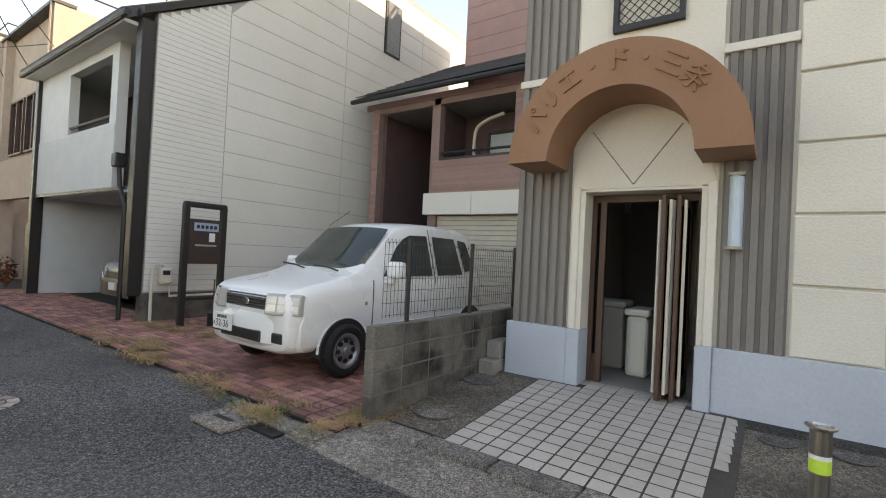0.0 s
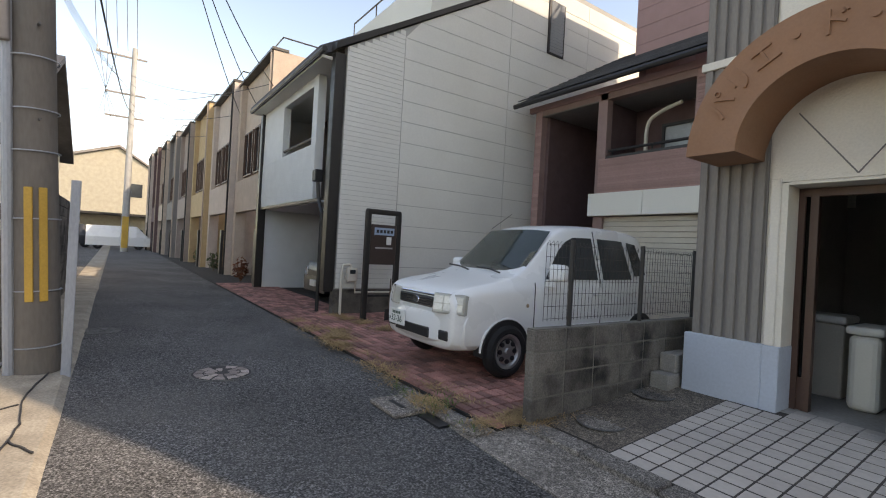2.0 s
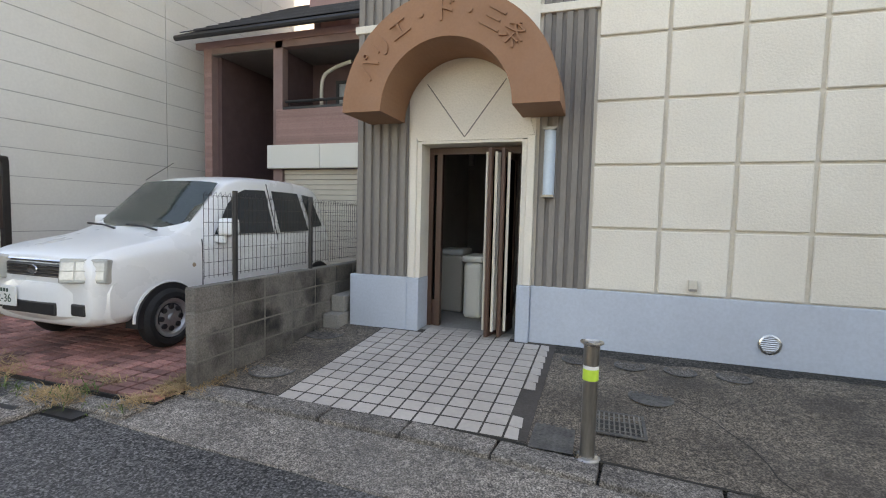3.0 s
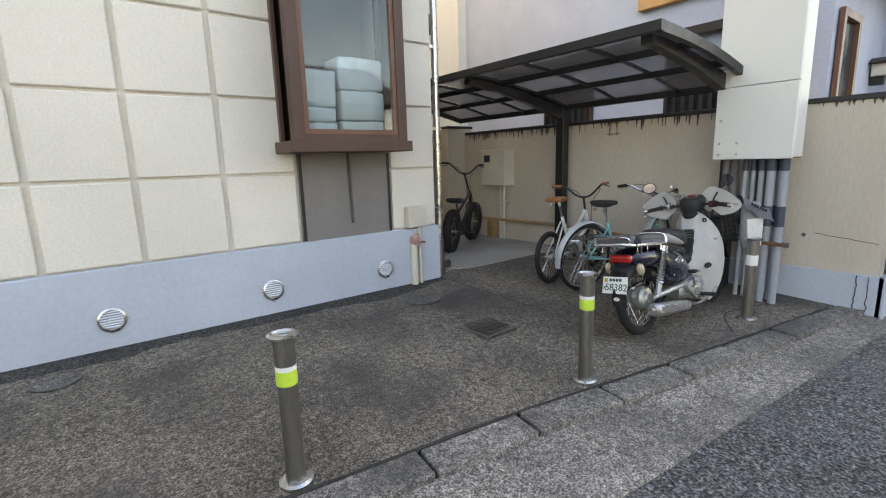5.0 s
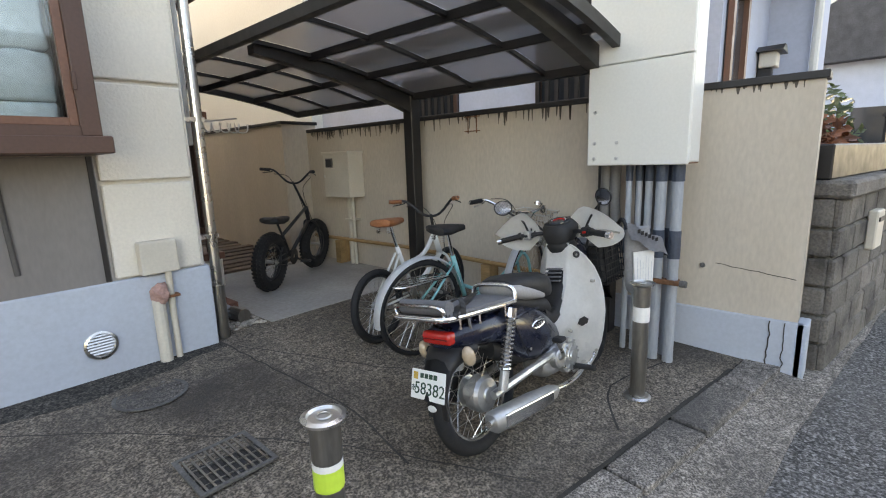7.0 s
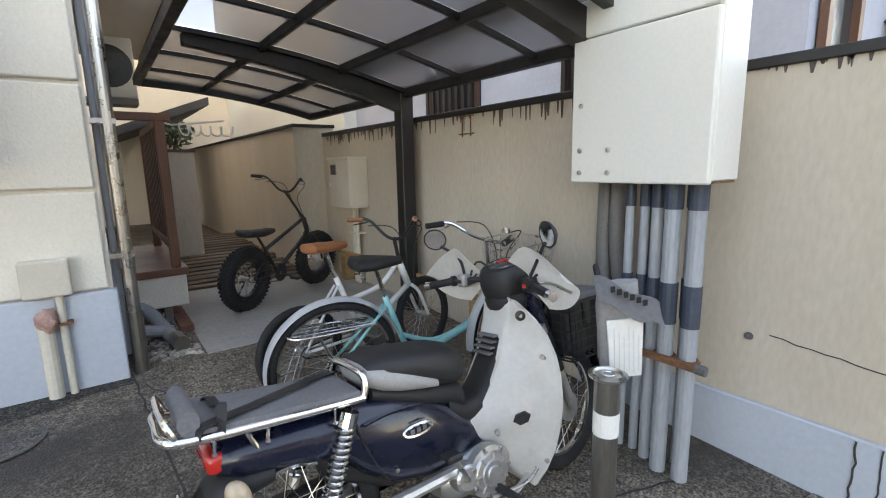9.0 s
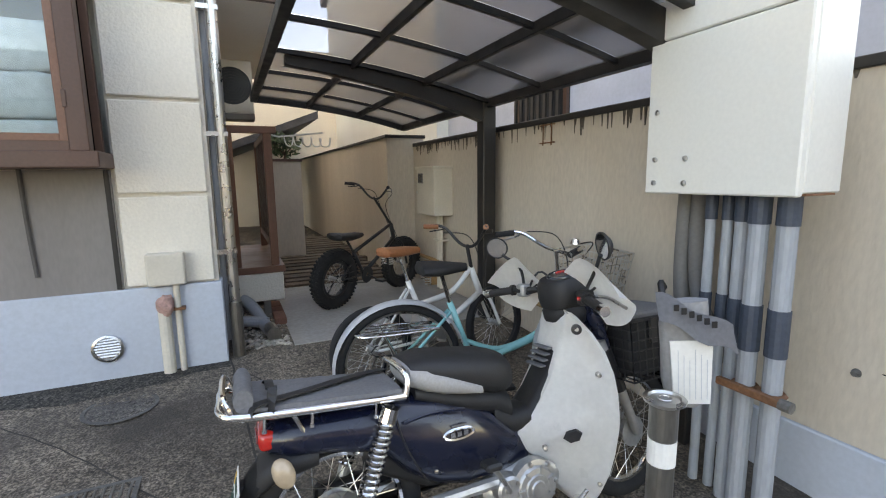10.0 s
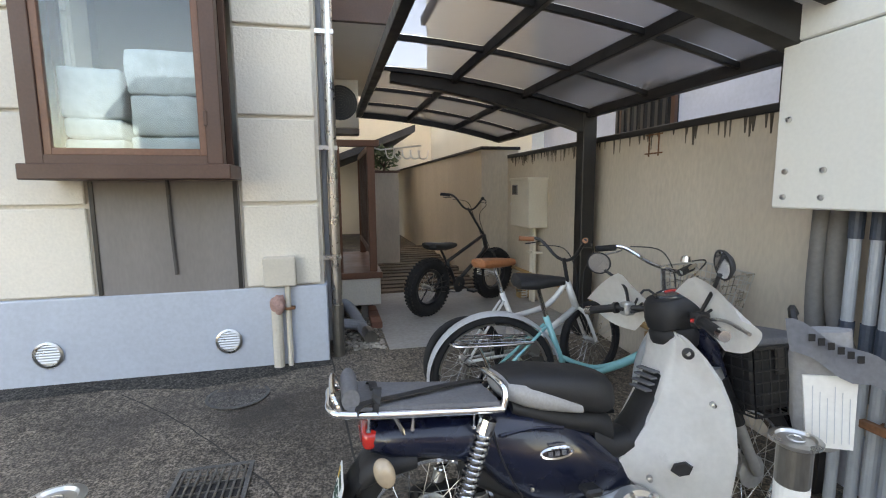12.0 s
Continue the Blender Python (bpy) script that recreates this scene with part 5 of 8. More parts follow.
# basket in front
cr = part("front_basket", bmesh.new(), BLACK, sc, "black wire basket on the front")
tagged(cr, kind="stuff")
bm = bmesh.new()
X0, X1, Y0, Z0, Z1 = 1.12, 1.4, 0.19, 0.56, 0.8
for z in [Z0 + (Z1 - Z0) * k / 6 for k in range(7)]:
    tube(bm, [(X0, -Y0, z), (X1, -Y0, z), (X1, Y0, z), (X0, Y0, z)], 0.004 if z < Z1 else 0.008, 5, False, True)
for k in range(9):
    u = k / 8
    for p in ((X0 + (X1 - X0) * u, -Y0), (X0 + (X1 - X0) * u, Y0), (X0, -Y0 + 2 * Y0 * u), (X1, -Y0 + 2 * Y0 * u)):
        tube(bm, [(*p, Z0), (*p, Z1)], 0.003, 4, False)
    tube(bm, [(X0 + (X1 - X0) * u, -Y0, Z0), (X0 + (X1 - X0) * u, Y0, Z0)], 0.003, 4, False)
bm.to_mesh(cr.data)
bm.free()
part("basket_stay", T([(1.2, -0.08, 0.56), (1.08, -0.08, 0.5)], 0.008, 6), BLACK, sc)
bl = thing("basket_liner", "black plastic box strapped in the scooter basket", "box")
bl.matrix_world = sc.matrix_world.copy()
part("box_body", B(1.135, -0.175, 0.57, 1.385, 0.175, 0.8, 0.02, 2), SEATB, bl)
part("lid", B(1.125, -0.185, 0.8, 1.395, 0.185, 0.83, 0.01, 2), CLOTHG, bl)
part("buckle", B(1.22, -0.19, 0.7, 1.26, -0.177, 0.8, 0.004), BLACK, bl)
bag = thing("hanging_bag", "grey cloth pouch with a clear pocket of papers", "bag")
bag.matrix_world = pose(5.9, 2.47, 0.125, 4, -5, -33)
prof = [(0.5, 0.05, 0.03), (0.52, 0.07, 0.045), (0.6, 0.078, 0.048), (0.72, 0.082, 0.045), (0.82, 0.085, 0.04), (0.9, 0.08, 0.03)]
bm = loft([[(w * math.cos(2 * math.pi * k / 20) * (1 + 0.06 * math.sin(k * 3 + z * 20)), d * math.sin(2 * math.pi * k / 20) * (1 + 0.1 * math.sin(k * 2 + z * 13)), z) for k in range(20)] for z, w, d in prof])
part("pouch", bm, mat("pouch_cloth", (0.27, 0.27, 0.275), 0.75, var=0.12, fine=60, bump=0.4), bag, smooth=True)
bm = loft([[(-0.055 - 0.01 * t, -0.05 - 0.006 * math.sin(t * 3.1), 0.53 + 0.24 * t), (0.065 + 0.008 * t, -0.058, 0.53 + 0.24 * t), (0.065 + 0.008 * t, -0.052, 0.53 + 0.24 * t), (-0.055 - 0.01 * t, -0.044, 0.53 + 0.24 * t)] for t in (0, 0.25, 0.5, 0.75, 1)])
pk_ = part("paper_pocket", bm, WHITET, bag)
for i in range(6):
    part("script_bar", B(-0.042 + i * 0.019, -0.0605, 0.55, -0.0405 + i * 0.019, -0.059, 0.74 - 0.02 * (i % 3)), mat("faint_script", (0.5, 0.53, 0.57), 0.6, var=0.0, bump=0.0), pk_)
rows = []
for i in range(4):
    rows.append([(-0.11 + 0.25 * k / 10, -0.05 - 0.014 * i + 0.01 * math.sin(k * 1.3 + i), 0.955 - 0.03 * i + 0.012 * math.sin(k * 0.9) - 0.014 * k) for k in range(11)])
bm = loft(rows, closed=False)
bmesh.ops.solidify(bm, geom=bm.faces[:], thickness=0.005)
fl_ = part("flap", bm, mat("flap_cloth", (0.24, 0.24, 0.255), 0.7, var=0.12, fine=60, bump=0.4), bag, smooth=True)
for i in range(6):
    part("script_bar", B(-0.06 + i * 0.024, -0.082, 0.893 - i * 0.0134, -0.044 + i * 0.024, -0.078, 0.915 - i * 0.0134), SEATB, fl_)
part("bag_strap", T(smooth_path([(-0.07, 0.0, 0.9), (-0.06, 0.06, 0.95), (-0.02, 0.16, 0.9)], 4), 0.012, 6), SEATB, bag)


# ---------------------------------------------------------------- bicycles
def bicycle(label, at, heading, lean, r, base, tyre, frame_m, fork_m, seat_m, grip_m, rim_m, fat=False, basket=False, carrier=False, fender=None, step=False, chopper=False, steer=0):
    bk = thing("bicycle", label, "bicycle", "parked bicycles")
    bk.matrix_world = pose(at[0], at[1], court_z(at[0], at[1]), lean, 0, heading)
    spoked_wheel(bk, 0, r, tyre, rim_m, 28, 0.025, 0.04 if not fat else 0.06, None, 0.02 if fat else 0.009, fat)
    head_t, head_b = (base - 0.2, 0, r + 0.42), (base - 0.13, 0, r + 0.24)
    if fat:
        head_t, head_b = (base - 0.2, 0, r + 0.46), (base - 0.14, 0, r + 0.3)
    S = Matrix.Translation(head_b) @ Matrix.Rotation(radians(steer), 4, "Z") @ Matrix.Translation(-Vector(head_b))
    spoked_wheel(bk, base, r, tyre, rim_m, 28, 0.022, 0.035 if not fat else 0.06, S, 0.02 if fat else 0.009, fat)
    bb = (0.42, 0, 0.27)
    st = (0.27, 0, 0.66) if not fat else (0.26, 0, 0.52)
    sad = (0.22, 0, 0.83) if not fat else (0.16, 0, 0.66)
    fr = part("frame", bmesh.new(), frame_m, bk)
    bm = bmesh.new()
    tr = 0.017 if not fat else 0.02
    w = 0.05 if not fat else 0.085
    tube(bm, [bb, st], tr, 10)
    if step:
        tube(bm, smooth_path([head_b, (base - 0.3, 0, 0.42), (0.56, 0, 0.33), bb], 6), 0.024, 12)
        tube(bm, smooth_path([(base - 0.3, 0, 0.42), (0.56, 0, 0.36), (0.36, 0, 0.43)], 5), 0.013, 10)
    else:
        tube(bm, [head_b, bb], 0.021, 10)
        tube(bm, [head_t, st] if fat else smooth_path([head_t, (0.6, 0, 0.55), (0.34, 0, 0.5)], 5), 0.018, 10)
    tube(bm, [head_t, head_b], 0.024, 12)
    for s in (-1, 1):
        tube(bm, [(0, s * w, r), (bb[0], s * 0.03, bb[2])], 0.01, 8)
        tube(bm, [(0, s * w, r), (st[0], s * 0.02, st[2] - 0.05)], 0.009, 8)
    bm.to_mesh(fr.data)
    bm.free()
    for p in fr.data.polygons:
        p.use_smooth = True
    fr.data.materials.clear()
    fr.data.materials.append(frame_m)
    bm = bmesh.new()
    for s in (-1, 1):
        tube(bm, smooth_path([(head_b[0], s * 0.03, head_b[2]), (head_b[0] + 0.05, s * w, head_b[2] - 0.06), (base, s * w, r)], 4), 0.012, 8)
    part("fork", moved(bm, S), fork_m, bk, smooth=True)
    part("seat_post", T([st, sad], 0.012, 8), CHROME if not fat else BLACK, bk)
    if chopper:
        sd = loft([oval(sad[0] - 0.2, sad[2] + 0.045, 0.05, 0.02), oval(sad[0] - 0.17, sad[2] + 0.05, 0.1, 0.035), oval(sad[0], sad[2] + 0.03, 0.1, 0.035), oval(sad[0] + 0.15, sad[2] + 0.03, 0.06, 0.03), oval(sad[0] + 0.22, sad[2] + 0.03, 0.03, 0.02)])
        part("saddle", sd, seat_m, bk, smooth=True)
    else:
        sd = loft([oval(sad[0] - 0.13, sad[2] + 0.02, 0.05, 0.015), oval(sad[0] - 0.11, sad[2] + 0.025, 0.1, 0.03), oval(sad[0] - 0.03, sad[2] + 0.022, 0.1, 0.032), oval(sad[0] + 0.06, sad[2] + 0.02, 0.045, 0.03), oval(sad[0] + 0.14, sad[2] + 0.02, 0.025, 0.02)])
        s_ = part("saddle", sd, seat_m, bk, smooth=True)
        for s in (-1, 1):
            part("saddle_spring", T([(sad[0] - 0.08 + 0.014 * math.cos(k * 1.05), s * 0.05 + 0.014 * math.sin(k * 1.05), sad[2] - 0.05 + k * 0.0022) for k in range(25)], 0.0035, 5), STEEL, s_)
    top = Vector(head_t)
    hz = top.z + (0.16 if not fat else 0.3)
    hx = top.x - (0.26 if fat else 0.03)
    stem = part("stem", moved(T([top, (hx, 0, hz)], 0.013, 10), S), CHROME if frame_m is TEAL else BLACK, bk)
    if frame_m is TEAL:
        hp = [(hx - 0.2, -0.29, hz + 0.06), (hx - 0.06, -0.24, hz + 0.07), (hx + 0.02, -0.1, hz), (hx + 0.02, 0.1, hz), (hx - 0.06, 0.24, hz + 0.07), (hx - 0.2, 0.29, hz + 0.06)]
    else:
        hp = [(hx - 0.12, -0.32, hz + 0.13), (hx - 0.02, -0.22, hz + 0.12), (hx + 0.01, -0.07, hz), (hx + 0.01, 0.07, hz), (hx - 0.02, 0.22, hz + 0.12), (hx - 0.12, 0.32, hz + 0.13)]
    hb = part("handlebar", moved(T(smooth_path(hp, 5), 0.011, 8), S), CHROME if frame_m is TEAL else BLACK, bk, smooth=True)
    for s in (0, -1):
        a, b2 = Vector(hp[s]), Vector(hp[1 if s == 0 else -2])
        part("grip", moved(T([a, a + (b2 - a) * 0.75], 0.017, 10), S), grip_m, hb)
        part("brake_lever", moved(T(smooth_path([a + (b2 - a) * 0.9, a + (b2 - a) * 0.7 + Vector((0.05, 0, -0.02)), a + Vector((0.05, 0, -0.04))], 4), 0.005, 6), S), STEEL if frame_m is TEAL else BLACK, hb)
    bm = bmesh.new()
    for s in (-1, 1):
        tube(bm, smooth_path([(hx - 0.04, s * 0.2, hz + 0.08), (hx + 0.13, s * 0.14, hz + 0.05), (hx + 0.14, s * 0.04, hz - 0.1), (head_b[0] + 0.03, s * 0.03, head_b[2])], 6), 0.0035, 5)
    part("brake_cable", moved(bm, S), CABLE, bk, smooth=True)
    if fender:
        part("rear_fender", arc_sheet(0, r, r + 0.025, 15, 190, 0.036, 0.003, 24, 0.014), fender, bk, smooth=True)
        part("front_fender", moved(arc_sheet(base, r, r + 0.025, 20, 190, 0.03, 0.003, 24, 0.014), S), fender, bk, smooth=True)
    if carrier:
        cb = part("rear_carrier", T(smooth_path([(0.2, -0.05, r + 0.2), (0.0, -0.07, r + 0.2), (-0.2, -0.07, r + 0.2), (-0.24, 0, r + 0.2), (-0.2, 0.07, r + 0.2), (0, 0.07, r + 0.2), (0.2, 0.05, r + 0.2)], 5), 0.006, 8), CHROME, bk, smooth=True)
        for y in (-0.035, 0, 0.035):
            part("carrier_bar", T([(0.2, y, r + 0.2), (-0.23, y, r + 0.2)], 0.004, 6), CHROME, cb)
        for s in (-1, 1):
            part("carrier_stay", T([(-0.1, s * 0.07, r + 0.2), (0, s * 0.06, r)], 0.005, 6), CHROME, cb)
        part("lock", T([(0.13, 0.06, r + 0.1), (0.13, -0.06, r + 0.1)], 0.012, 6), STEEL, bk)
    if basket:
        bm = bmesh.new()
        bx0, bx1, bz0, bz1 = base - 0.08, base + 0.2, r + 0.3, r + 0.54
        for k in range(6):
            z = bz0 + (bz1 - bz0) * k / 5
            g = 0.03 * k / 5
            tube(bm, [(bx0, -0.13 - g, z), (bx1 + g, -0.13 - g, z), (bx1 + g, 0.13 + g, z), (bx0, 0.13 + g, z)], 0.0035 if k < 5 else 0.006, 5, False, True)
        for k in range(10):
            u = k / 9
            for y0, g in ((-0.13, -0.03), (0.13, 0.03)):
                tube(bm, [(bx0 + (bx1 - bx0) * u, y0, bz0), (bx0 + (bx1 + 0.03 - bx0) * u, y0 + g, bz1)], 0.0025, 4, False)
            yy = -0.13 + 0.26 * u
            tube(bm, [(bx1, yy, bz0), (bx1 + 0.03, yy * 1.23, bz1)], 0.0025, 4, False)
            tube(bm, [(bx0, yy, bz0), (bx0, yy * 1.23, bz1)], 0.0025, 4, False)
            tube(bm, [(bx0 + (bx1 - bx0) * u, -0.13, bz0), (bx0 + (bx1 - bx0) * u, 0.13, bz0)], 0.0025, 4, False)
        tagged(part("basket", moved(bm, S), STEEL, bk, "silver wire front basket"), kind="stuff")
        part("bell", moved(lathe(bmesh.new(), [(0, 0.03), (0.02, 0.024), (0.026, 0.0)], 12, Matrix.Translation((hx - 0.06, -0.19, hz + 0.08))), S), CHROME, bk)
    # crank, chainring, pedals, chain guard
    part("chainring", lathe(bmesh.new(), [(0.02, -0.004), (0.085, -0.004), (0.085, 0.004), (0.02, 0.004)], 24, Matrix.Translation((bb[0], -0.05, bb[2])) @ Matrix.Rotation(radians(90), 4, "X")), BLACK if fat else STEEL, bk)
    for s, a in ((-1, -0.5), (1, -0.5 + math.pi)):
        p = Vector((bb[0] + 0.16 * math.cos(a), s * 0.07, bb[2] + 0.16 * math.sin(a)))
        part("crank", T([(bb[0], s * 0.06, bb[2]), p], 0.009, 8), BLACK if fat else ALLOY, bk)
        part("pedal", B(p.x - 0.04, min(p.y, p.y + s * 0.1), p.z - 0.012, p.x + 0.04, max(p.y, p.y + s * 0.1), p.z + 0.012, 0.004), BLACK, bk)
    part("chain", T([(bb[0], -0.05, bb[2] + 0.085), (0, -0.05, r + 0.03), (-0.03, -0.05, r), (0, -0.05, r - 0.03), (bb[0], -0.05, bb[2] - 0.085)], 0.005, 5), BLACK, bk)
    part("kick_stand", T([(0.08, 0.06, r), (0.02, 0.17, 0.01)], 0.008, 6), STEEL if not fat else BLACK, bk)
    return bk


bicycle("turquoise city bicycle with silver fenders and front basket", (5.15, 3.655), -9, 4, 0.335, 1.1, 0.02, TEAL, TEAL, SEATB, SEATB, STEEL, basket=True, carrier=True, fender=mat("silver_fender", (0.75, 0.76, 0.77), 0.35, 0.1, var=0.04, bump=0.0), step=True, steer=16)
bicycle("white small-wheeled bicycle with tan saddle and grips", (5.1, 4.0), 8, -4, 0.27, 0.96, 0.025, BWHITE, BWHITE, TANL, TANL, BLACK, steer=6)
bicycle("black fat-tyre bicycle with long saddle and high bars", (5.24, 5.86), 34, 4, 0.295, 1.06, 0.058, BLACK, BLACK, SEATB, SEATB, BLACK, fat=True, chopper=True, steer=-6)


# ---------------------------------------------------------------- small white car
car = thing("car", "white compact hatchback parked on the brick pavers", "car", at=(-4.95, 4.84, 0.07))
car.scale = (1.12, 1.1, 1.11)
SECT = [(-1.70, 0.36, 0.66, 0.58, 0.72, 0.5), (-1.685, 0.27, 0.74, 0.65, 0.83, 0.57), (-1.6, 0.25, 0.82, 0.69, 0.885, 0.61), (-1.4, 0.24, 0.86, 0.72, 0.925, 0.625), (-1.1, 0.24, 0.88, 0.73, 0.97, 0.62), (-0.82, 0.24, 0.92, 0.735, 1.03, 0.63), (-0.5, 0.24, 0.93, 0.738, 1.3, 0.58), (-0.22, 0.24, 0.93, 0.738, 1.56, 0.54), (0.05, 0.24, 0.935, 0.738, 1.63, 0.535), (0.6, 0.24, 0.94, 0.738, 1.655, 0.535), (1.2, 0.24, 0.94, 0.735, 1.64, 0.53), (1.5, 0.26, 0.94, 0.725, 1.6, 0.52), (1.62, 0.3, 0.93, 0.71, 1.5, 0.5), (1.69, 0.36, 0.88, 0.66, 1.2, 0.5)]


def car_ring(y, f, wz, ww, tz, tw):
    half = [(0.0, f), (ww * 0.8, f), (ww * 0.97, f + 0.06), (ww, (f + wz) / 2), (ww * 0.995, wz - 0.06), (ww * 0.97, wz), (tw + (ww - tw) * 0.12, tz - (tz - wz) * 0.16), (tw, tz - (tz - wz) * 0.05), (tw * 0.85, tz), (tw * 0.4, tz + 0.012), (0, tz + 0.015)]
    return [(x, y, z) for x, z in half] + [(-x, y, z) for x, z in half[-2:0:-1]]


bm = loft([car_ring(*s) for s in SECT])
for f in bm.faces:
    f.smooth = True
cb = part("body", bm, CARWHITE, car, "glossy white body", smooth=True)
bv = cb.modifiers.new("s", "SUBSURF")
bv.levels = bv.render_levels = 2


def lerp_sect(y):
    for a, b2 in zip(SECT, SECT[1:]):
        if y <= b2[0]:
            t = (y - a[0]) / (b2[0] - a[0])
            return [u + (v - u) * t for u, v in zip(a, b2)]
    return SECT[-1]


def side_pt(y, z, s, off=0.012):
    _, f, wz, ww, tz, tw = lerp_sect(y)
    t = min(1, max(0, (z - wz) / (tz - wz)))
    x = ww * 0.985 + (tw - ww * 0.985) * t
    if z < wz:
        x = ww
    return (s * (x + off), y, z)


def side_panel(name, outline, material, s, off=0.004, parent=None, thick=0.006):
    bm = bmesh.new()
    vs = [bm.verts.new(side_pt(y, z, s, off)) for y, z in outline]
    f = bm.faces.new(vs)
    bmesh.ops.triangulate(bm, faces=[f])
    bmesh.ops.solidify(bm, geom=bm.faces[:], thickness=thick)
    return part(name, bm, material, parent or car)


for s in (-1, 1):
    side_panel("front_side_window", [(-0.5, 1.0), (-0.22, 1.32), (-0.08, 1.43), (0.06, 1.485), (0.4, 1.495), (0.4, 1.0)], DWIN, s, 0.004)
    side_panel("rear_side_window", [(0.52, 1.0), (0.52, 1.495), (1.03, 1.49), (1.1, 1.01)], DWIN, s, 0.004)
    side_panel("quarter_window", [(1.19, 1.05), (1.13, 1.48), (1.33, 1.46), (1.45, 1.07)], DWIN, s, 0.004)
    for gap in (((-0.68, 0.36), (-0.68, 0.9), (-0.66, 0.96)), ((0.46, 0.34), (0.46, 0.95), (0.46, 1.58))):
        part("door_gap", T([side_pt(y, z, s, -0.002) for y, z in gap], 0.005, 4), BLACK, car)
    part("side_moulding", T([side_pt(-0.6, 0.47, s, 0.0), side_pt(0.4, 0.49, s, 0.0)], 0.016, 6), CARWHITE, car)
    part("side_moulding", T([side_pt(0.5, 0.49, s, 0.0), side_pt(1.0, 0.5, s, 0.0)], 0.016, 6), CARWHITE, car)
    for y in (0.3, 0.98):
        part("door_handle", T([side_pt(y, 0.83, s, 0.008), side_pt(y + 0.13, 0.83, s, 0.008)], 0.014, 8), CARWHITE, car)
    part("side_marker", lathe(bmesh.new(), [(0, 0.01), (0.02, 0.006), (0.022, 0)], 12, Matrix.Translation(side_pt(-0.78, 0.72, s, -0.006)) @ Matrix.Rotation(radians(90 * s), 4, "Y")), AMBER, car)
    mm = part("wing_mirror", B(min(s * 0.76, s * 0.97), -0.54, 0.99, max(s * 0.76, s * 0.97), -0.42, 1.17, 0.04, 3), CARWHITE, car, smooth=True)
    part("mirror_foot", B(min(s * 0.7, s * 0.84), -0.5, 0.92, max(s * 0.7, s * 0.84), -0.44, 1.0, 0.015, 2), CARWHITE, mm)
    for y in (-1.06, 1.3):
        wh_ = part("wheel", ring_y(0.215, 0.062, y * 0 , 0.275, 36, 10, 0, 1.25), RUBBER, car, smooth=True)
        wh_.matrix_local = Matrix.Translation((s * 0.705, y, -0.01)) @ Matrix.Rotation(radians(90), 4, "Z")
        bm = lathe(bmesh.new(), [(0.0, 0.07), (0.03, 0.07), (0.04, 0.05), (0.13, 0.035), (0.15, 0.06), (0.175, 0.068), (0.18, 0.02), (0.18, -0.05)], 28, Matrix.Translation((0, 0, 0.275)) @ Matrix.Rotation(radians(90 * s if True else 0), 4, "X"))
        rim = part("rim", bm, mat("grey_alloy_wheel", (0.4, 0.4, 0.41), 0.4, 0.7, var=0.08, bump=0.0), wh_)
        bm = bmesh.new()
        for k in range(8):
            a = 2 * math.pi * k / 8
            c = lathe(bmesh.new(), [(0, 0.058), (0.024, 0.056), (0.026, 0.03)], 10, Matrix.Translation((0.1 * math.cos(a), 0, 0.275 + 0.1 * math.sin(a))) @ Matrix.Rotation(radians(90 * s), 4, "X"))
            me = bpy.data.meshes.new("t")
            c.to_mesh(me)
            c.free()
            bm.from_mesh(me)
            bpy.data.meshes.remove(me)
        part("rim_hole", bm, BLACK, rim)
        part("wheel_arch", T([side_pt(y + 0.33 * math.cos(a), 0.265 + 0.33 * math.sin(a), s, -0.01) for a in (math.pi * k / 16 for k in range(17))], 0.014, 6), CARWHITE, car)
        bm = bmesh.new()
        prism(bm, [(y + 0.32 * math.cos(a), 0.265 + 0.32 * math.sin(a)) for a in (math.pi * k / 16 for k in range(17))] + [(y - 0.32, 0.22), (y + 0.32, 0.22)], "x", s * 0.6, s * 0.742)
        part("wheel_well", bm, BLACK, car)
# windscreen, following the slope between bonnet and roof
bm = bmesh.new()
rows = []
for i in range(7):
    t = i / 6
    y = -0.80 + (-0.24 + 0.80) * t
    _, f, wz, ww, tz, tw = lerp_sect(y)
    rows.append([bm.verts.new((x, y - 0.012 - 0.03 * (1 - (x / 0.6) ** 2), tz + 0.02 - 0.035 * (abs(x) / 0.6) ** 3)) for x in [(-1 + 2 * k / 10) * (0.62 - 0.1 * t) for k in range(11)]])
for a, b2 in zip(rows, rows[1:]):
    for k in range(10):
        bm.faces.new((a[k], a[k + 1], b2[k + 1], b2[k]))
bmesh.ops.solidify(bm, geom=bm.faces[:], thickness=0.006)
ws = part("windscreen", bm, mat("windscreen_glass", (0.07, 0.095, 0.088), 0.04, var=0.1, scale=1.5, bump=0.0, coat=1.0), car, smooth=True)
for x in (-0.25, 0.3):
    part("wiper", T([(x + 0.1, -0.9, 1.045), (x - 0.1, -0.87, 1.075), (x - 0.36, -0.84, 1.085)], 0.011, 6), BLACK, ws)
part("cowl", B(-0.6, -0.9, 0.985, 0.6, -0.8, 1.02, 0.01), BLACK, car)
gr = part("grille", B(-0.36, -1.705, 0.66, 0.36, -1.62, 0.78, 0.02, 2), BLACK, car)
bm = bmesh.new()
for k in range(4):
    box(bm, -0.34, -1.715, 0.675 + k * 0.026, 0.34, -1.7, 0.682 + k * 0.026)
part("grille_bar", bm, CHROME, gr)
part("grille_trim", B(-0.37, -1.70, 0.785, 0.37, -1.62, 0.81, 0.008), CHROME, gr)
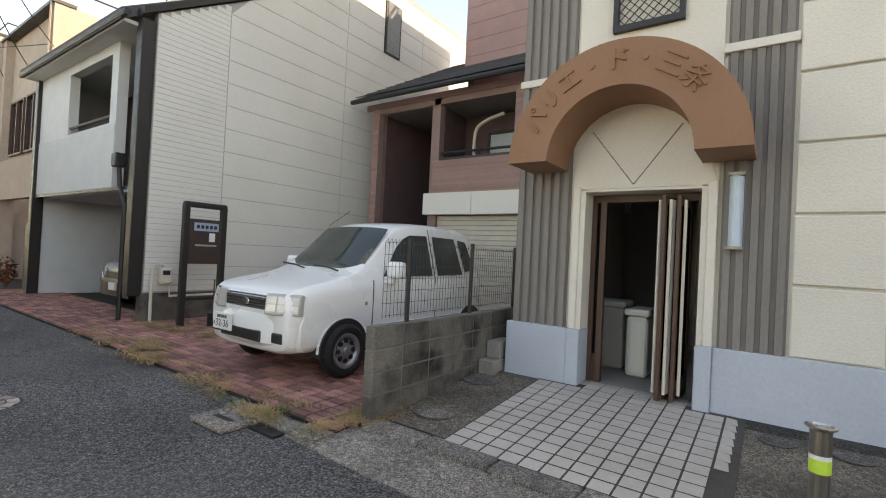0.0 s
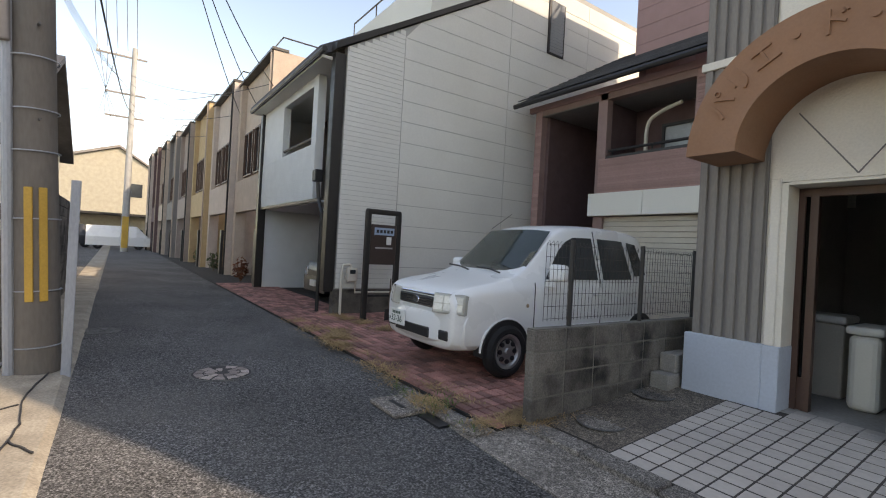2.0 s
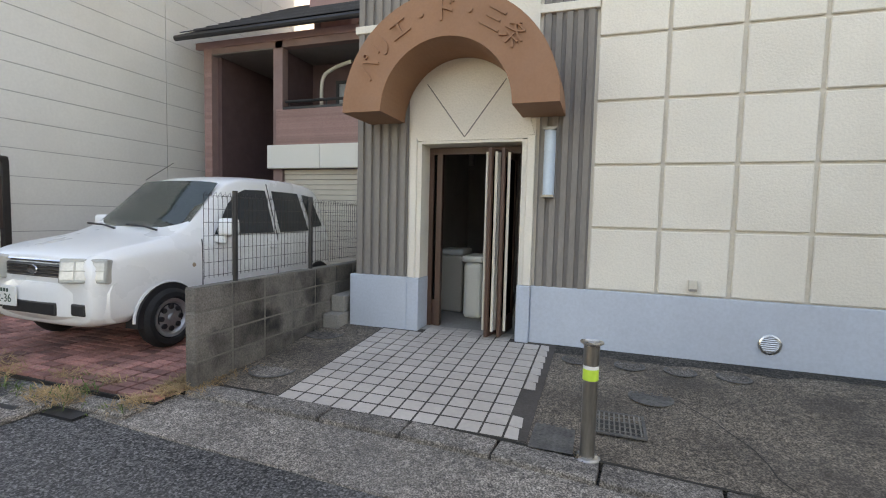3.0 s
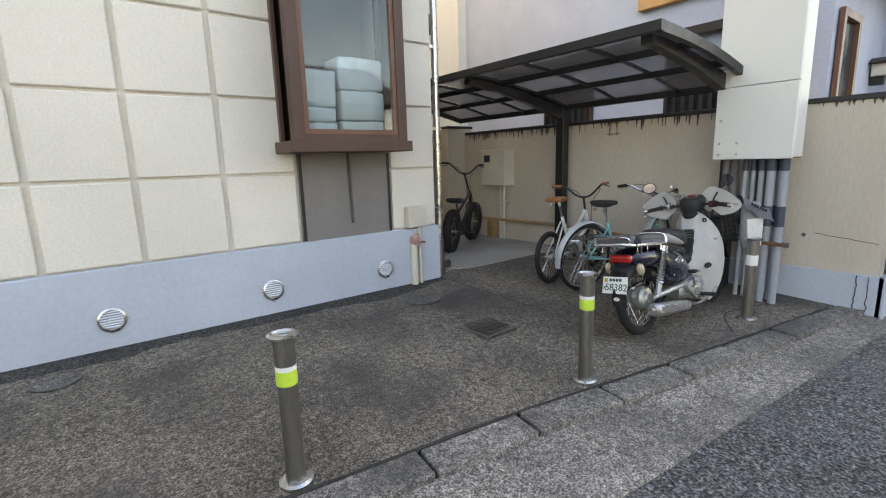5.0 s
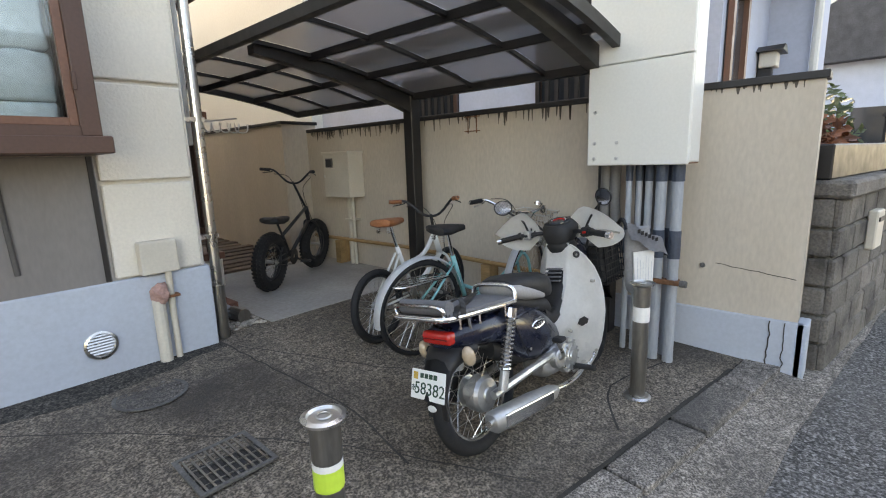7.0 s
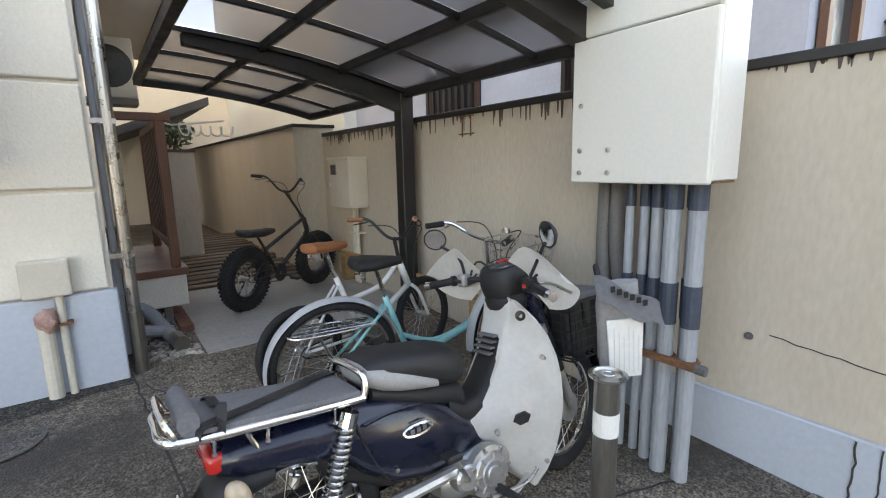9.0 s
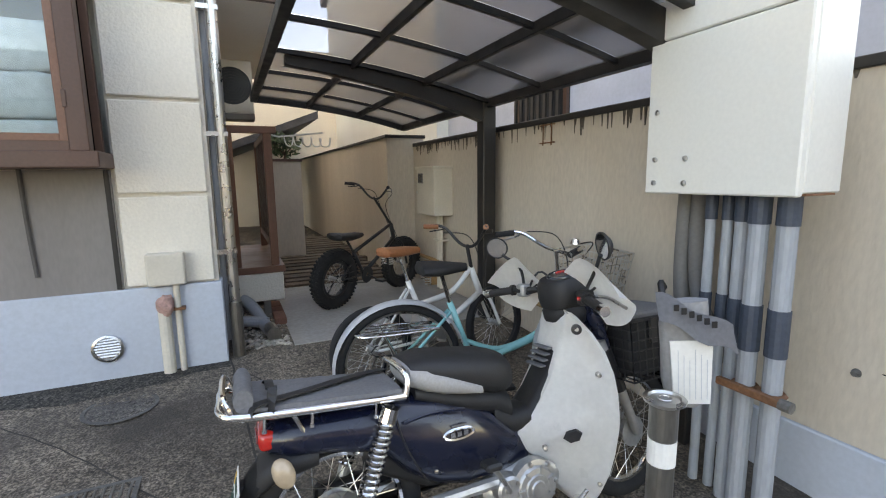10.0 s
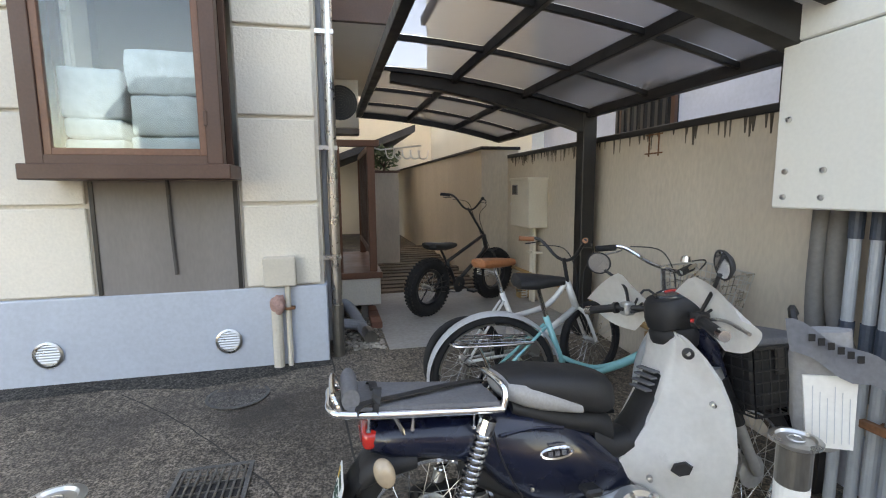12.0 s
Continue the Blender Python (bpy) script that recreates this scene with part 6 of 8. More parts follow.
part("badge", lathe(bmesh.new(), [(0, 0.01), (0.045, 0.008), (0.05, 0)], 20, Matrix.Translation((0, -1.712, 0.725)) @ Matrix.Rotation(radians(90), 4, "X") @ Matrix.Diagonal((1.2, 0.75, 1, 1))), CHROME, gr)
for s in (-1, 1):
    bm = B(-0.18, -0.02, -0.1, 0.18, 0.08, 0.1, 0.016, 2)
    hl = part("headlamp", moved(bm, Matrix.Translation((s * 0.545, -1.672, 0.735)) @ Matrix.Rotation(radians(s * 25), 4, "Z") @ Matrix.Rotation(radians(-10), 4, "X")), LAMPG, car, "clear multi-reflector headlamp")
    HLM = Matrix.Translation((s * 0.545, -1.672, 0.735)) @ Matrix.Rotation(radians(s * 25), 4, "Z") @ Matrix.Rotation(radians(-10), 4, "X")
    for k, (u0, u1) in enumerate(((-0.165, -0.06), (-0.05, 0.06), (0.07, 0.165))):
        part("reflector", moved(B(u0, -0.024, -0.075, u1, -0.016, 0.075, 0.006), HLM), ALLOY, hl)
    part("lamp_bar", moved(B(-0.165, -0.027, -0.006, 0.165, -0.022, 0.004, 0.002), HLM), LAMPG, hl)
    part("fog_recess", B(s * 0.5 - 0.075, -1.708, 0.37, s * 0.5 + 0.075, -1.6, 0.47, 0.015, 2), BLACK, car)
part("bumper", loft([[(x, -1.74 + 0.16 * (abs(x) / 0.7) ** 3 + dy, z) for x in [(-0.7 + 1.4 * k / 14) for k in range(15)]] for z, dy in ((0.3, 0.06), (0.36, 0.0), (0.55, 0.0), (0.62, 0.03), (0.64, 0.09))], closed=False), CARWHITE, car, smooth=True)
part("lower_intake", B(-0.36, -1.745, 0.36, 0.3, -1.66, 0.47, 0.015, 2), BLACK, car)
np_ = part("number_plate", B(-0.17 - 0.3, -1.765, 0.41, 0.16 - 0.3, -1.75, 0.575, 0.003), PLATE, car)
PMC = Matrix.Translation((-0.305, -1.766, 0.47)) @ Matrix.Rotation(radians(90), 4, "X")
words("plate_number", "32-36", 0.1, PMC, INK, np_, "", 0.001)
bm = bmesh.new()
for i in range(5):
    box(bm, -0.09 + i * 0.036, 0.055, -0.001, -0.065 + i * 0.036, 0.085, 0.001)
box(bm, -0.15, -0.02, -0.001, -0.13, 0.01, 0.001)
part("plate_script", moved(bm, PMC), INK, np_)
part("aerial", T([(-0.45, -0.3, 1.57), (-0.5, 0.1, 1.8)], 0.004, 5), BLACK, car)

for k in range(3):
    part("eave_moulding", B(7.6, 2.0 - 0.06 * k, 3.3 + 0.09 * k, 9.6 + 0.06 * k, 2.5, 3.385 + 0.09 * k, 0.01), GREYWALL, nb)
part("jog_wall", B(9.75, 2.1, 0, 11.6, 2.5, 6.5), GREYWALL, nb)
part("upper_white_wall", B(7.4, 8.2, 0, 7.6, 16, 8.0), WHITEWALL, nb)
part("downpipe", T([(9.7, 2.05, 0), (9.7, 2.05, 6.4)], 0.04, 8), WHITEWALL, nb)
wl2 = thing("wall_lantern", "dark metal wall lantern with pale glass", "lamp")
part("body", B(9.2, 2.32, 2.3, 9.42, 2.48, 2.45, 0.01), CREAMBOX, wl2)
part("roof", prism(bmesh.new(), [(9.12, 2.45), (9.5, 2.45), (9.36, 2.52), (9.26, 2.52)], "y", 2.26, 2.5), DARK, wl2)
part("foot", B(9.26, 2.36, 2.2, 9.36, 2.5, 2.3, 0.01), DARK, wl2)
# stone pier and wall along the lane
sp = thing("wall_stone", "weathered stone block garden wall with dark coping", "wall", kind="structure")
part("core", B(6.78, 1.5, 0, 12.0, 1.75, 1.12), BLOCKJ, sp)
for r in range(6):
    for c in range(14):
        x0 = 6.76 + c * 0.39 - (0.19 if r % 2 else 0)
        part("stone", B(max(6.74, x0), 1.475, 0.0 + r * 0.19 + 0.006, x0 + 0.378, 1.52, r * 0.19 + 0.184, 0.014), BLOCK, sp)
for r in range(6):
    part("stone", B(6.735, 1.51, r * 0.19 + 0.006, 6.79, 1.76, r * 0.19 + 0.184, 0.014), BLOCK, sp)
part("coping", B(6.72, 1.42, 1.14, 8.2, 1.8, 1.25, 0.02), BLOCK, sp)
part("dark_beam", B(6.76, 1.55, 1.25, 8.4, 1.72, 1.47, 0.01), DARK, sp)
LANE_TURN = Matrix.Translation((6.74, 1.58, 0)) @ Matrix.Rotation(radians(-9.6), 4, "Z") @ Matrix.Translation((-6.74, -1.475, 0))
sp.matrix_world = LANE_TURN
lb = thing("letter_box", "cream letter slot box set in the stone wall", "letter box")
lb.matrix_world = LANE_TURN
part("body", B(7.5, 1.42, 0.72, 7.72, 1.48, 1.0, 0.01), CREAMBOX, lb)
part("slot", B(7.53, 1.412, 0.92, 7.69, 1.42, 0.95), DARK, lb)
ig = thing("iron_fence", "dark wrought-iron fence above the stone wall", "fence")
ig.matrix_world = LANE_TURN
for i in range(26):
    part("bar", B(8.5 + i * 0.13, 1.6, 1.12, 8.52 + i * 0.13, 1.62, 1.75), BLACK, ig)
for z in (1.2, 1.68):
    part("rail", B(8.45, 1.6, z, 12.0, 1.63, z + 0.03), BLACK, ig)


def shrub(name, label, at, rad, material, n=500, seed=1):
    rnd = random.Random(seed)
    sh = thing(name, label, "shrub", at=at)
    part("stem", T([(0, 0, 0), (0.03, 0.02, rad[2] * 0.9)], [0.025, 0.008], 6), DECK, sh)
    for k in range(4):
        a = k * 1.7
        part("branch", T([(0, 0, rad[2] * 0.3), (rad[0] * 0.6 * math.cos(a), rad[1] * 0.6 * math.sin(a), rad[2] * 1.2)], [0.012, 0.004], 5), DECK, sh)
    bm = bmesh.new()
    for i in range(n):
        d = Vector((rnd.gauss(0, 1), rnd.gauss(0, 1), rnd.gauss(0, 1))).normalized() * (rnd.random() ** 0.4)
        if noise.noise(d * 2.5 + Vector((seed, 0, 0))) < -0.15:
            continue
        c = Vector((d.x * rad[0], d.y * rad[1], rad[2] * 1.1 + d.z * rad[2]))
        u = Vector((rnd.gauss(0, 1), rnd.gauss(0, 1), rnd.gauss(0, 0.6))).normalized()
        w = u.orthogonal().normalized()
        s = rnd.uniform(0.025, 0.055) * (1 + max(rad))
        vs = [bm.verts.new(c + p) for p in (u * s, w * s * 0.45 + Vector((0, 0, s * 0.1)), -u * s, -w * s * 0.45 + Vector((0, 0, s * 0.1)))]
        bm.faces.new(vs)
    tagged(part("leaves", bm, material, sh), kind="stuff")
    return sh


shrub("shrub", "russet garden shrub behind the stone wall", (10.6, 2.0, 0.6), (0.9, 0.4, 0.6), LEAFR, 1500, 3)
shrub("shrub", "dark green clipped garden shrub", (12.6, 2.4, 0.6), (1.1, 0.8, 0.9), LEAF, 1800, 5)
# far houses down the lane to the other side
fh = thing("house", "distant grey-tiled house at the end of the lane", "house", "distant houses")
part("wall", B(26, -3, 0, 34, 6, 4.5), GREYWALL, fh)
part("roof", prism(bmesh.new(), [(-3.8, 4.4), (1.5, 7.2), (6.8, 4.4)], "x", 25.4, 34.6), SLATE, fh)
for i in range(3):
    part("window", B(25.97, -1.8 + i * 2.6, 1.5, 26.02, -0.4 + i * 2.6, 2.8), DWIN, fh)
fb = thing("apartment_block", "distant pale apartment block with balcony bands", "building")
part("wall", B(60, -12, 0, 70, 14, 16), BEIGE, fb)
for k in range(5):
    part("balcony", B(59.2, -11, 2.2 + k * 2.9, 60, 13, 3.3 + k * 2.9), WHITEWALL, fb)

# ---------------------------------------------------------------- side passage behind the carport
bm = B(4.75, 4.95, 0.1, 6.56, 6.95, 0.206)
setting("floor_pad", bm, PAD, "pale smooth concrete pad under the carport", "pavement")
gbed = thing("gravel_bed", "small gravel bed beside the downpipe", "gravel", kind="structure")
rnd = random.Random(8)
bm = bmesh.new()
for i in range(420):
    x, y = rnd.uniform(4.33, 4.72), rnd.uniform(5.0, 6.3)
    s = rnd.uniform(0.012, 0.024)
    c = bmesh.ops.create_icosphere(bm, subdivisions=1, radius=s)
    bmesh.ops.transform(bm, matrix=Matrix.Translation((x, y, 0.2 + s * 0.3)) @ Matrix.Diagonal((rnd.uniform(0.8, 1.3), 1, 0.6, 1)), verts=c["verts"])
tagged(part("pebbles", bm, GRAVEL, gbed), kind="stuff")
dr = thing("drain_pipe", "grey taped drain pipe lying on bricks", "pipe")
part("pipe", T(smooth_path([(4.42, 5.85, 0.4), (4.5, 5.75, 0.33), (4.56, 5.45, 0.27), (4.6, 5.25, 0.25)], 4), 0.05, 12), GALV, dr, smooth=True)
part("taped_end", T([(4.6, 5.3, 0.255), (4.62, 5.14, 0.25)], 0.056, 12), STEELD, dr)
part("cross_pipe", T([(4.34, 5.5, 0.3), (4.6, 5.42, 0.27)], 0.045, 12), GALV, dr)
for i in range(3):
    bk_ = thing("clay_brick", "reddish clay brick lying beside the drain pipe", "brick", "loose bricks")
    part("body", B(4.66, 5.55 + i * 0.22, 0.2, 4.76, 5.75 + i * 0.22, 0.26, 0.006), CLAY, bk_)
vr = thing("veranda", "brown timber veranda frame with white fascia box", "veranda")
part("fascia_box", B(4.36, 5.82, 0.36, 4.78, 6.02, 0.62, 0.006), CREAM, vr)
part("deck", B(4.3, 5.8, 0.62, 4.8, 7.4, 0.68, 0.006), BROWN2, vr)
for x, y in ((4.72, 5.88), (4.72, 7.3), (4.4, 5.88)):
    part("post", B(x - 0.035, y - 0.035, 0.68, x + 0.035, y + 0.035, 1.86, 0.004), BROWN2, vr)
for z in (0.84, 1.82):
    part("rail", B(4.69, 5.9, z, 4.745, 7.3, z + 0.06, 0.004), BROWN2, vr)
part("beam", B(4.3, 5.84, 1.86, 4.8, 5.92, 1.92, 0.004), BROWN2, vr)
for i in range(10):
    part("baluster", B(4.7, 6.0 + i * 0.13, 0.9, 4.73, 6.05 + i * 0.13, 1.82), BROWN, vr)
for x in (4.36, 4.6):
    part("leg", B(x, 5.9, 0.19, x + 0.06, 5.96, 0.36), GREYP, vr)
ac = thing("air_conditioner", "cream outdoor air-conditioner unit on a wall bracket", "air conditioner")
part("casing", B(4.3, 7.3, 2.2, 4.72, 7.6, 2.78, 0.012), CREAMBOX, ac)
for k in range(6):
    part("grille_ring", T([(4.5 + (0.03 + 0.03 * k) * math.cos(a), 7.29, 2.5 + (0.03 + 0.03 * k) * math.sin(a)) for a in (2 * math.pi * j / 20 for j in range(20))], 0.005, 4, True), DARK, ac)
part("fan_opening", lathe(bmesh.new(), [(0, 0.003), (0.2, 0.003), (0.205, 0)], 24, Matrix.Translation((4.5, 7.3, 2.5)) @ Matrix.Rotation(radians(90), 4, "X")), BLACK, ac)
part("bracket", B(4.27, 7.3, 2.14, 4.72, 7.6, 2.2), GREYP, ac)
bal = thing("balcony", "cream balcony slab with brown edge above the passage", "balcony", kind="structure")
part("slab", B(4.27, 5.9, 3.0, 4.95, 9.5, 3.14), CREAM, bal)
part("edge", B(4.95, 5.85, 2.96, 5.0, 9.5, 3.2), BROWN, bal)
part("edge_front", B(4.27, 5.85, 2.96, 4.95, 5.9, 3.2), BROWN, bal)
part("parapet", B(4.9, 5.85, 3.2, 5.0, 9.5, 4.2), CREAM, bal)
pt = thing("partition", "beige upright partition panel in the side passage", "partition", kind="structure")
part("panel", B(5.0, 8.9, 0.25, 5.42, 9.0, 1.72), WALLB, pt)
part("cap", B(4.98, 8.88, 1.72, 5.44, 9.02, 1.76), BROWN, pt)
dk = thing("floor_deck", "old dark wooden boards on the passage floor", "deck", kind="structure")
for i in range(24):
    y = 7.0 + i * 0.15
    part("board", B(4.9 + 0.04 * math.sin(i * 2.3), y, 0.19, 6.2 + 0.03 * math.sin(i * 1.7), y + 0.135, 0.225 + 0.012 * (i % 3) + i * 0.004, 0.004), DECK, dk)
hk = thing("hanger_rack", "white plastic clothes hanger rack with pegs", "hanger")
bm = bmesh.new()
tube(bm, [(4.85, 6.2, 1.86), (5.3, 6.35, 1.92)], 0.008, 6)
for i in range(5):
    x = 4.9 + i * 0.09
    tube(bm, smooth_path([(x, 6.2 + i * 0.03, 1.87), (x + 0.02, 6.2 + i * 0.03, 1.79), (x + 0.07, 6.22, 1.78), (x + 0.09, 6.22, 1.86)], 4), 0.007, 5)
tube(bm, [(4.72, 6.15, 1.89), (4.85, 6.2, 1.86)], 0.008, 6)
part("rack", bm, WHITET, hk, smooth=True)
shrub("shrub", "green potted plant above the passage wall", (5.2, 8.95, 1.76), (0.28, 0.28, 0.2), LEAF, 350, 9)
bb_ = thing("building", "cream building closing the far end of the passage", "building", kind="structure")
part("wall", B(2.0, 15.5, 0, 9.0, 15.9, 5.0), CREAM, bb_)
part("slanted_roof", prism(bmesh.new(), [(4.4, 2.0), (6.2, 2.7), (6.2, 2.85), (4.4, 2.15)], "y", 11.6, 15.5), SLATE, bb_)
br = thing("bamboo_pole", "long yellow wooden pole leaning along the wall", "pole")
part("shaft", T([(6.5, 6.95, 0.5), (6.48, 5.2, 0.52), (6.45, 3.3, 0.47)], 0.022, 8), WOOD, br)
part("rest", B(6.42, 4.0, 0.14, 6.56, 4.1, 0.47), WOOD, br)
part("rest", B(6.42, 6.3, 0.19, 6.56, 6.4, 0.49), WOOD, br)
# wall details: bracket ghost, drip stains, cracks, plug
hkw = thing("wall_bracket", "rusty double hook bracket on the stained wall", "bracket")
for y in (4.24, 4.34):
    part("arm", T([(WX - 0.01, y, 1.86), (WX - 0.012, y, 1.68)], 0.005, 5), RUST, hkw)
for z in (1.70, 1.83):
    part("cross", T([(WX - 0.012, 4.2, z), (WX - 0.012, 4.38, z)], 0.005, 5), RUST, hkw)
rnd = random.Random(4)
bm = bmesh.new()
for i in range(130):
    y = rnd.uniform(1.8, 7.0)
    l = rnd.uniform(0.015, 0.09) * (1.3 if y > 2.9 else 0.5)
    w = rnd.uniform(0.004, 0.014)
    prism(bm, [(y - w, 1.845), (y + w, 1.845), (y + w * 0.3, 1.84 - l), (y - w * 0.3, 1.84 - l)], "x", WX - 0.003, WX + 0.001)
drips = part("drip_stain", bm, mat("soot_drip", (0.1, 0.085, 0.07), 0.95, var=0.3, bump=0.0), bpy.data.objects["wall_boundary"])
tagged(drips, kind="stuff")
bm = bmesh.new()
tube(bm, [(WX - 0.001, 2.2 - i * 0.05, 0.695 - i * 0.006 + 0.008 * noise.noise((i * 0.7, 0, 0))) for i in range(10)], 0.003, 4)
tube(bm, [(WX - 0.032, 1.86 + 0.02 * noise.noise((i * 0.5, 3, 0)), 0.36 - i * 0.03) for i in range(12)], 0.005, 4)
tube(bm, [(WX - 0.032, 1.78 + 0.02 * noise.noise((i * 0.6, 7, 0)), 0.36 - i * 0.03) for i in range(12)], 0.004, 4)
part("crack", bm, mat("crack_dark", (0.05, 0.045, 0.04), 0.95, var=0.2, bump=0.0), bpy.data.objects["wall_boundary"])
part("plug", lathe(bmesh.new(), [(0, 0.02), (0.012, 0.02), (0.018, 0)], 12, Matrix.Translation((WX, 2.28, 0.67)) @ Matrix.Rotation(radians(-90), 4, "Y")), IRON, bpy.data.objects["wall_boundary"])


# ---------------------------------------------------------------- covers and grates in the forecourt
def grate(x0, y0, x1, y1, bars_along, label, rot=0.0):
    cx, cy = (x0 + x1) / 2, (y0 + y1) / 2
    g = thing("drain_grate", label, "grate", "forecourt grates", (cx, cy, court_z(cx, cy)), rot)
    w, d = (x1 - x0) / 2, (y1 - y0) / 2
    part("pit", B(-w, -d, 0.001, w, d, 0.003), BLACK, g)
    bm = bmesh.new()
    for a in ((-w, -d, w, -d + 0.02), (-w, d - 0.02, w, d), (-w, -d + 0.02, -w + 0.02, d - 0.02), (w - 0.02, -d + 0.02, w, d - 0.02)):
        box(bm, a[0], a[1], 0.002, a[2], a[3], 0.014)
    part("frame", bm, IRON, g)
    n = 10
    for i in range(1, n):
        u = -1 + 2 * i / n
        part("bar", B(u * w - 0.005, -d + 0.02, 0.003, u * w + 0.005, d - 0.02, 0.012), STEELD, g)
    for i in range(1, 5):
        v = -1 + 2 * i / 5
        part("cross_bar", B(-w + 0.02, v * d - 0.004, 0.003, w - 0.02, v * d + 0.004, 0.009), STEELD, g)


grate(3.58, 3.36, 3.92, 3.7, True, "galvanised steel drain grate in the concrete forecourt")
grate(-0.02, 3.2, 0.3, 3.56, True, "steel drain grate beside the entrance tiles")


def cover(x, y, r, label, mat_=None, z=None, group="access covers", spokes=8, stones=None):
    zz = court_z(x, y) if z is None else z
    c = thing("access_cover", label, "manhole cover", group, (x, y, zz))
    m_ = mat_ or IRON
    part("ring", lathe(bmesh.new(), [(r, 0), (r, 0.006), (r - 0.02, 0.006), (r - 0.022, 0.002)], 32), IRON, c)
    part("plate", lathe(bmesh.new(), [(0, 0.004), (r - 0.024, 0.004), (r - 0.024, 0)], 32), m_, c)
    bm = bmesh.new()
    for k in range(spokes):
        a = 2 * math.pi * k / spokes
        for q in (0.35, 0.62, 0.85):
            b3 = Matrix.Rotation(a + q, 4, "Z") @ Matrix.Translation((r * q * 0.9, 0, 0.0055))
            vv = bmesh.ops.create_cube(bm, size=1)["verts"]
            bmesh.ops.transform(bm, matrix=b3 @ Matrix.Diagonal((r * 0.16, r * 0.12, 0.005, 1)), verts=vv)
    part("relief", bm, m_, c)
    if stones:
        for k in range(11):
            a = 2 * math.pi * k / 11
            for r0, r1 in ((0.24, 0.55), (0.6, 0.86)):
                g = 0.05 / r1
                pts = [(r * q * math.cos(a + e), r * q * math.sin(a + e)) for q, e in ((r0, 0.06), (r1, g), (r1, 0.57 - g), (r0, 0.5))]
                if (k * 3 + int(r0 * 10)) % 7:
                    part("inlay", prism(bmesh.new(), pts, "z", 0.004, 0.011), stones, c)
    return c


cover(-2.66, 3.42, 0.2, "round weathered concrete access cover in the forecourt", KERB)
cover(-2.78, 4.4, 0.2, "round dark iron access cover near the step", KERB)
for x in (-0.2, 0.25, 0.65, 1.05):
    cover(x, 4.5, 0.13, "small round iron valve cover near the facade", KERB)
cover(0.37, 3.88, 0.16, "round dark iron access cover in the forecourt")
cover(3.72, 4.42, 0.19, "round iron access cover near the building", KERB)
dpz = thing("checker_plate", "dark checkered iron cover beside the tiles", "cover", at=(-0.26, 3.12, court_z(-0.26, 3.12)))
part("plate", B(-0.13, -0.22, 0, 0.13, 0.22, 0.008, 0.003), IRON, dpz)
bm = bmesh.new()
for i in range(7):
    for j in range(11):
        vv = bmesh.ops.create_cube(bm, size=1)["verts"]
        bmesh.ops.transform(bm, matrix=Matrix.Translation((-0.11 + i * 0.036, -0.2 + j * 0.04, 0.009)) @ Matrix.Rotation(radians(45 if (i + j) % 2 else -45), 4, "Z") @ Matrix.Diagonal((0.026, 0.007, 0.004, 1)), verts=vv)
tagged(part("tread_bars", bm, IRON, dpz), kind="stuff")
# slab joints and cracks in the forecourt
bm = bmesh.new()
def crack_line(bm, pts, w):
    ps = smooth_path([(x, y, 0) for x, y in pts], 8)
    row0 = None
    for i, p in enumerate(ps):
        j = 0.012 * noise.noise((p.x * 9, p.y * 9, 0))
        z = court_z(p.x, p.y) + 0.0025
        d = (ps[min(i + 1, len(ps) - 1)] - ps[max(0, i - 1)]).normalized()
        n2 = Vector((-d.y, d.x, 0)) * w
        a, b2 = bm.verts.new((p.x + j + n2.x, p.y + j + n2.y, z)), bm.verts.new((p.x + j - n2.x, p.y + j - n2.y, z))
        if row0:
            bm.faces.new((row0[0], a, b2, row0[1]))
        row0 = (a, b2)
crack_line(bm, [(0.55, 3.9), (0.75, 3.6), (0.9, 3.3), (0.95, 3.0), (1.1, 2.85)], 0.005)
crack_line(bm, [(4.3, 4.9), (4.35, 4.2), (4.4, 3.5), (4.3, 2.9)], 0.006)
crack_line(bm, [(4.35, 4.7), (4.6, 4.2), (4.9, 3.6), (5.3, 3.2)], 0.005)
crack_line(bm, [(3.0, 4.6), (3.6, 4.0), (4.2, 3.2), (4.6, 2.4)], 0.004)
crack_line(bm, [(5.2, 2.3), (5.6, 2.5), (6.2, 2.35)], 0.006)
part("joint_crack", bm, mat("crack_soil", (0.045, 0.04, 0.035), 0.95, var=0.3, bump=0.0), bpy.data.objects["pavement"])

# dark damp dirt along the foot of the facade, and moss along the kerb
bm = bmesh.new()
row0 = None
for i in range(101):
    x = -0.6 + i * 0.049
    w = 0.2 + 0.14 * noise.noise((x * 1.3, 0, 5)) + 0.05 * noise.noise((x * 6, 0, 2))
    a, b2 = bm.verts.new((x, FY - 0.02, court_z(x, FY) + 0.003)), bm.verts.new((x, FY - 0.02 - w, court_z(x, FY - 0.02 - w) + 0.003))
    if row0:
        bm.faces.new((row0[0], a, b2, row0[1]))
    row0 = (a, b2)
part("dirt_strip", bm, mat("damp_dirt", (0.05, 0.045, 0.038), 0.95, var=0.5, scale=3, fine=85, bump=0.8, speck=True), bpy.data.objects["pavement"])
bm = bmesh.new()
row0 = None
for i in range(160):
    x = -2.9 + i * 0.058
    k = kerb_y(x)
    w = 0.012 + 0.012 * noise.noise((x * 5, 0, 5))
    a, b2 = bm.verts.new((x, k + 0.004 + w, 0.0695)), bm.verts.new((x, k - 0.008, 0.0695))
    if row0:
        bm.faces.new((row0[0], a, b2, row0[1]))
    row0 = (a, b2)
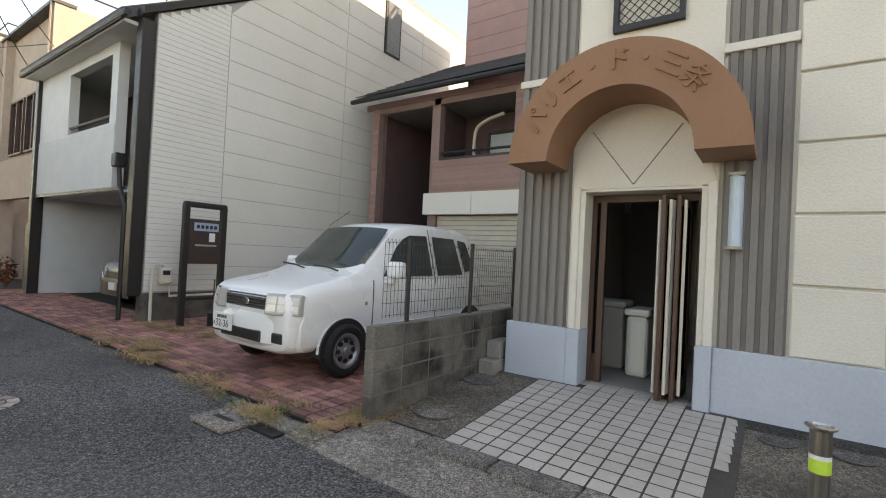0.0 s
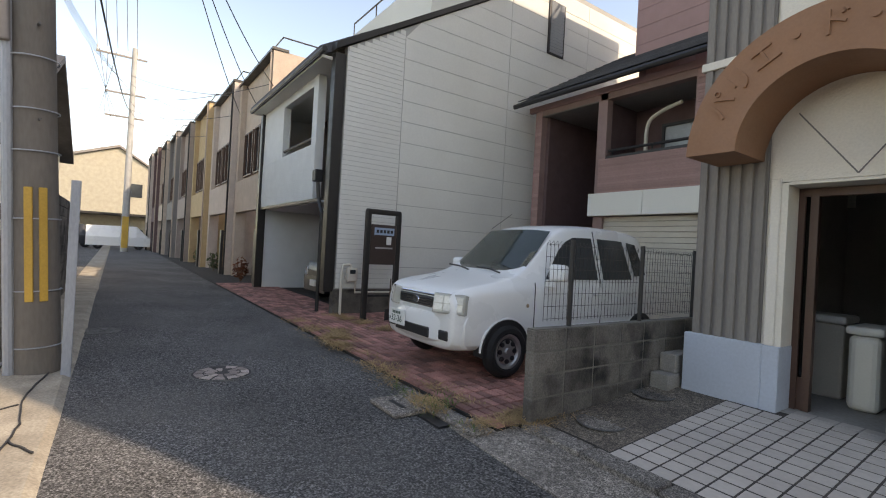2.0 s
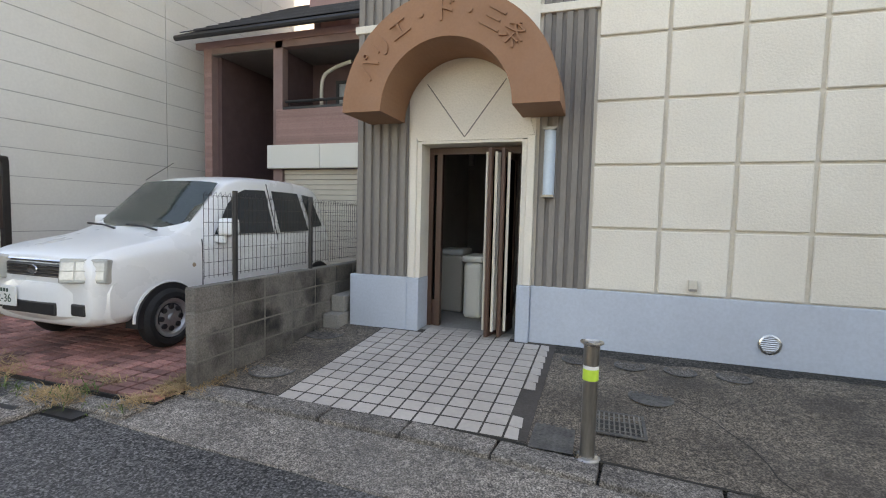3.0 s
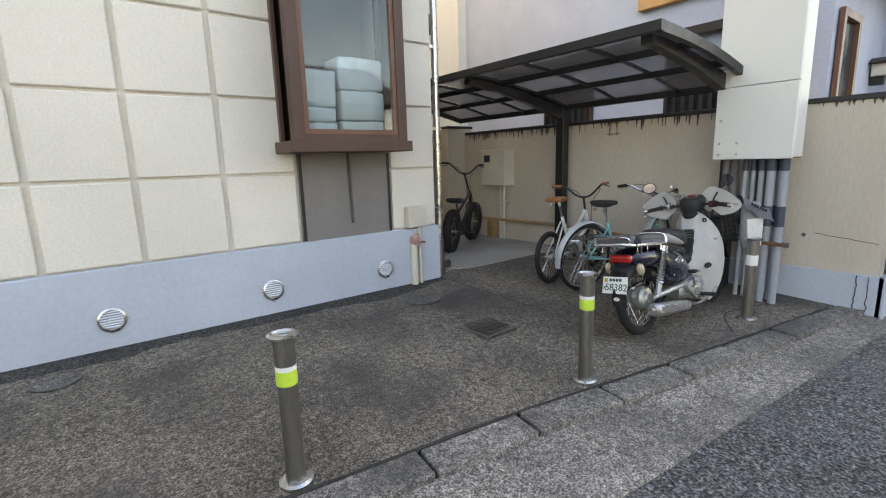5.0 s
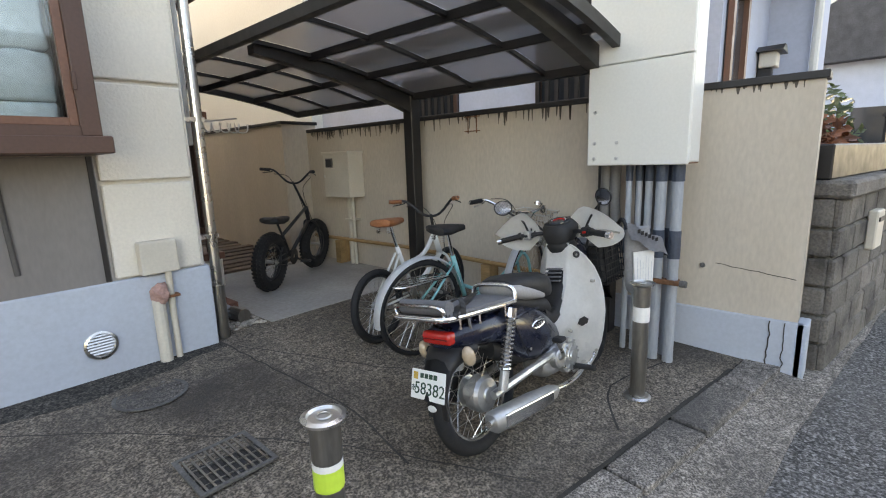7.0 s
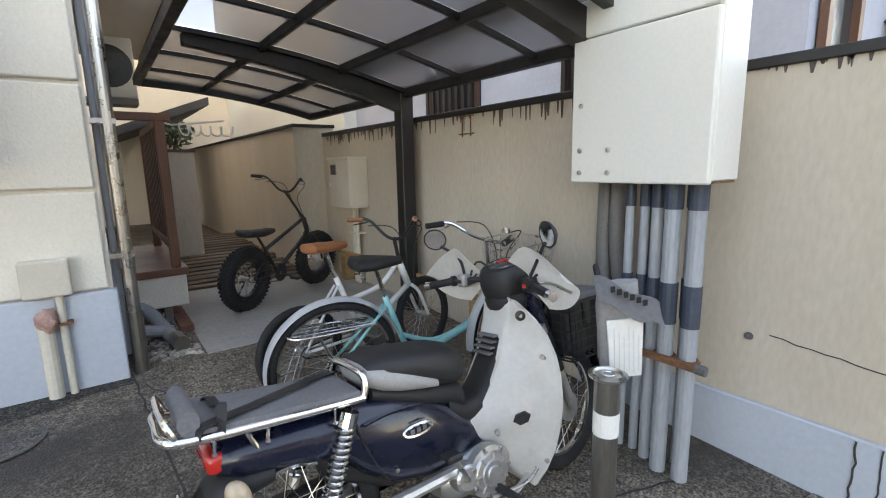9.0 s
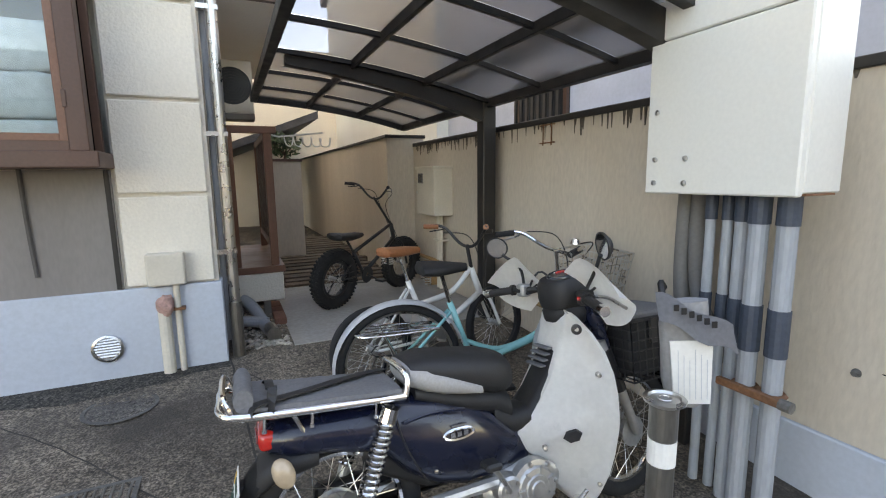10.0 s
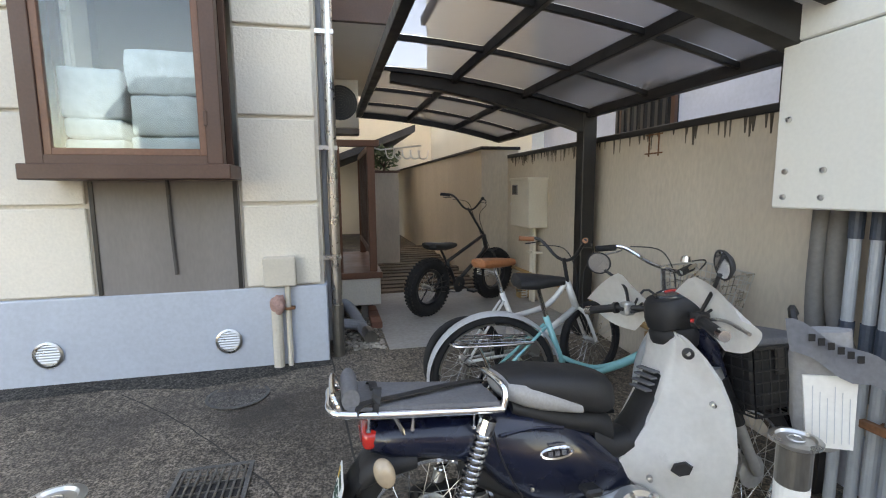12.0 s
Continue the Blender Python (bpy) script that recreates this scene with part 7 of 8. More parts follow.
part("kerb_joint", bm, mat("kerb_dirt", (0.035, 0.032, 0.026), 0.95, var=0.3, bump=0.0), bpy.data.objects["pavement"])


# ---------------------------------------------------------------- block wall and fence beside the parking place
bw = thing("wall_block", "low weathered concrete block wall", "wall", kind="structure")
part("wall_core", B(-3.05, 2.89, 0, -2.96, 5.62, 0.85), BLOCKJ, bw)
mf = thing("mesh_fence", "dark green-black steel mesh fence on the block wall", "fence")
for y in (3.36, 4.45, 5.5):
    part("post", T([(-3.005, y, 0.84), (-3.005, y, 1.62)], 0.022, 10), BLACK, mf)
for a, b2 in ((3.05, 4.42), (4.48, 5.6)):
    bm = bmesh.new()
    n = int((b2 - a) / 0.05)
    for i in range(n + 1):
        y = a + i * 0.05
        tube(bm, [(-3.03, y, 0.9), (-3.03, y, 1.57), (-3.0, y, 1.6), (-2.99, y, 1.55)], 0.0022, 4, False)
    for i in range(7):
        tube(bm, [(-3.026, a, 0.92 + i * 0.108), (-3.026, b2, 0.92 + i * 0.108)], 0.0025, 4, False)
    tagged(part("mesh_panel", bm, BLACK, mf, "welded wire mesh"), kind="stuff")
LOOSE = mat("loose_grey_block", (0.3, 0.28, 0.25), 0.92, var=0.2, scale=3, fine=70, bump=0.6, stain=(0.14, 0.13, 0.11), stain_amt=0.6, stain_scale=3)
for x0, y0, z0, x1, y1, z1 in ((-2.945, 4.6, 0.12, -2.755, 4.98, 0.33), (-2.94, 5.0, 0.12, -2.76, 5.38, 0.33), (-2.94, 4.76, 0.332, -2.77, 5.14, 0.52)):
    b = thing("concrete_block", "loose grey concrete block stacked by the wall", "block", "stacked blocks")
    part("body", B(x0, y0, z0, x1, y1, z1, 0.008), LOOSE, b)

# ---------------------------------------------------------------- parking place
setting("pavement_bed", B(-40.0, 2.62, -0.1, -3.06, 9.0, 0.03), JOINT, "dark joint sand bed of the brick paving", "pavement")

# ---------------------------------------------------------------- white house
WHX = -9.2
wh = thing("house", "white two-storey terraced house with siding and dark downpipes", "house", at=(0, -0.28, 0))
part("side_wall", prism(bmesh.new(), [(3.95, 0.55), (14.0, 0.55), (14.0, 8.9), (9.6, 8.9), (3.95, 5.45)], "x", WHX - 0.15, WHX), mat("siding_joint", (0.36, 0.36, 0.34), 0.85, var=0.05, bump=0.1), wh)
part("base", B(WHX - 0.16, 3.92, 0, WHX - 0.005, 14.0, 0.55), BLOCK, wh)
# siding boards on the side wall
def side_top(y):
    return min(8.88, 5.45 + max(0, (y - 3.95)) * (8.9 - 5.45) / 5.65)
z = 0.58
while z < 8.7:
    h = 0.455 if True else 0
    y0 = 5.27
    for yy0, yy1 in ((5.27, 8.3), (8.31, 11.3), (11.31, 14.0)):
        if side_top(yy1) <= z + 0.02:
            continue
        lo = yy0
        zt = z + h - 0.012
        def y_at(zz):
            return 3.95 + (zz - 5.45) * 5.65 / 3.45 if zz > 5.45 else 3.95
        a, b2 = max(lo, y_at(z)), max(lo, min(yy1, y_at(min(zt, 8.88))))
        if a >= yy1:
            continue
        part("siding_board", prism(bmesh.new(), [(a, z), (yy1, z), (yy1, min(zt, 8.88)), (b2, min(zt, side_top(yy1)))], "x", WHX, WHX + 0.012), WHITEWALL, wh)
    z += h
z = 0.58
while z < 6.2:
    zt = z + 0.093
    a = max(3.96, 3.95 + (zt - 5.45) * 5.65 / 3.45)
    if a < 5.2:
        part("siding_strip", B(WHX, a, z, WHX + 0.014, 5.255, zt), WHITEWALL, wh)
    z += 0.1
part("gable_trim", prism(bmesh.new(), [(3.7, 5.33), (9.62, 8.93), (9.62, 9.05), (3.7, 5.46)], "x", WHX - 0.2, WHX + 0.06), DARK, wh)
part("roof_terrace", B(-14.0, 6.0, 6.4, WHX - 0.2, 9.4, 7.9), WHITEWALL, wh)
bm = bmesh.new()
for y in (6.0, 7.5, 9.2):
    tube(bm, [(WHX - 0.3, y, 7.9), (WHX - 0.3, y, 8.3)], 0.02, 6)
for x in (-10.8, -12.4, -13.9):
    tube(bm, [(x, 6.05, 7.9), (x, 6.05, 8.3)], 0.02, 6)
tube(bm, [(WHX - 0.3, 9.2, 8.3), (WHX - 0.3, 6.05, 8.3), (-13.9, 6.05, 8.3)], 0.025, 6)
part("roof_rail", bm, BLACK, wh)
part("roof", prism(bmesh.new(), [(3.45, 5.2), (9.6, 8.85), (14, 8.85), (14, 9.0), (9.6, 9.0), (3.45, 5.4)], "x", -15.2, WHX - 0.2), SLATE, wh)
part("eave_gutter", T([(WHX, 3.48, 5.28), (-15.2, 3.48, 5.28)], 0.06, 8), DARK, wh)
# front with recessed ground floor and balcony
FW = mat("front_siding", (0.62, 0.64, 0.64), 0.75, var=0.04, bump=0.1)
part("front_apron", B(-15.0, 3.8, 2.42, -10.35, 3.98, 3.66), FW, wh)
part("front_wall", B(-15.0, 3.8, 3.66, -12.9, 3.98, 5.2), FW, wh)
part("pillar", B(-10.65, 3.8, 3.66, -10.35, 3.98, 5.2), FW, wh)
part("lintel", B(-12.9, 3.8, 4.98, -10.65, 3.98, 5.2), FW, wh)
for i in range(26):
    part("siding_strip", B(-14.95, 3.788, 2.44 + i * 0.047 , -10.36, 3.8, 2.44 + i * 0.047 + 0.042), FW, wh)
part("balcony_floor", B(-15.0, 3.98, 2.36, -9.4, 6.0, 2.44), FW, wh)
# White house recess backs take dark grey and mauve to carry their shade.
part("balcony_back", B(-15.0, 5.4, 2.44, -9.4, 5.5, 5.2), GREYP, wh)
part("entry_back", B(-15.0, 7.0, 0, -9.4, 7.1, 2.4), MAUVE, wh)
part("entry_side", B(-15.02, 3.95, 0, -14.85, 7.0, 5.2), FW, wh)
part("soffit", B(-15.0, 3.5, 5.18, -9.4, 6.0, 5.24), WHITEWALL, wh)
part("balcony_rail", T([(-12.9, 3.85, 3.82), (-10.65, 3.85, 3.82)], 0.03, 8), DARK, wh)
for x in (-14.9, -9.32):
    part("downpipe_casing", B(x - 0.12, 3.72, 0.5 if x > -10 else 0, x + 0.1, 3.94, 5.3, 0.01), DARK, wh)
part("entry_beam_trim", B(-15.0, 3.78, 2.36, -9.4, 3.8, 2.42), DARK, wh)
part("rain_head", B(-9.95, 3.62, 2.75, -9.75, 3.8, 3.0, 0.02), BLACK, wh)
part("rain_pipe", T([(-9.85, 3.72, 2.75), (-9.85, 3.75, 2.4), (-9.6, 3.75, 2.1), (-9.6, 3.75, 0.0)], 0.04, 8), BLACK, wh)
lv = part("louvre_window", B(WHX + 0.012, 9.62, 6.95, WHX + 0.05, 10.25, 8.4), DARK, wh)
for i in range(16):
    part("slat", moved(B(0, 9.68, -0.035, 0.012, 10.19, 0.035), Matrix.Translation((WHX + 0.055, 0, 7.03 + i * 0.087)) @ Matrix.Rotation(radians(20), 4, "Y")), GALV, lv)
# gas meter, intercom stand
gm = thing("gas_meter", "cream gas meter on pale pipes by the house wall", "gas meter", at=(0, -0.26, 0))
part("body", B(WHX + 0.06, 4.12, 0.72, WHX + 0.2, 4.34, 1.0, 0.03, 2), CREAMBOX, gm)
part("dial", B(WHX + 0.195, 4.16, 0.88, WHX + 0.21, 4.28, 0.96, 0.004), DWIN, gm)
part("pipe", T(smooth_path([(WHX + 0.12, 4.02, 0.03), (WHX + 0.12, 4.02, 0.95), (WHX + 0.12, 4.1, 1.05), (WHX + 0.12, 4.2, 1.05), (WHX + 0.12, 4.2, 0.98)], 3), 0.028, 8), CREAMBOX, gm, smooth=True)
part("pipe", T([(WHX + 0.12, 4.32, 0.74), (WHX + 0.12, 4.32, 0.5), (WHX + 0.12, 6.2, 0.5)], 0.022, 8), CREAMBOX, gm)
ms = thing("mailbox_stand", "tall dark brown intercom and mailbox frame", "mailbox")
MX = -8.3
for y in (3.9, 4.55):
    part("leg", B(MX - 0.05, y - 0.05, 0.03, MX + 0.05, y + 0.05, 2.12, 0.012), DARK, ms)
part("top_bar", B(MX - 0.05, 3.85, 2.07, MX + 0.05, 4.6, 2.17, 0.03, 2), DARK, ms)
part("panel", B(MX - 0.04, 3.95, 1.12, MX + 0.045, 4.5, 1.88, 0.008), mat("brown_letterbox", (0.05, 0.033, 0.028), 0.4, var=0.1, bump=0.02), ms)
part("name_plate", B(MX + 0.045, 4.02, 1.68, MX + 0.055, 4.44, 1.82), mat("blue_grey_nameplate", (0.3, 0.4, 0.52), 0.4, var=0.05, bump=0.0), ms)
bm = bmesh.new()
for i in range(5):
    box(bm, MX + 0.055, 4.06 + i * 0.075, 1.72, MX + 0.058, 4.11 + i * 0.075, 1.78)
part("name_script", bm, DARK, ms)
part("intercom", B(MX + 0.045, 4.28, 1.5, MX + 0.07, 4.38, 1.65, 0.006), WHITET, ms)
part("letter_slot", B(MX + 0.045, 4.05, 1.42, MX + 0.052, 4.42, 1.45), ALLOY, ms)
part("lower_bar", B(MX - 0.03, 3.95, 0.5, MX + 0.03, 4.5, 0.54), DARK, ms)
shv = thing("shovel", "small dark shovel leaning on the mailbox stand", "shovel")
part("blade", B(MX + 0.08, 4.3, 0.03, MX + 0.12, 4.48, 0.28, 0.015), BLACK, shv)
part("handle", T([(MX + 0.1, 4.39, 0.27), (MX + 0.06, 4.42, 0.85)], 0.014, 8), DECK, shv)
# dark small car in the carport
DCAR = mat("dark_car_paint", (0.014, 0.017, 0.024), 0.35, var=0.05, bump=0.0)
c2 = thing("car", "dark navy compact car in the carport", "car", at=(-11.45, 5.7, 0.03))
part("body", loft([[(x * 1.0, y, z) for x, z in ((-0.7, 0.25), (-0.74, 0.6), (-0.72, h * 0.62), (-0.6, h), (0.6, h), (0.72, h * 0.62), (0.74, 0.6), (0.7, 0.25))] for y, h in ((-1.65, 0.8), (-1.55, 0.95), (-0.85, 1.0), (-0.5, 1.5), (0.8, 1.68), (1.5, 1.6), (1.65, 1.2))]), DCAR, c2, smooth=True)
part("windscreen", prism(bmesh.new(), [(-0.86, 1.03), (-0.52, 1.47), (-0.54, 1.5), (-0.9, 1.04)], "x", -0.6, 0.6), DWIN, c2)
for s in (-1, 1):
    part("headlamp", lathe(bmesh.new(), [(0, 0.02), (0.08, 0.015), (0.1, 0.0), (0.1, -0.02)], 18, Matrix.Translation((s * 0.5, -1.64, 0.72)) @ Matrix.Rotation(radians(90), 4, "X")), LAMPG, c2)
    part("headlamp_ring", T([(s * 0.5 + 0.105 * math.cos(a), -1.66, 0.72 + 0.105 * math.sin(a)) for a in (2 * math.pi * k / 18 for k in range(18))], 0.012, 6, True), CHROME, c2)
    for y in (-1.1, 1.15):
        w_ = part("wheel", ring_y(0.22, 0.065, 0, 0.285, 24, 8), RUBBER, c2, smooth=True)
        w_.matrix_local = Matrix.Translation((s * 0.66, y, 0)) @ Matrix.Rotation(radians(90), 4, "Z")
part("number_plate", B(-0.16, -1.70, 0.38, 0.16, -1.66, 0.53), PLATE, c2)
part("grille", B(-0.36, -1.68, 0.62, 0.36, -1.62, 0.76, 0.01), BLACK, c2)

# ---------------------------------------------------------------- pink house
PY = 8.5
pk = thing("house", "dusty pink brick-clad house with garage shutter and balcony", "house", at=(-0.3, 0, 0))
bm = bmesh.new()
box(bm, -6.4, PY, 2.85, -2.0, PY + 0.18, 3.62)
box(bm, -4.35, PY, 3.62, -2.0, PY + 0.18, 5.05)
box(bm, -6.4, PY, 4.88, -4.35, PY + 0.18, 5.1)
box(bm, -6.45, PY, 0, -6.22, PY + 0.18, 5.1)
box(bm, -8.3, PY, 0, -8.1, PY + 0.6, 5.1)
box(bm, -8.1, PY, 4.9, -6.45, PY + 0.18, 5.1)
part("front_wall", bm, PINKJ, pk)
for z in range(16):
    z0 = 2.86 + z * 0.0475
    part("brick_course", B(-6.38, PY - 0.008, z0, -2.0, PY, z0 + 0.042), PINK, pk)
for z in range(26):
    z0 = 3.62 + z * 0.055
    part("brick_course", B(-4.33, PY - 0.008, z0, -2.0, PY, z0 + 0.049), PINK, pk)
for z in range(60):
    z0 = 0.05 + z * 0.084
    part("brick_course", B(-8.31, PY - 0.008, z0, -8.1, PY, z0 + 0.077), PINK, pk)
# Recess and balcony walls darker than the pink: recess shade in the colour.
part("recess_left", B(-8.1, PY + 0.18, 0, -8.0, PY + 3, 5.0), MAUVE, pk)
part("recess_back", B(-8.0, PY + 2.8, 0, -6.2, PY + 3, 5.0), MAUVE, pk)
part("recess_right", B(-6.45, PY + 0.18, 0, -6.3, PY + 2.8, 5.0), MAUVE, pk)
part("recess_ceiling", B(-8.1, PY + 0.02, 4.88, -2.0, PY + 2.8, 4.95), GREYP, pk)
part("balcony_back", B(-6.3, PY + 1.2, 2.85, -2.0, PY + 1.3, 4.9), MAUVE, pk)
part("balcony_floor", B(-6.3, PY + 0.18, 2.8, -2.0, PY + 1.3, 2.86), GREYP, pk)
w = part("window", B(-5.6, PY + 1.18, 3.3, -4.0, PY + 1.2, 4.4), mat("frosted_pane", (0.4, 0.43, 0.45), 0.25, var=0.05, bump=0.0), pk)
bm = bmesh.new()
for x in (-5.64, -4.82, -4.0):
    box(bm, x, PY + 1.14, 3.25, x + 0.06, PY + 1.18, 4.45)
for zz in (3.25, 4.4):
    box(bm, -5.64, PY + 1.13, zz, -3.94, PY + 1.17, zz + 0.06)
part("frame", bm, BLACK, w)
part("balcony_rail", T([(-6.2, PY + 0.08, 3.78), (-4.35, PY + 0.08, 3.78)], 0.03, 8), BLACK, pk)
part("balcony_sill", B(-6.2, PY - 0.02, 3.6, -4.35, PY + 0.2, 3.65), BLACK, pk)
for x in (-6.1, -5.2, -4.45):
    part("rail_post", T([(x, PY + 0.08, 3.62), (x, PY + 0.08, 3.78)], 0.015, 6), BLACK, pk)
part("duct", T(smooth_path([(-5.65, PY + 0.6, 3.4), (-5.65, PY + 0.6, 4.3), (-5.4, PY + 0.6, 4.55), (-4.9, PY + 0.55, 4.66)], 5), 0.04, 8), CREAMBOX, pk, smooth=True)
for x0, x1 in ((-6.5, -5.22), (-5.21, -4.1), (-4.09, -2.0)):
    part("lintel_panel", B(x0, PY - 0.14, 2.37, x1, PY, 2.85, 0.004), WHITEBOX, pk)
for i in range(22):
    part("shutter_slat", B(-6.22, PY + 0.06, 0.03 + i * 0.106, -2.0, PY + 0.09 + 0.012 * (i % 2), 0.03 + i * 0.106 + 0.1, 0.01), CREAMBOX, pk)
# Unseen sheet added behind the slats to stop sun through their gaps.
part("shutter_back", B(-6.22, PY + 0.13, 0.03, -2.0, PY + 0.17, 2.6), GREYP, pk)
part("entry_box", B(-7.2, PY + 2.74, 1.5, -6.9, PY + 2.8, 1.75), BLACK, pk)
part("roof", prism(bmesh.new(), [(PY - 0.45, 5.2), (PY + 4, 7.65), (PY + 4, 7.5), (PY - 0.45, 5.08)], "x", -8.55, -2.0), SLATE, pk)
for i in range(12):
    y = PY - 0.42 + i * 0.36
    zc = 5.21 + (y - PY + 0.45) * 0.5505
    part("slate_course", prism(bmesh.new(), [(y, zc + 0.02), (y + 0.36, zc + 0.205), (y + 0.36, zc + 0.22), (y, zc + 0.045)], "x", -8.55, -2.0), SLATE, pk)
part("eave_gutter", T([(-8.6, PY - 0.48, 5.12), (-2.0, PY - 0.48, 5.12)], 0.06, 8), BLACK, pk)
part("fascia", B(-8.5, PY - 0.05, 5.02, -2.0, PY + 0.05, 5.15), PINKUP, pk)
for i in range(7):
    part("upper_siding", B(-7.1, PY + 2.2, 6.5 + i * 0.45, -2.0, PY + 2.4, 6.5 + i * 0.45 + 0.44), PINKUP, pk)
part("upper_side", B(-7.1, PY + 2.4, 5.3, -6.9, PY + 5, 9.64), PINKUP, pk)
part("upper_back", B(-6.9, PY + 4.8, 5.3, -2.0, PY + 5, 9.64), PINKUP, pk)
for x in (-7.0, -5.4, -3.8, -2.2):
    part("roof_rail_post", T([(x, PY + 2.3, 9.64), (x, PY + 2.3, 10.0)], 0.025, 6), BLACK, pk)
part("roof_rail", T([(-7.0, PY + 2.3, 10.0), (-2.0, PY + 2.3, 10.0)], 0.03, 8), BLACK, pk)

# ---------------------------------------------------------------- row of terraced houses down the lane
rnd = random.Random(11)
ROW = [(TAN, 7.3), (BEIGE, 7.5), (mat("ochre_render", (0.5, 0.36, 0.2), 0.85, var=0.08, bump=0.2), 7.7), (mat("brown_grey_render", (0.33, 0.27, 0.24), 0.85, var=0.08, bump=0.2), 7.6), (GREYP, 7.9), (TAN, 8.0), (MAUVE, 8.2), (BEIGE, 8.3)]
x = -15.05
for k, (m_, h) in enumerate(ROW):
    w = 4.7
    y0 = 3.72 - 0.2 * k
    hs = thing("house", "narrow two-storey terraced house in faded render", "house", "terraced row", (x - w, y0, 0))
    part("front_wall", B(0.35, 0.2, 2.5, w - 0.4, 0.4, h), m_, hs)
    part("pier", B(0.0, 0, 0, 0.35, 0.4, h), m_, hs)
    part("pier", B(w - 0.4, 0, 0, w - 0.05, 0.4, h), m_, hs)
    part("bay_apron", B(0.35, 0.0, 2.45, w - 0.4, 0.2, 3.6), m_, hs)
    part("side", B(w - 0.2, 0.4, 0, w - 0.05, 8.0, h), m_, hs)
    # Same dark back in every ground floor, shade of the recess as colour.
    part("ground_back", B(0.1, 1.6, 0, w - 0.2, 1.7, 2.6), MAUVE, hs)
    part("parapet", B(-0.02, -0.05, h, w - 0.02, 0.45, h + 0.08), DARK, hs)
    part("roof_rail", T([(0.2, 0.3, h + 0.1), (0.2, 0.3, h + 0.5), (w - 0.2, 0.3, h + 0.5), (w - 0.2, 2.5, h + 0.5)], 0.025, 6), BLACK, hs)
    for j, wx in enumerate((0.75, 2.3)):
        wn_ = part("window", B(wx, 0.17, 3.8, wx + 1.2, 0.2, 5.3), DWIN, hs)
        bm = bmesh.new()
        for a in ((wx - 0.05, 3.75, wx, 5.35), (wx + 1.2, 3.75, wx + 1.25, 5.35), (wx + 0.57, 3.8, wx + 0.63, 5.3)):
            box(bm, a[0], 0.1, a[1], a[2], 0.2, a[3])
        box(bm, wx, 0.1, 3.75, wx + 1.2, 0.17, 3.8)
        box(bm, wx, 0.1, 5.3, wx + 1.2, 0.17, 5.35)
        part("frame", bm, BROWN, wn_)
    part("rain_pipe", T([(w - 0.15, -0.04, 0), (w - 0.15, -0.04, h)], 0.035, 6), BLACK if k % 2 else TAN, hs)
    part("door", B(0.5, 1.5, 0.05, 1.4, 1.6, 2.2), BROWN, hs)
    part("shutter", B(1.7, 1.5, 0.05, 4.0, 1.6, 2.3), GREYP, hs)
    part("name_post", B(w - 0.9, -0.1, 0, w - 0.6, 0.0, 1.75, 0.01), BLACK, hs)
    if k < 5:
        shrub("shrub", "potted shrub in front of the terraced houses", (x - 1.2 - rnd.random(), 3.45, 0.05), (0.4, 0.25, 0.3 + 0.15 * rnd.random()), LEAFR if k == 0 else LEAF, 420, 20 + k)
    x -= w

# ---------------------------------------------------------------- across the lane
pl = thing("utility_pole", "thick stained concrete utility pole with yellow guard", "utility pole")
pl.matrix_world = pose(-6.36, -0.575, 0, 2.8, 0, 0)
part("shaft", lathe(bmesh.new(), [(0, 0), (0.2, 0), (0.175, 3), (0.14, 10), (0, 10)], 28), POLE, pl, smooth=True)
for a in (0.35, 0.9):
    m_ = Matrix.Rotation(a - 0.5, 4, "Z")
    part("guard_strip", moved(B(0.19, -0.03, 0.75, 0.212, 0.035, 1.85, 0.004), m_), YELLOW, pl)
part("cable_duct", T([(0.12, -0.19, 0.0), (0.11, -0.185, 3.2), (0.1, -0.17, 9)], 0.045, 10), GALV, pl)
for z in (0.3, 0.85, 1.55, 2.2, 2.6, 3.1):
    part("band", T([(0.205 * math.cos(a) * (1 - z * 0.006), 0.205 * math.sin(a) * (1 - z * 0.006), z) for a in (2 * math.pi * k / 20 for k in range(20))], 0.007, 5, True), GALV, pl)
for z in (2.5, 3.4, 4.3):
    part("step_bolt", T([(0.16, 0.05, z), (0.24, 0.07, z)], 0.012, 6), IRON, pl)
part("junction", B(0.1, -0.25, 3.2, 0.2, -0.15, 3.6, 0.02, 2), GREYP, pl)
sgp = thing("sign_post", "thin pale steel post beside the pole", "post", at=(-6.12, -0.33, 0))
part("shaft", B(-0.02, -0.04, 0, 0.02, 0.04, 1.95, 0.004), GALV, sgp)
fg = thing("fence_gate", "white corrugated sheet-steel gate in sunlight", "gate", at=(-6.9, 0, 0))
part("frame_top", B(-0.05, -6.0, 2.22, 0.05, -1.0, 2.3), CLAY, fg)
for i in range(36):
    y = -6.0 + i * 0.139
    part("sheet_rib", prism(bmesh.new(), [(0.0, y), (0.035, y + 0.02), (0.035, y + 0.06), (0.0, y + 0.08), (0.0, y + 0.139), (-0.02, y + 0.139), (-0.02, y)], "z", 0.27, 2.22), FENCEW, fg)
for z in (0.35, 1.0, 1.65):
    part("rail", B(0.0, -5.98, z, 0.05, -1.05, z + 0.05), FENCEW, fg)
part("edge_post", B(-0.03, -1.06, 0.05, 0.06, -1.0, 2.3), FENCEW, fg)
part("base_wall", B(-0.12, -6.0, 0, 0.08, -1.0, 0.26), BLOCK, fg)
lw = thing("wall_block", "grey concrete block wall along the lane", "wall", kind="structure")
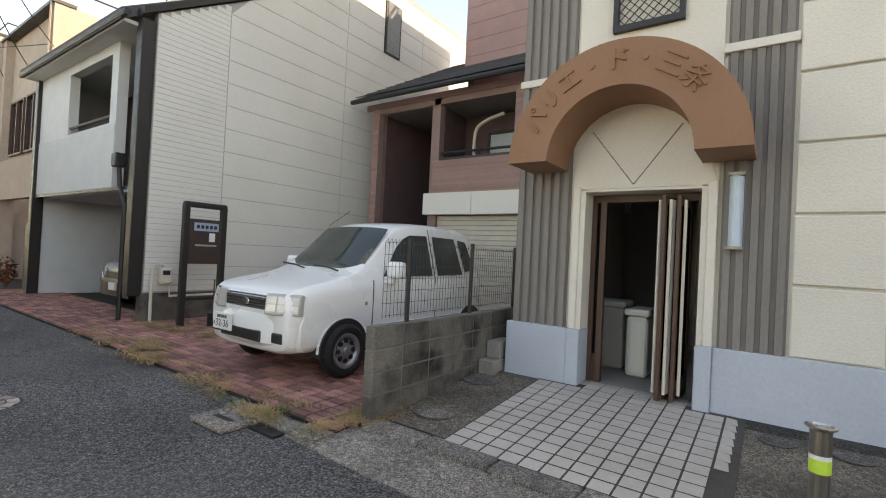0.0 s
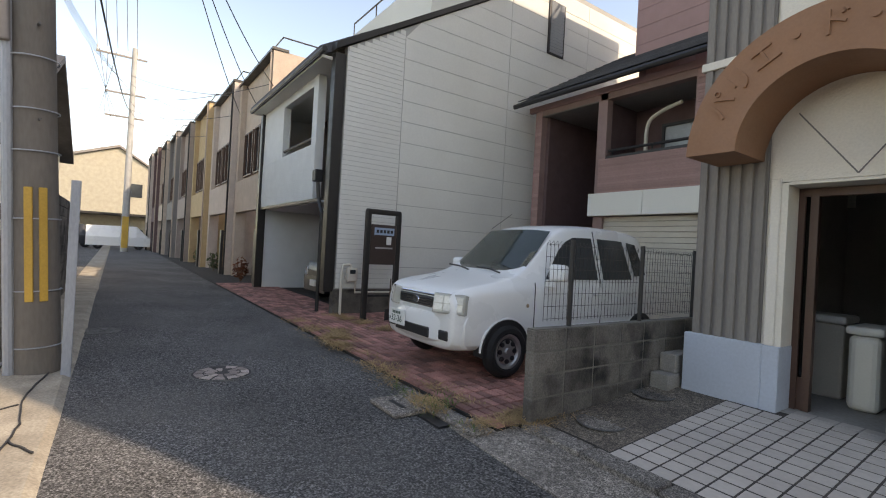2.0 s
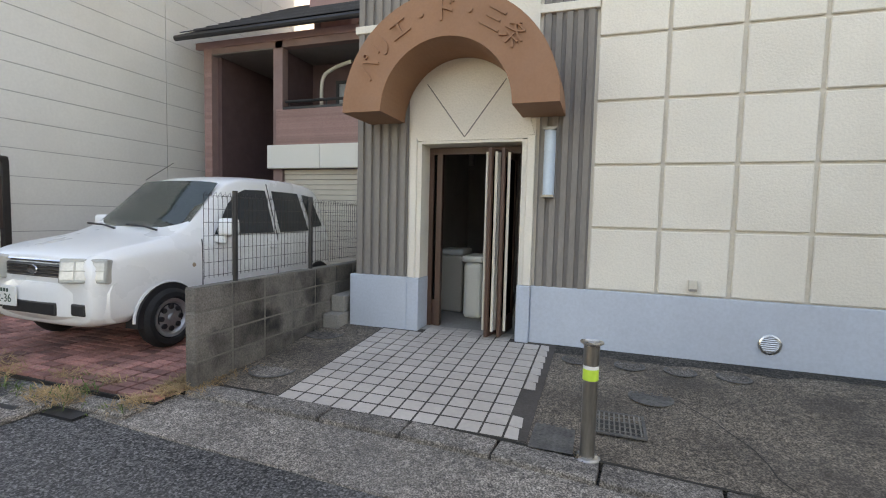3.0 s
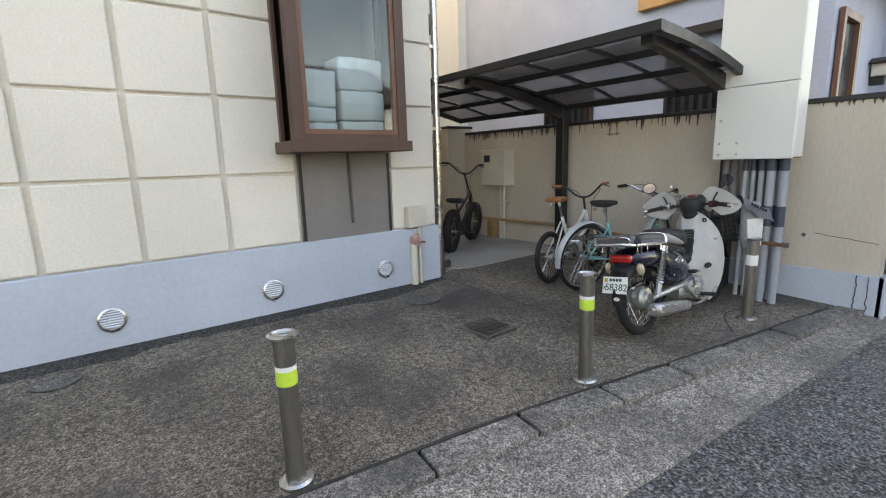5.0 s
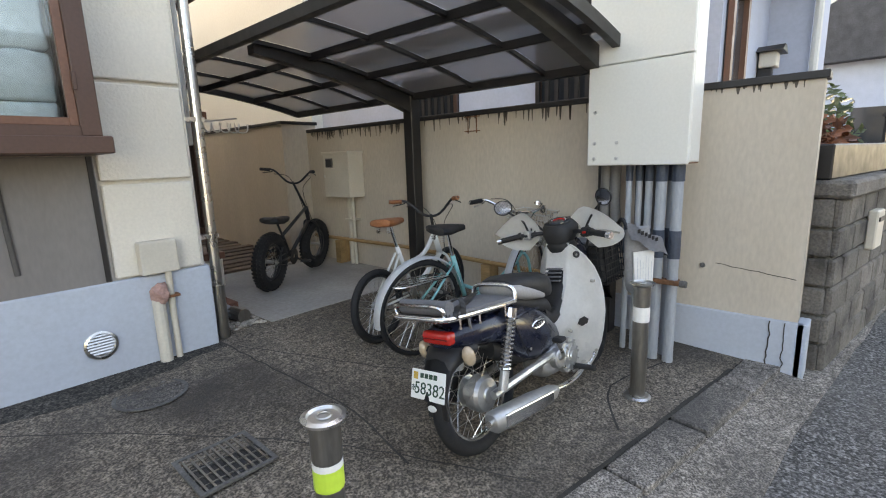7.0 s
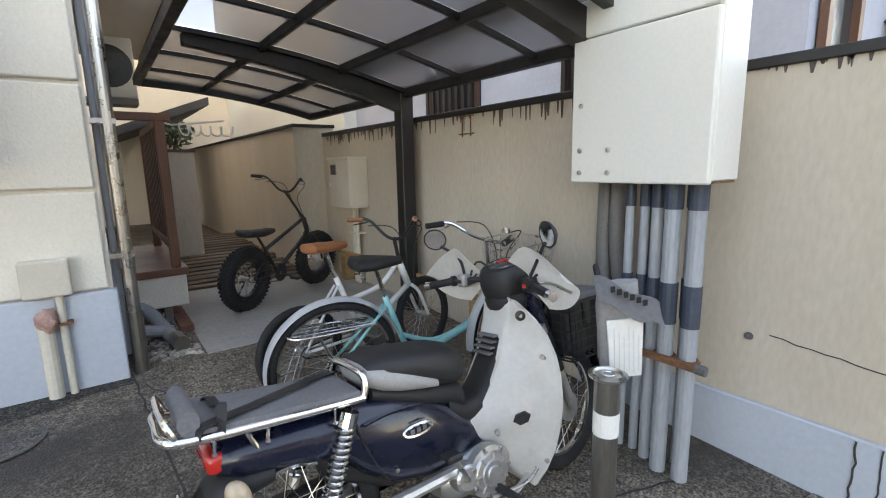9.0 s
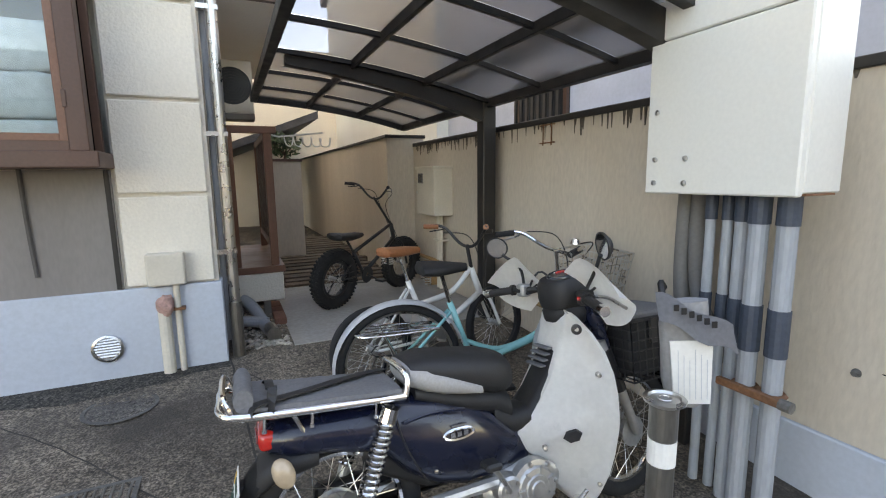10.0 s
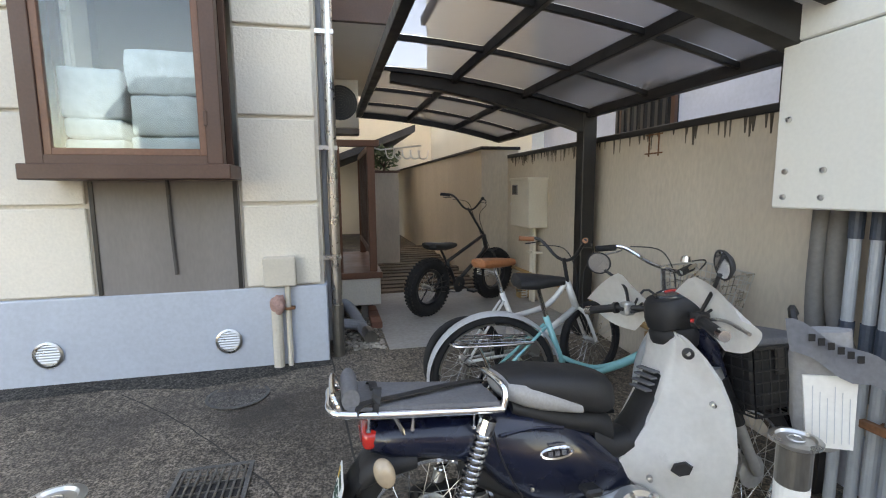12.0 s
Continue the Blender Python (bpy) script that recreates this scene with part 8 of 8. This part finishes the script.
for r in range(11):
    for c in range(18):
        part("block", B(-7.36 - c * 0.4 - (0.2 if r % 2 else 0), -1.0, r * 0.19 + 0.004, -6.97 - c * 0.4 - (0.2 if r % 2 else 0), -0.86, r * 0.19 + 0.186, 0.006), BLOCK, lw)
part("core", B(-14.0, -0.985, 0, -7.0, -0.875, 2.08), BLOCKJ, lw)
hl_ = thing("house", "white rendered house with a dark tiled roof", "house", at=(0, 0, 0))
part("wall", B(-24, -10, 0, -14, -1.9, 4.3), WHITEWALL, hl_)
part("roof", prism(bmesh.new(), [(-13.4, 4.1), (-19, 6.6), (-24.6, 4.1), (-24.6, 4.28), (-19, 6.8), (-13.4, 4.28)], "y", -10.5, -1.5), SLATE, hl_)
part("lower_roof", prism(bmesh.new(), [(-7.2, 2.2), (-9.8, 2.85), (-12.4, 2.2), (-12.4, 2.32), (-9.8, 3.0), (-7.2, 2.32)], "y", -8.0, -1.3), SLATE, hl_)
part("window", B(-13.98, -3.6, 2.9, -13.94, -2.9, 3.6), GREYP, hl_)
part("rain_pipe", T([(-13.9, -1.95, 0), (-13.9, -1.95, 4.1)], 0.05, 6), BLACK, hl_)
fg2 = thing("house", "distant tan gabled house across the lane's end", "house", "distant houses")
part("wall", prism(bmesh.new(), [(-5.5, 0), (4.0, 0), (4.0, 7.6), (0, 10.2), (-5.5, 8.3)], "x", -66, -60), mat("olive_tan_render", (0.36, 0.33, 0.26), 0.85, var=0.1, bump=0.2), fg2)
part("window", B(-59.98, 0.9, 5.2, -59.93, 2.2, 6.6), DWIN, fg2)
part("roof_edge", prism(bmesh.new(), [(-5.6, 8.3), (0, 10.25), (4.2, 7.55), (4.2, 7.75), (0, 10.5), (-5.6, 8.55)], "x", -66.3, -59.7), GREYP, fg2)
part("porch", B(-60, -5, 3.1, -57, 4, 3.3), DARK, fg2)
for x0, y0, m_, lab in ((-48, 0.3, CARWHITE, "white van parked at the end of the lane"), (-50, -3.4, DCAR, "dark van parked at the end of the lane")):
    vn = thing("van", lab, "van", at=(x0, y0, 0), rz=90)
    part("body", loft([[(xx, y, z) for y, z in ((-0.8, 0.3), (-0.85, 1.0), (-0.7, h), (0.7, h), (0.85, 1.0), (0.8, 0.3))] for xx, h in ((-2.2, 1.9), (1.2, 1.95), (1.8, 1.3), (2.2, 1.0))]), m_, vn)
    part("windscreen", B(1.35, -0.65, 1.15, 1.62, 0.65, 1.7, 0.05), DWIN, vn)
    part("side_window", B(-1.8, 0.7, 1.15, 1.0, 0.83, 1.7, 0.02), DWIN, vn)
    for xx in (-1.4, 1.4):
        for yy in (-0.7, 0.7):
            part("wheel", ring_y(0.22, 0.09, xx, 0.31, 20, 6, yy), RUBBER, vn)
p2 = thing("utility_pole", "tall slender concrete utility pole with crossarms", "utility pole", at=(-42, 0.6, 0))
part("shaft", lathe(bmesh.new(), [(0, 0), (0.25, 0), (0.16, 15), (0, 15)], 16), mat("pale_pole_concrete", (0.36, 0.36, 0.35), 0.85, var=0.1, bump=0.2), p2, smooth=True)
for z in (14.2, 11.5, 9.8):
    part("crossarm", B(-0.05, -2.3 if z > 12 else -1.6, z, 0.05, 0.8, z + 0.12), GREYP, p2)
for i in range(5):
    part("insulator", T([(0, -2.2 + i * 0.6, 14.3), (0, -2.2 + i * 0.6, 14.7)], 0.07, 6), WHITET, p2)
part("guard", B(0.15, -0.2, 0.3, 0.26, 0.2, 2.6), YELLOW, p2)
cbl = thing("overhead_cables", "dark overhead cables strung along the lane", "cable")
def cable(a, b2, sag, r=0.012):
    a, b2 = Vector(a), Vector(b2)
    pts = [a.lerp(b2, k / 16) - Vector((0, 0, sag * 4 * (k / 16) * (1 - k / 16))) for k in range(17)]
    part("cable", T(pts, r, 5), CABLE, cbl)
for i in range(5):
    cable((-42, -1.6 + i * 0.6, 14.5), (-6.36, -0.53 + 0.1 * i, 8.2 + 0.3 * i), 0.9)
for i in range(3):
    cable((-42, 0.2, 11.6 - i), (-15.2 - i * 4.7, 3.8, 6.3), 0.5)
    cable((-6.36, -0.5, 7.2 + 0.4 * i), (-15.2 - i * 2.3, 3.8, 6.2), 0.4)
cable((-6.36, -0.5, 6.2), (-20, -8, 6.8), 0.3)
for i in range(6):
    cable((-42, -1.5 + 0.5 * i, 13.9 - 0.5 * i), (-3.0 + i, -3.0 - 0.4 * i, 9.5 + 0.5 * i), 1.2 + 0.15 * i, 0.009)
    cable((-42, 0.4, 13 - 0.6 * i), (-19.5 - i * 4.4, 3.8, 6.9), 0.3 + 0.1 * i, 0.012)
for i in range(4):
    cable((-42, -2.0 + 0.5 * i, 14.4), (-80, 2.0 - 2 * i, 12.5), 0.8, 0.02)
cable((-42, 0.6, 12), (-52, -20, 12), 0.6)
cable((-42, 0.6, 10.4), (-6.36, -0.6, 5.6), 0.8, 0.02)
cable((-6.36, -0.6, 9.2), (6.0, -3.6, 9.0), 0.5)
for x0, y0, h in ((-11.5, 6.5, 9.4), (-27, 6, 10.2)):
    ant = thing("aerial", "thin metal rooftop television aerial", "aerial")
    part("mast", T([(x0, y0, h - 2.4), (x0, y0, h)], 0.02, 5), GALV, ant)
    bm = bmesh.new()
    tube(bm, [(x0 - 0.7, y0, h - 0.1), (x0 + 0.7, y0, h - 0.1)], 0.012, 4)
    for k in range(6):
        tube(bm, [(x0 - 0.6 + k * 0.24, y0 - 0.3, h - 0.1), (x0 - 0.6 + k * 0.24, y0 + 0.3, h - 0.1)], 0.008, 4)
    part("rods", bm, GALV, ant)

# plain houses behind the camera close the lane
op = thing("house", "plain pale house on the opposite side of the lane", "house", "opposite houses")
part("wall", B(-1.0, -12.0, 0, 11.0, -8.0, 3.6), GREYP, op)
part("roof", prism(bmesh.new(), [(-12.6, 3.5), (-10, 5.2), (-7.3, 3.5)], "x", -1.6, 11.6), SLATE, op)
for xx in (0.5, 4.0, 7.5):
    part("window", B(xx, -8.02, 1.0, xx + 1.6, -7.97, 2.4), DWIN, op)
# small paved yard across the lane
bm = bmesh.new()
for i in range(24):
    for j in range(16):
        vv = bmesh.ops.create_cube(bm, size=1)["verts"]
        bmesh.ops.transform(bm, matrix=Matrix.Translation((-6.7 + i * 0.2, -0.98 - j * 0.2, 0.03)) @ Matrix.Diagonal((0.19, 0.19, 0.04, 1)), verts=vv)
yd = setting("pavement_yard", B(-6.85, -4.3, -0.05, -1.9, -0.84, 0.035), GROUT, "small beige tiled yard across the lane", "pavement")
tagged(part("tiles", bm, mat("yard_tile", (0.36, 0.32, 0.27), 0.85, var=0.15, bump=0.2, rand=0.1, island=True), yd), kind="stuff")
bm = bmesh.new()
prev = None
for i in range(60):
    xx = -60 + i * 1.0
    j = 0.05 * noise.noise((xx * 1.3, 1, 0))
    row = [bm.verts.new(p) for p in ((xx, -0.86, -0.02), (xx, -0.86, 0.05), (xx, -0.34 + j, 0.035), (xx, -0.28 + j, 0.0), (xx, -0.28 + j, -0.02))]
    if prev:
        for q in range(4):
            bm.faces.new((prev[q], row[q], row[q + 1], prev[q + 1]))
    prev = row
edge = setting("pavement_edge", bm, mat("cracked_concrete_edge", (0.34, 0.3, 0.24), 0.92, var=0.25, scale=3, fine=50, bump=0.7, stain=(0.2, 0.17, 0.13), stain_amt=0.6), "cracked concrete edge strip across the lane", "pavement")
bm = bmesh.new()
for s0, pts in enumerate(([(-6.3, -0.45), (-5.4, -0.55), (-4.6, -0.5), (-3.6, -0.6)], [(-5.2, -0.56), (-5.0, -0.8)], [(-4.4, -0.52), (-4.1, -0.36)], [(-4.2, -0.55), (-4.0, -0.82)])):
    ps = smooth_path([(x_, y_, 0) for x_, y_ in pts], 8)
    tube(bm, [(p.x, p.y + 0.02 * noise.noise((p.x * 8, s0, 0)), 0.047) for p in ps], 0.008, 4)
part("crack", bm, CABLE, edge)
# manhole in the lane, broken drain, weeds
cover(-5.72, 1.02, 0.32, "large patterned iron manhole cover in the asphalt", mat("worn_manhole", (0.05, 0.045, 0.042), 0.8, 0.1, var=0.35, scale=8, bump=0.2), 0.001, "lane covers", 10, mat("pale_inlay", (0.34, 0.28, 0.25), 0.85, var=0.2, bump=0.2, rand=0.3))
cover(-8.7, -0.13, 0.28, "worn iron manhole cover at the lane edge", None, 0.001, "lane covers")
dn = thing("drain_cover", "broken concrete drain lid at the lane edge", "drain", at=(-3.75, 2.22, 0))
part("lid", B(-0.42, -0.2, 0.0, 0.05, 0.12, 0.045, 0.012), GUTTER, dn)
part("slot", B(-0.3, -0.07, 0.044, -0.05, -0.02, 0.047), BLACK, dn)
part("lip", B(-0.5, 0.14, 0.0, 0.7, 0.3, 0.05, 0.015), GUTTER, dn)
part("hole", B(0.08, 0.02, 0.001, 0.4, 0.13, 0.02), BLACK, dn)


def weeds(name, label, spots, n, material, lo, hi, seed, flat=0.5):
    rnd = random.Random(seed)
    bm = bmesh.new()
    for (x0, y0, x1, y1) in spots:
        for i in range(n):
            t = rnd.random()
            x, y = x0 + (x1 - x0) * t + rnd.gauss(0, 0.13), y0 + (y1 - y0) * t + rnd.gauss(0, 0.12)
            if noise.noise((x * 2.5, y * 2.5, seed)) < -0.06:
                continue
            a = rnd.uniform(0, 6.28)
            l = rnd.uniform(lo, hi)
            d = Vector((math.cos(a), math.sin(a), 0)) * l
            u = Vector((-math.sin(a), math.cos(a), 0)) * 0.003
            h = l * rnd.uniform(0.05, flat)
            z = 0.055
            p = Vector((x, y, z))
            q = p + d * 0.5 + Vector((0, 0, h))
            e = p + d + Vector((0, 0, h * rnd.uniform(0.2, 1.0)))
            v = [bm.verts.new(c) for c in (p - u, p + u, q + u, q - u, e)]
            bm.faces.new(v[:4])
            bm.faces.new((v[3], v[2], v[4]))
    ob = setting(name, bm, material, label, "grass")
    ob["kind"] = "stuff"


weeds("dry_grass", "dry straw-coloured grass along the paving edge", [(-8.8, 2.75, -4.0, 2.55), (-9.0, 3.6, -7.2, 3.9), (-4.2, 2.55, -3.2, 2.6), (-7.6, 3.0, -6.4, 2.7), (-3.12, 2.85, -3.12, 3.6)], 3000, STRAW, 0.03, 0.17, 2, 0.35)
weeds("green_weed", "small green weeds in the kerb gap", [(-3.7, 2.5, -3.2, 2.55), (-4.3, 2.55, -4.1, 2.6)], 300, GREENG, 0.03, 0.1, 6, 0.9)


# ---------------------------------------------------------------- pieces of walls and pavements
def shared_mesh(name, bm, material):
    me = bpy.data.meshes.new(name)
    bm.to_mesh(me)
    bm.free()
    me.materials.append(material)
    return me


def piece(name, me, parent, m):
    ob = new(name, me)
    ob.parent = parent
    ob.matrix_local = m
    return ob


# block wall
me = shared_mesh("block", B(-0.052, -0.1935, -0.0915, 0.052, 0.1935, 0.0915, 0.009), BLOCK)
for r in range(4):
    zc = 0.075 + 0.095 + r * 0.194
    y = 2.88
    while y + 0.39 < 5.7:
        piece("block", me, bw, Matrix.Translation((-3.005, y + 0.197, zc)))
        y += 0.4

# kerb stones
pav = bpy.data.objects["pavement"]
me = shared_mesh("kerb_stone", B(-0.295, -0.1, -0.12, 0.295, 0.1, 0.0, 0.012, 2), KERB)
x = -3.0
while x < 6.3:
    ya, yb = kerb_y(x), kerb_y(x + 0.6)
    a = math.atan2(yb - ya, 0.6)
    piece("kerb_stone", me, pav, Matrix.Translation((x + 0.3, (ya + yb) / 2 - 0.1, 0.068 + 0.004 * math.sin(x * 5))) @ Matrix.Rotation(a, 4, "Z") @ Matrix.Rotation(0.006 * math.sin(x * 9), 4, "Y"))
    x += 0.605

# entrance tiles, laid on a sloping bed
bed = thing("floor_tiles", "square beige entrance tiles with dark joints", "floor", kind="structure")
TX0, TX1, TY0, TY1 = -2.28, -0.56, 2.97, 5.07
bm = bmesh.new()
rows = []
for j in range(9):
    y = TY0 + (TY1 - TY0) * j / 8
    rows.append([bm.verts.new((xx, y, court_z(xx, y) + 0.006)) for xx in (TX0 - 0.01, TX1 + 0.15)])
for a, b2 in zip(rows, rows[1:]):
    bm.faces.new((a[0], a[1], b2[1], b2[0]))
r = bmesh.ops.extrude_face_region(bm, geom=bm.faces[:])
for v in [g for g in r["geom"] if isinstance(g, bmesh.types.BMVert)]:
    v.co.z -= 0.05
part("grout_bed", bm, GROUT, bed)
me = shared_mesh("tile", B(-0.0705, -0.066, -0.004, 0.0705, 0.066, 0.002, 0.001), TILE)
nx, ny = 11, 14
px, py = (TX1 - TX0) / nx, 0.15
for i in range(nx):
    for j in range(ny):
        xx, yy = TX0 + (i + 0.5) * px, TY0 + (j + 0.5) * py
        if yy > 4.84 and not DL + 0.12 < xx < DR - 0.1:
            continue
        z = court_z(xx, yy) + 0.008
        s = (court_z(xx, yy + 0.05) - court_z(xx, yy - 0.05)) / 0.1
        piece("tile", me, bed, Matrix.Translation((xx, yy, z)) @ Matrix.Rotation(math.atan(s), 4, "X"))
me2 = shared_mesh("edge_tile", B(-0.055, -0.071, -0.004, 0.055, 0.071, 0.006, 0.002), TILE)
for j in range(ny):
    yy = TY0 + (j + 0.5) * py
    if yy > 4.84 or 3.2 < yy < 3.75:
        continue
    xx = TX1 + 0.065
    piece("edge_tile", me2, bed, Matrix.Translation((xx, yy, court_z(xx, yy) + 0.003)) @ Matrix.Rotation(radians(6), 4, "Y") @ Matrix.Rotation(radians(3.5), 4, "X"))

# brick pavers
bedp = bpy.data.objects["pavement_bed"]
pm = shared_mesh("paver", B(-0.092, -0.0425, -0.03, 0.092, 0.0425, 0.0, 0.004), PAVER)
near, far = [], []
for i in range(64):
    for j in range(60):
        cx, cy = -3.17 - i * 0.205, 2.68 + j * 0.103
        if cx > -3.08 or (cx < -9.3 and cy > 4.2) or (cx < -9.2 and cy > 3.9 and cx > -9.5):
            continue
        d = math.hypot(cx + 0.3, cy)
        (near if cx > -6.6 and cy < 4.1 else far).append((d, cx, cy))
near.sort()
far += near[300:]
for k, (d, cx, cy) in enumerate(near[:300]):
    piece("paver", pm, bedp, Matrix.Translation((cx, cy, 0.055 + 0.003 * noise.noise((cx * 3, cy * 3, 0)))))
vs, fs = [], []
for d, cx, cy in far:
    z = 0.055 + 0.003 * noise.noise((cx * 3, cy * 3, 0))
    n = len(vs)
    for zz, g in ((0.028, 0.0), (z, 0.002)):
        vs += [(cx - 0.0945 + g, cy - 0.0435 + g, zz), (cx + 0.0945 - g, cy - 0.0435 + g, zz), (cx + 0.0945 - g, cy + 0.0435 - g, zz), (cx - 0.0945 + g, cy + 0.0435 - g, zz)]
    fs += [(n + 4, n + 5, n + 6, n + 7)] + [(n + a, n + (a + 1) % 4, n + 4 + (a + 1) % 4, n + 4 + a) for a in range(4)]
me = bpy.data.meshes.new("paver_field")
me.from_pydata(vs, [], fs)
me.materials.append(PAVERS)
pf = new("paver_field", me)
pf.parent = bedp
tagged(pf, "worn red and brown clay pavers", kind="stuff")
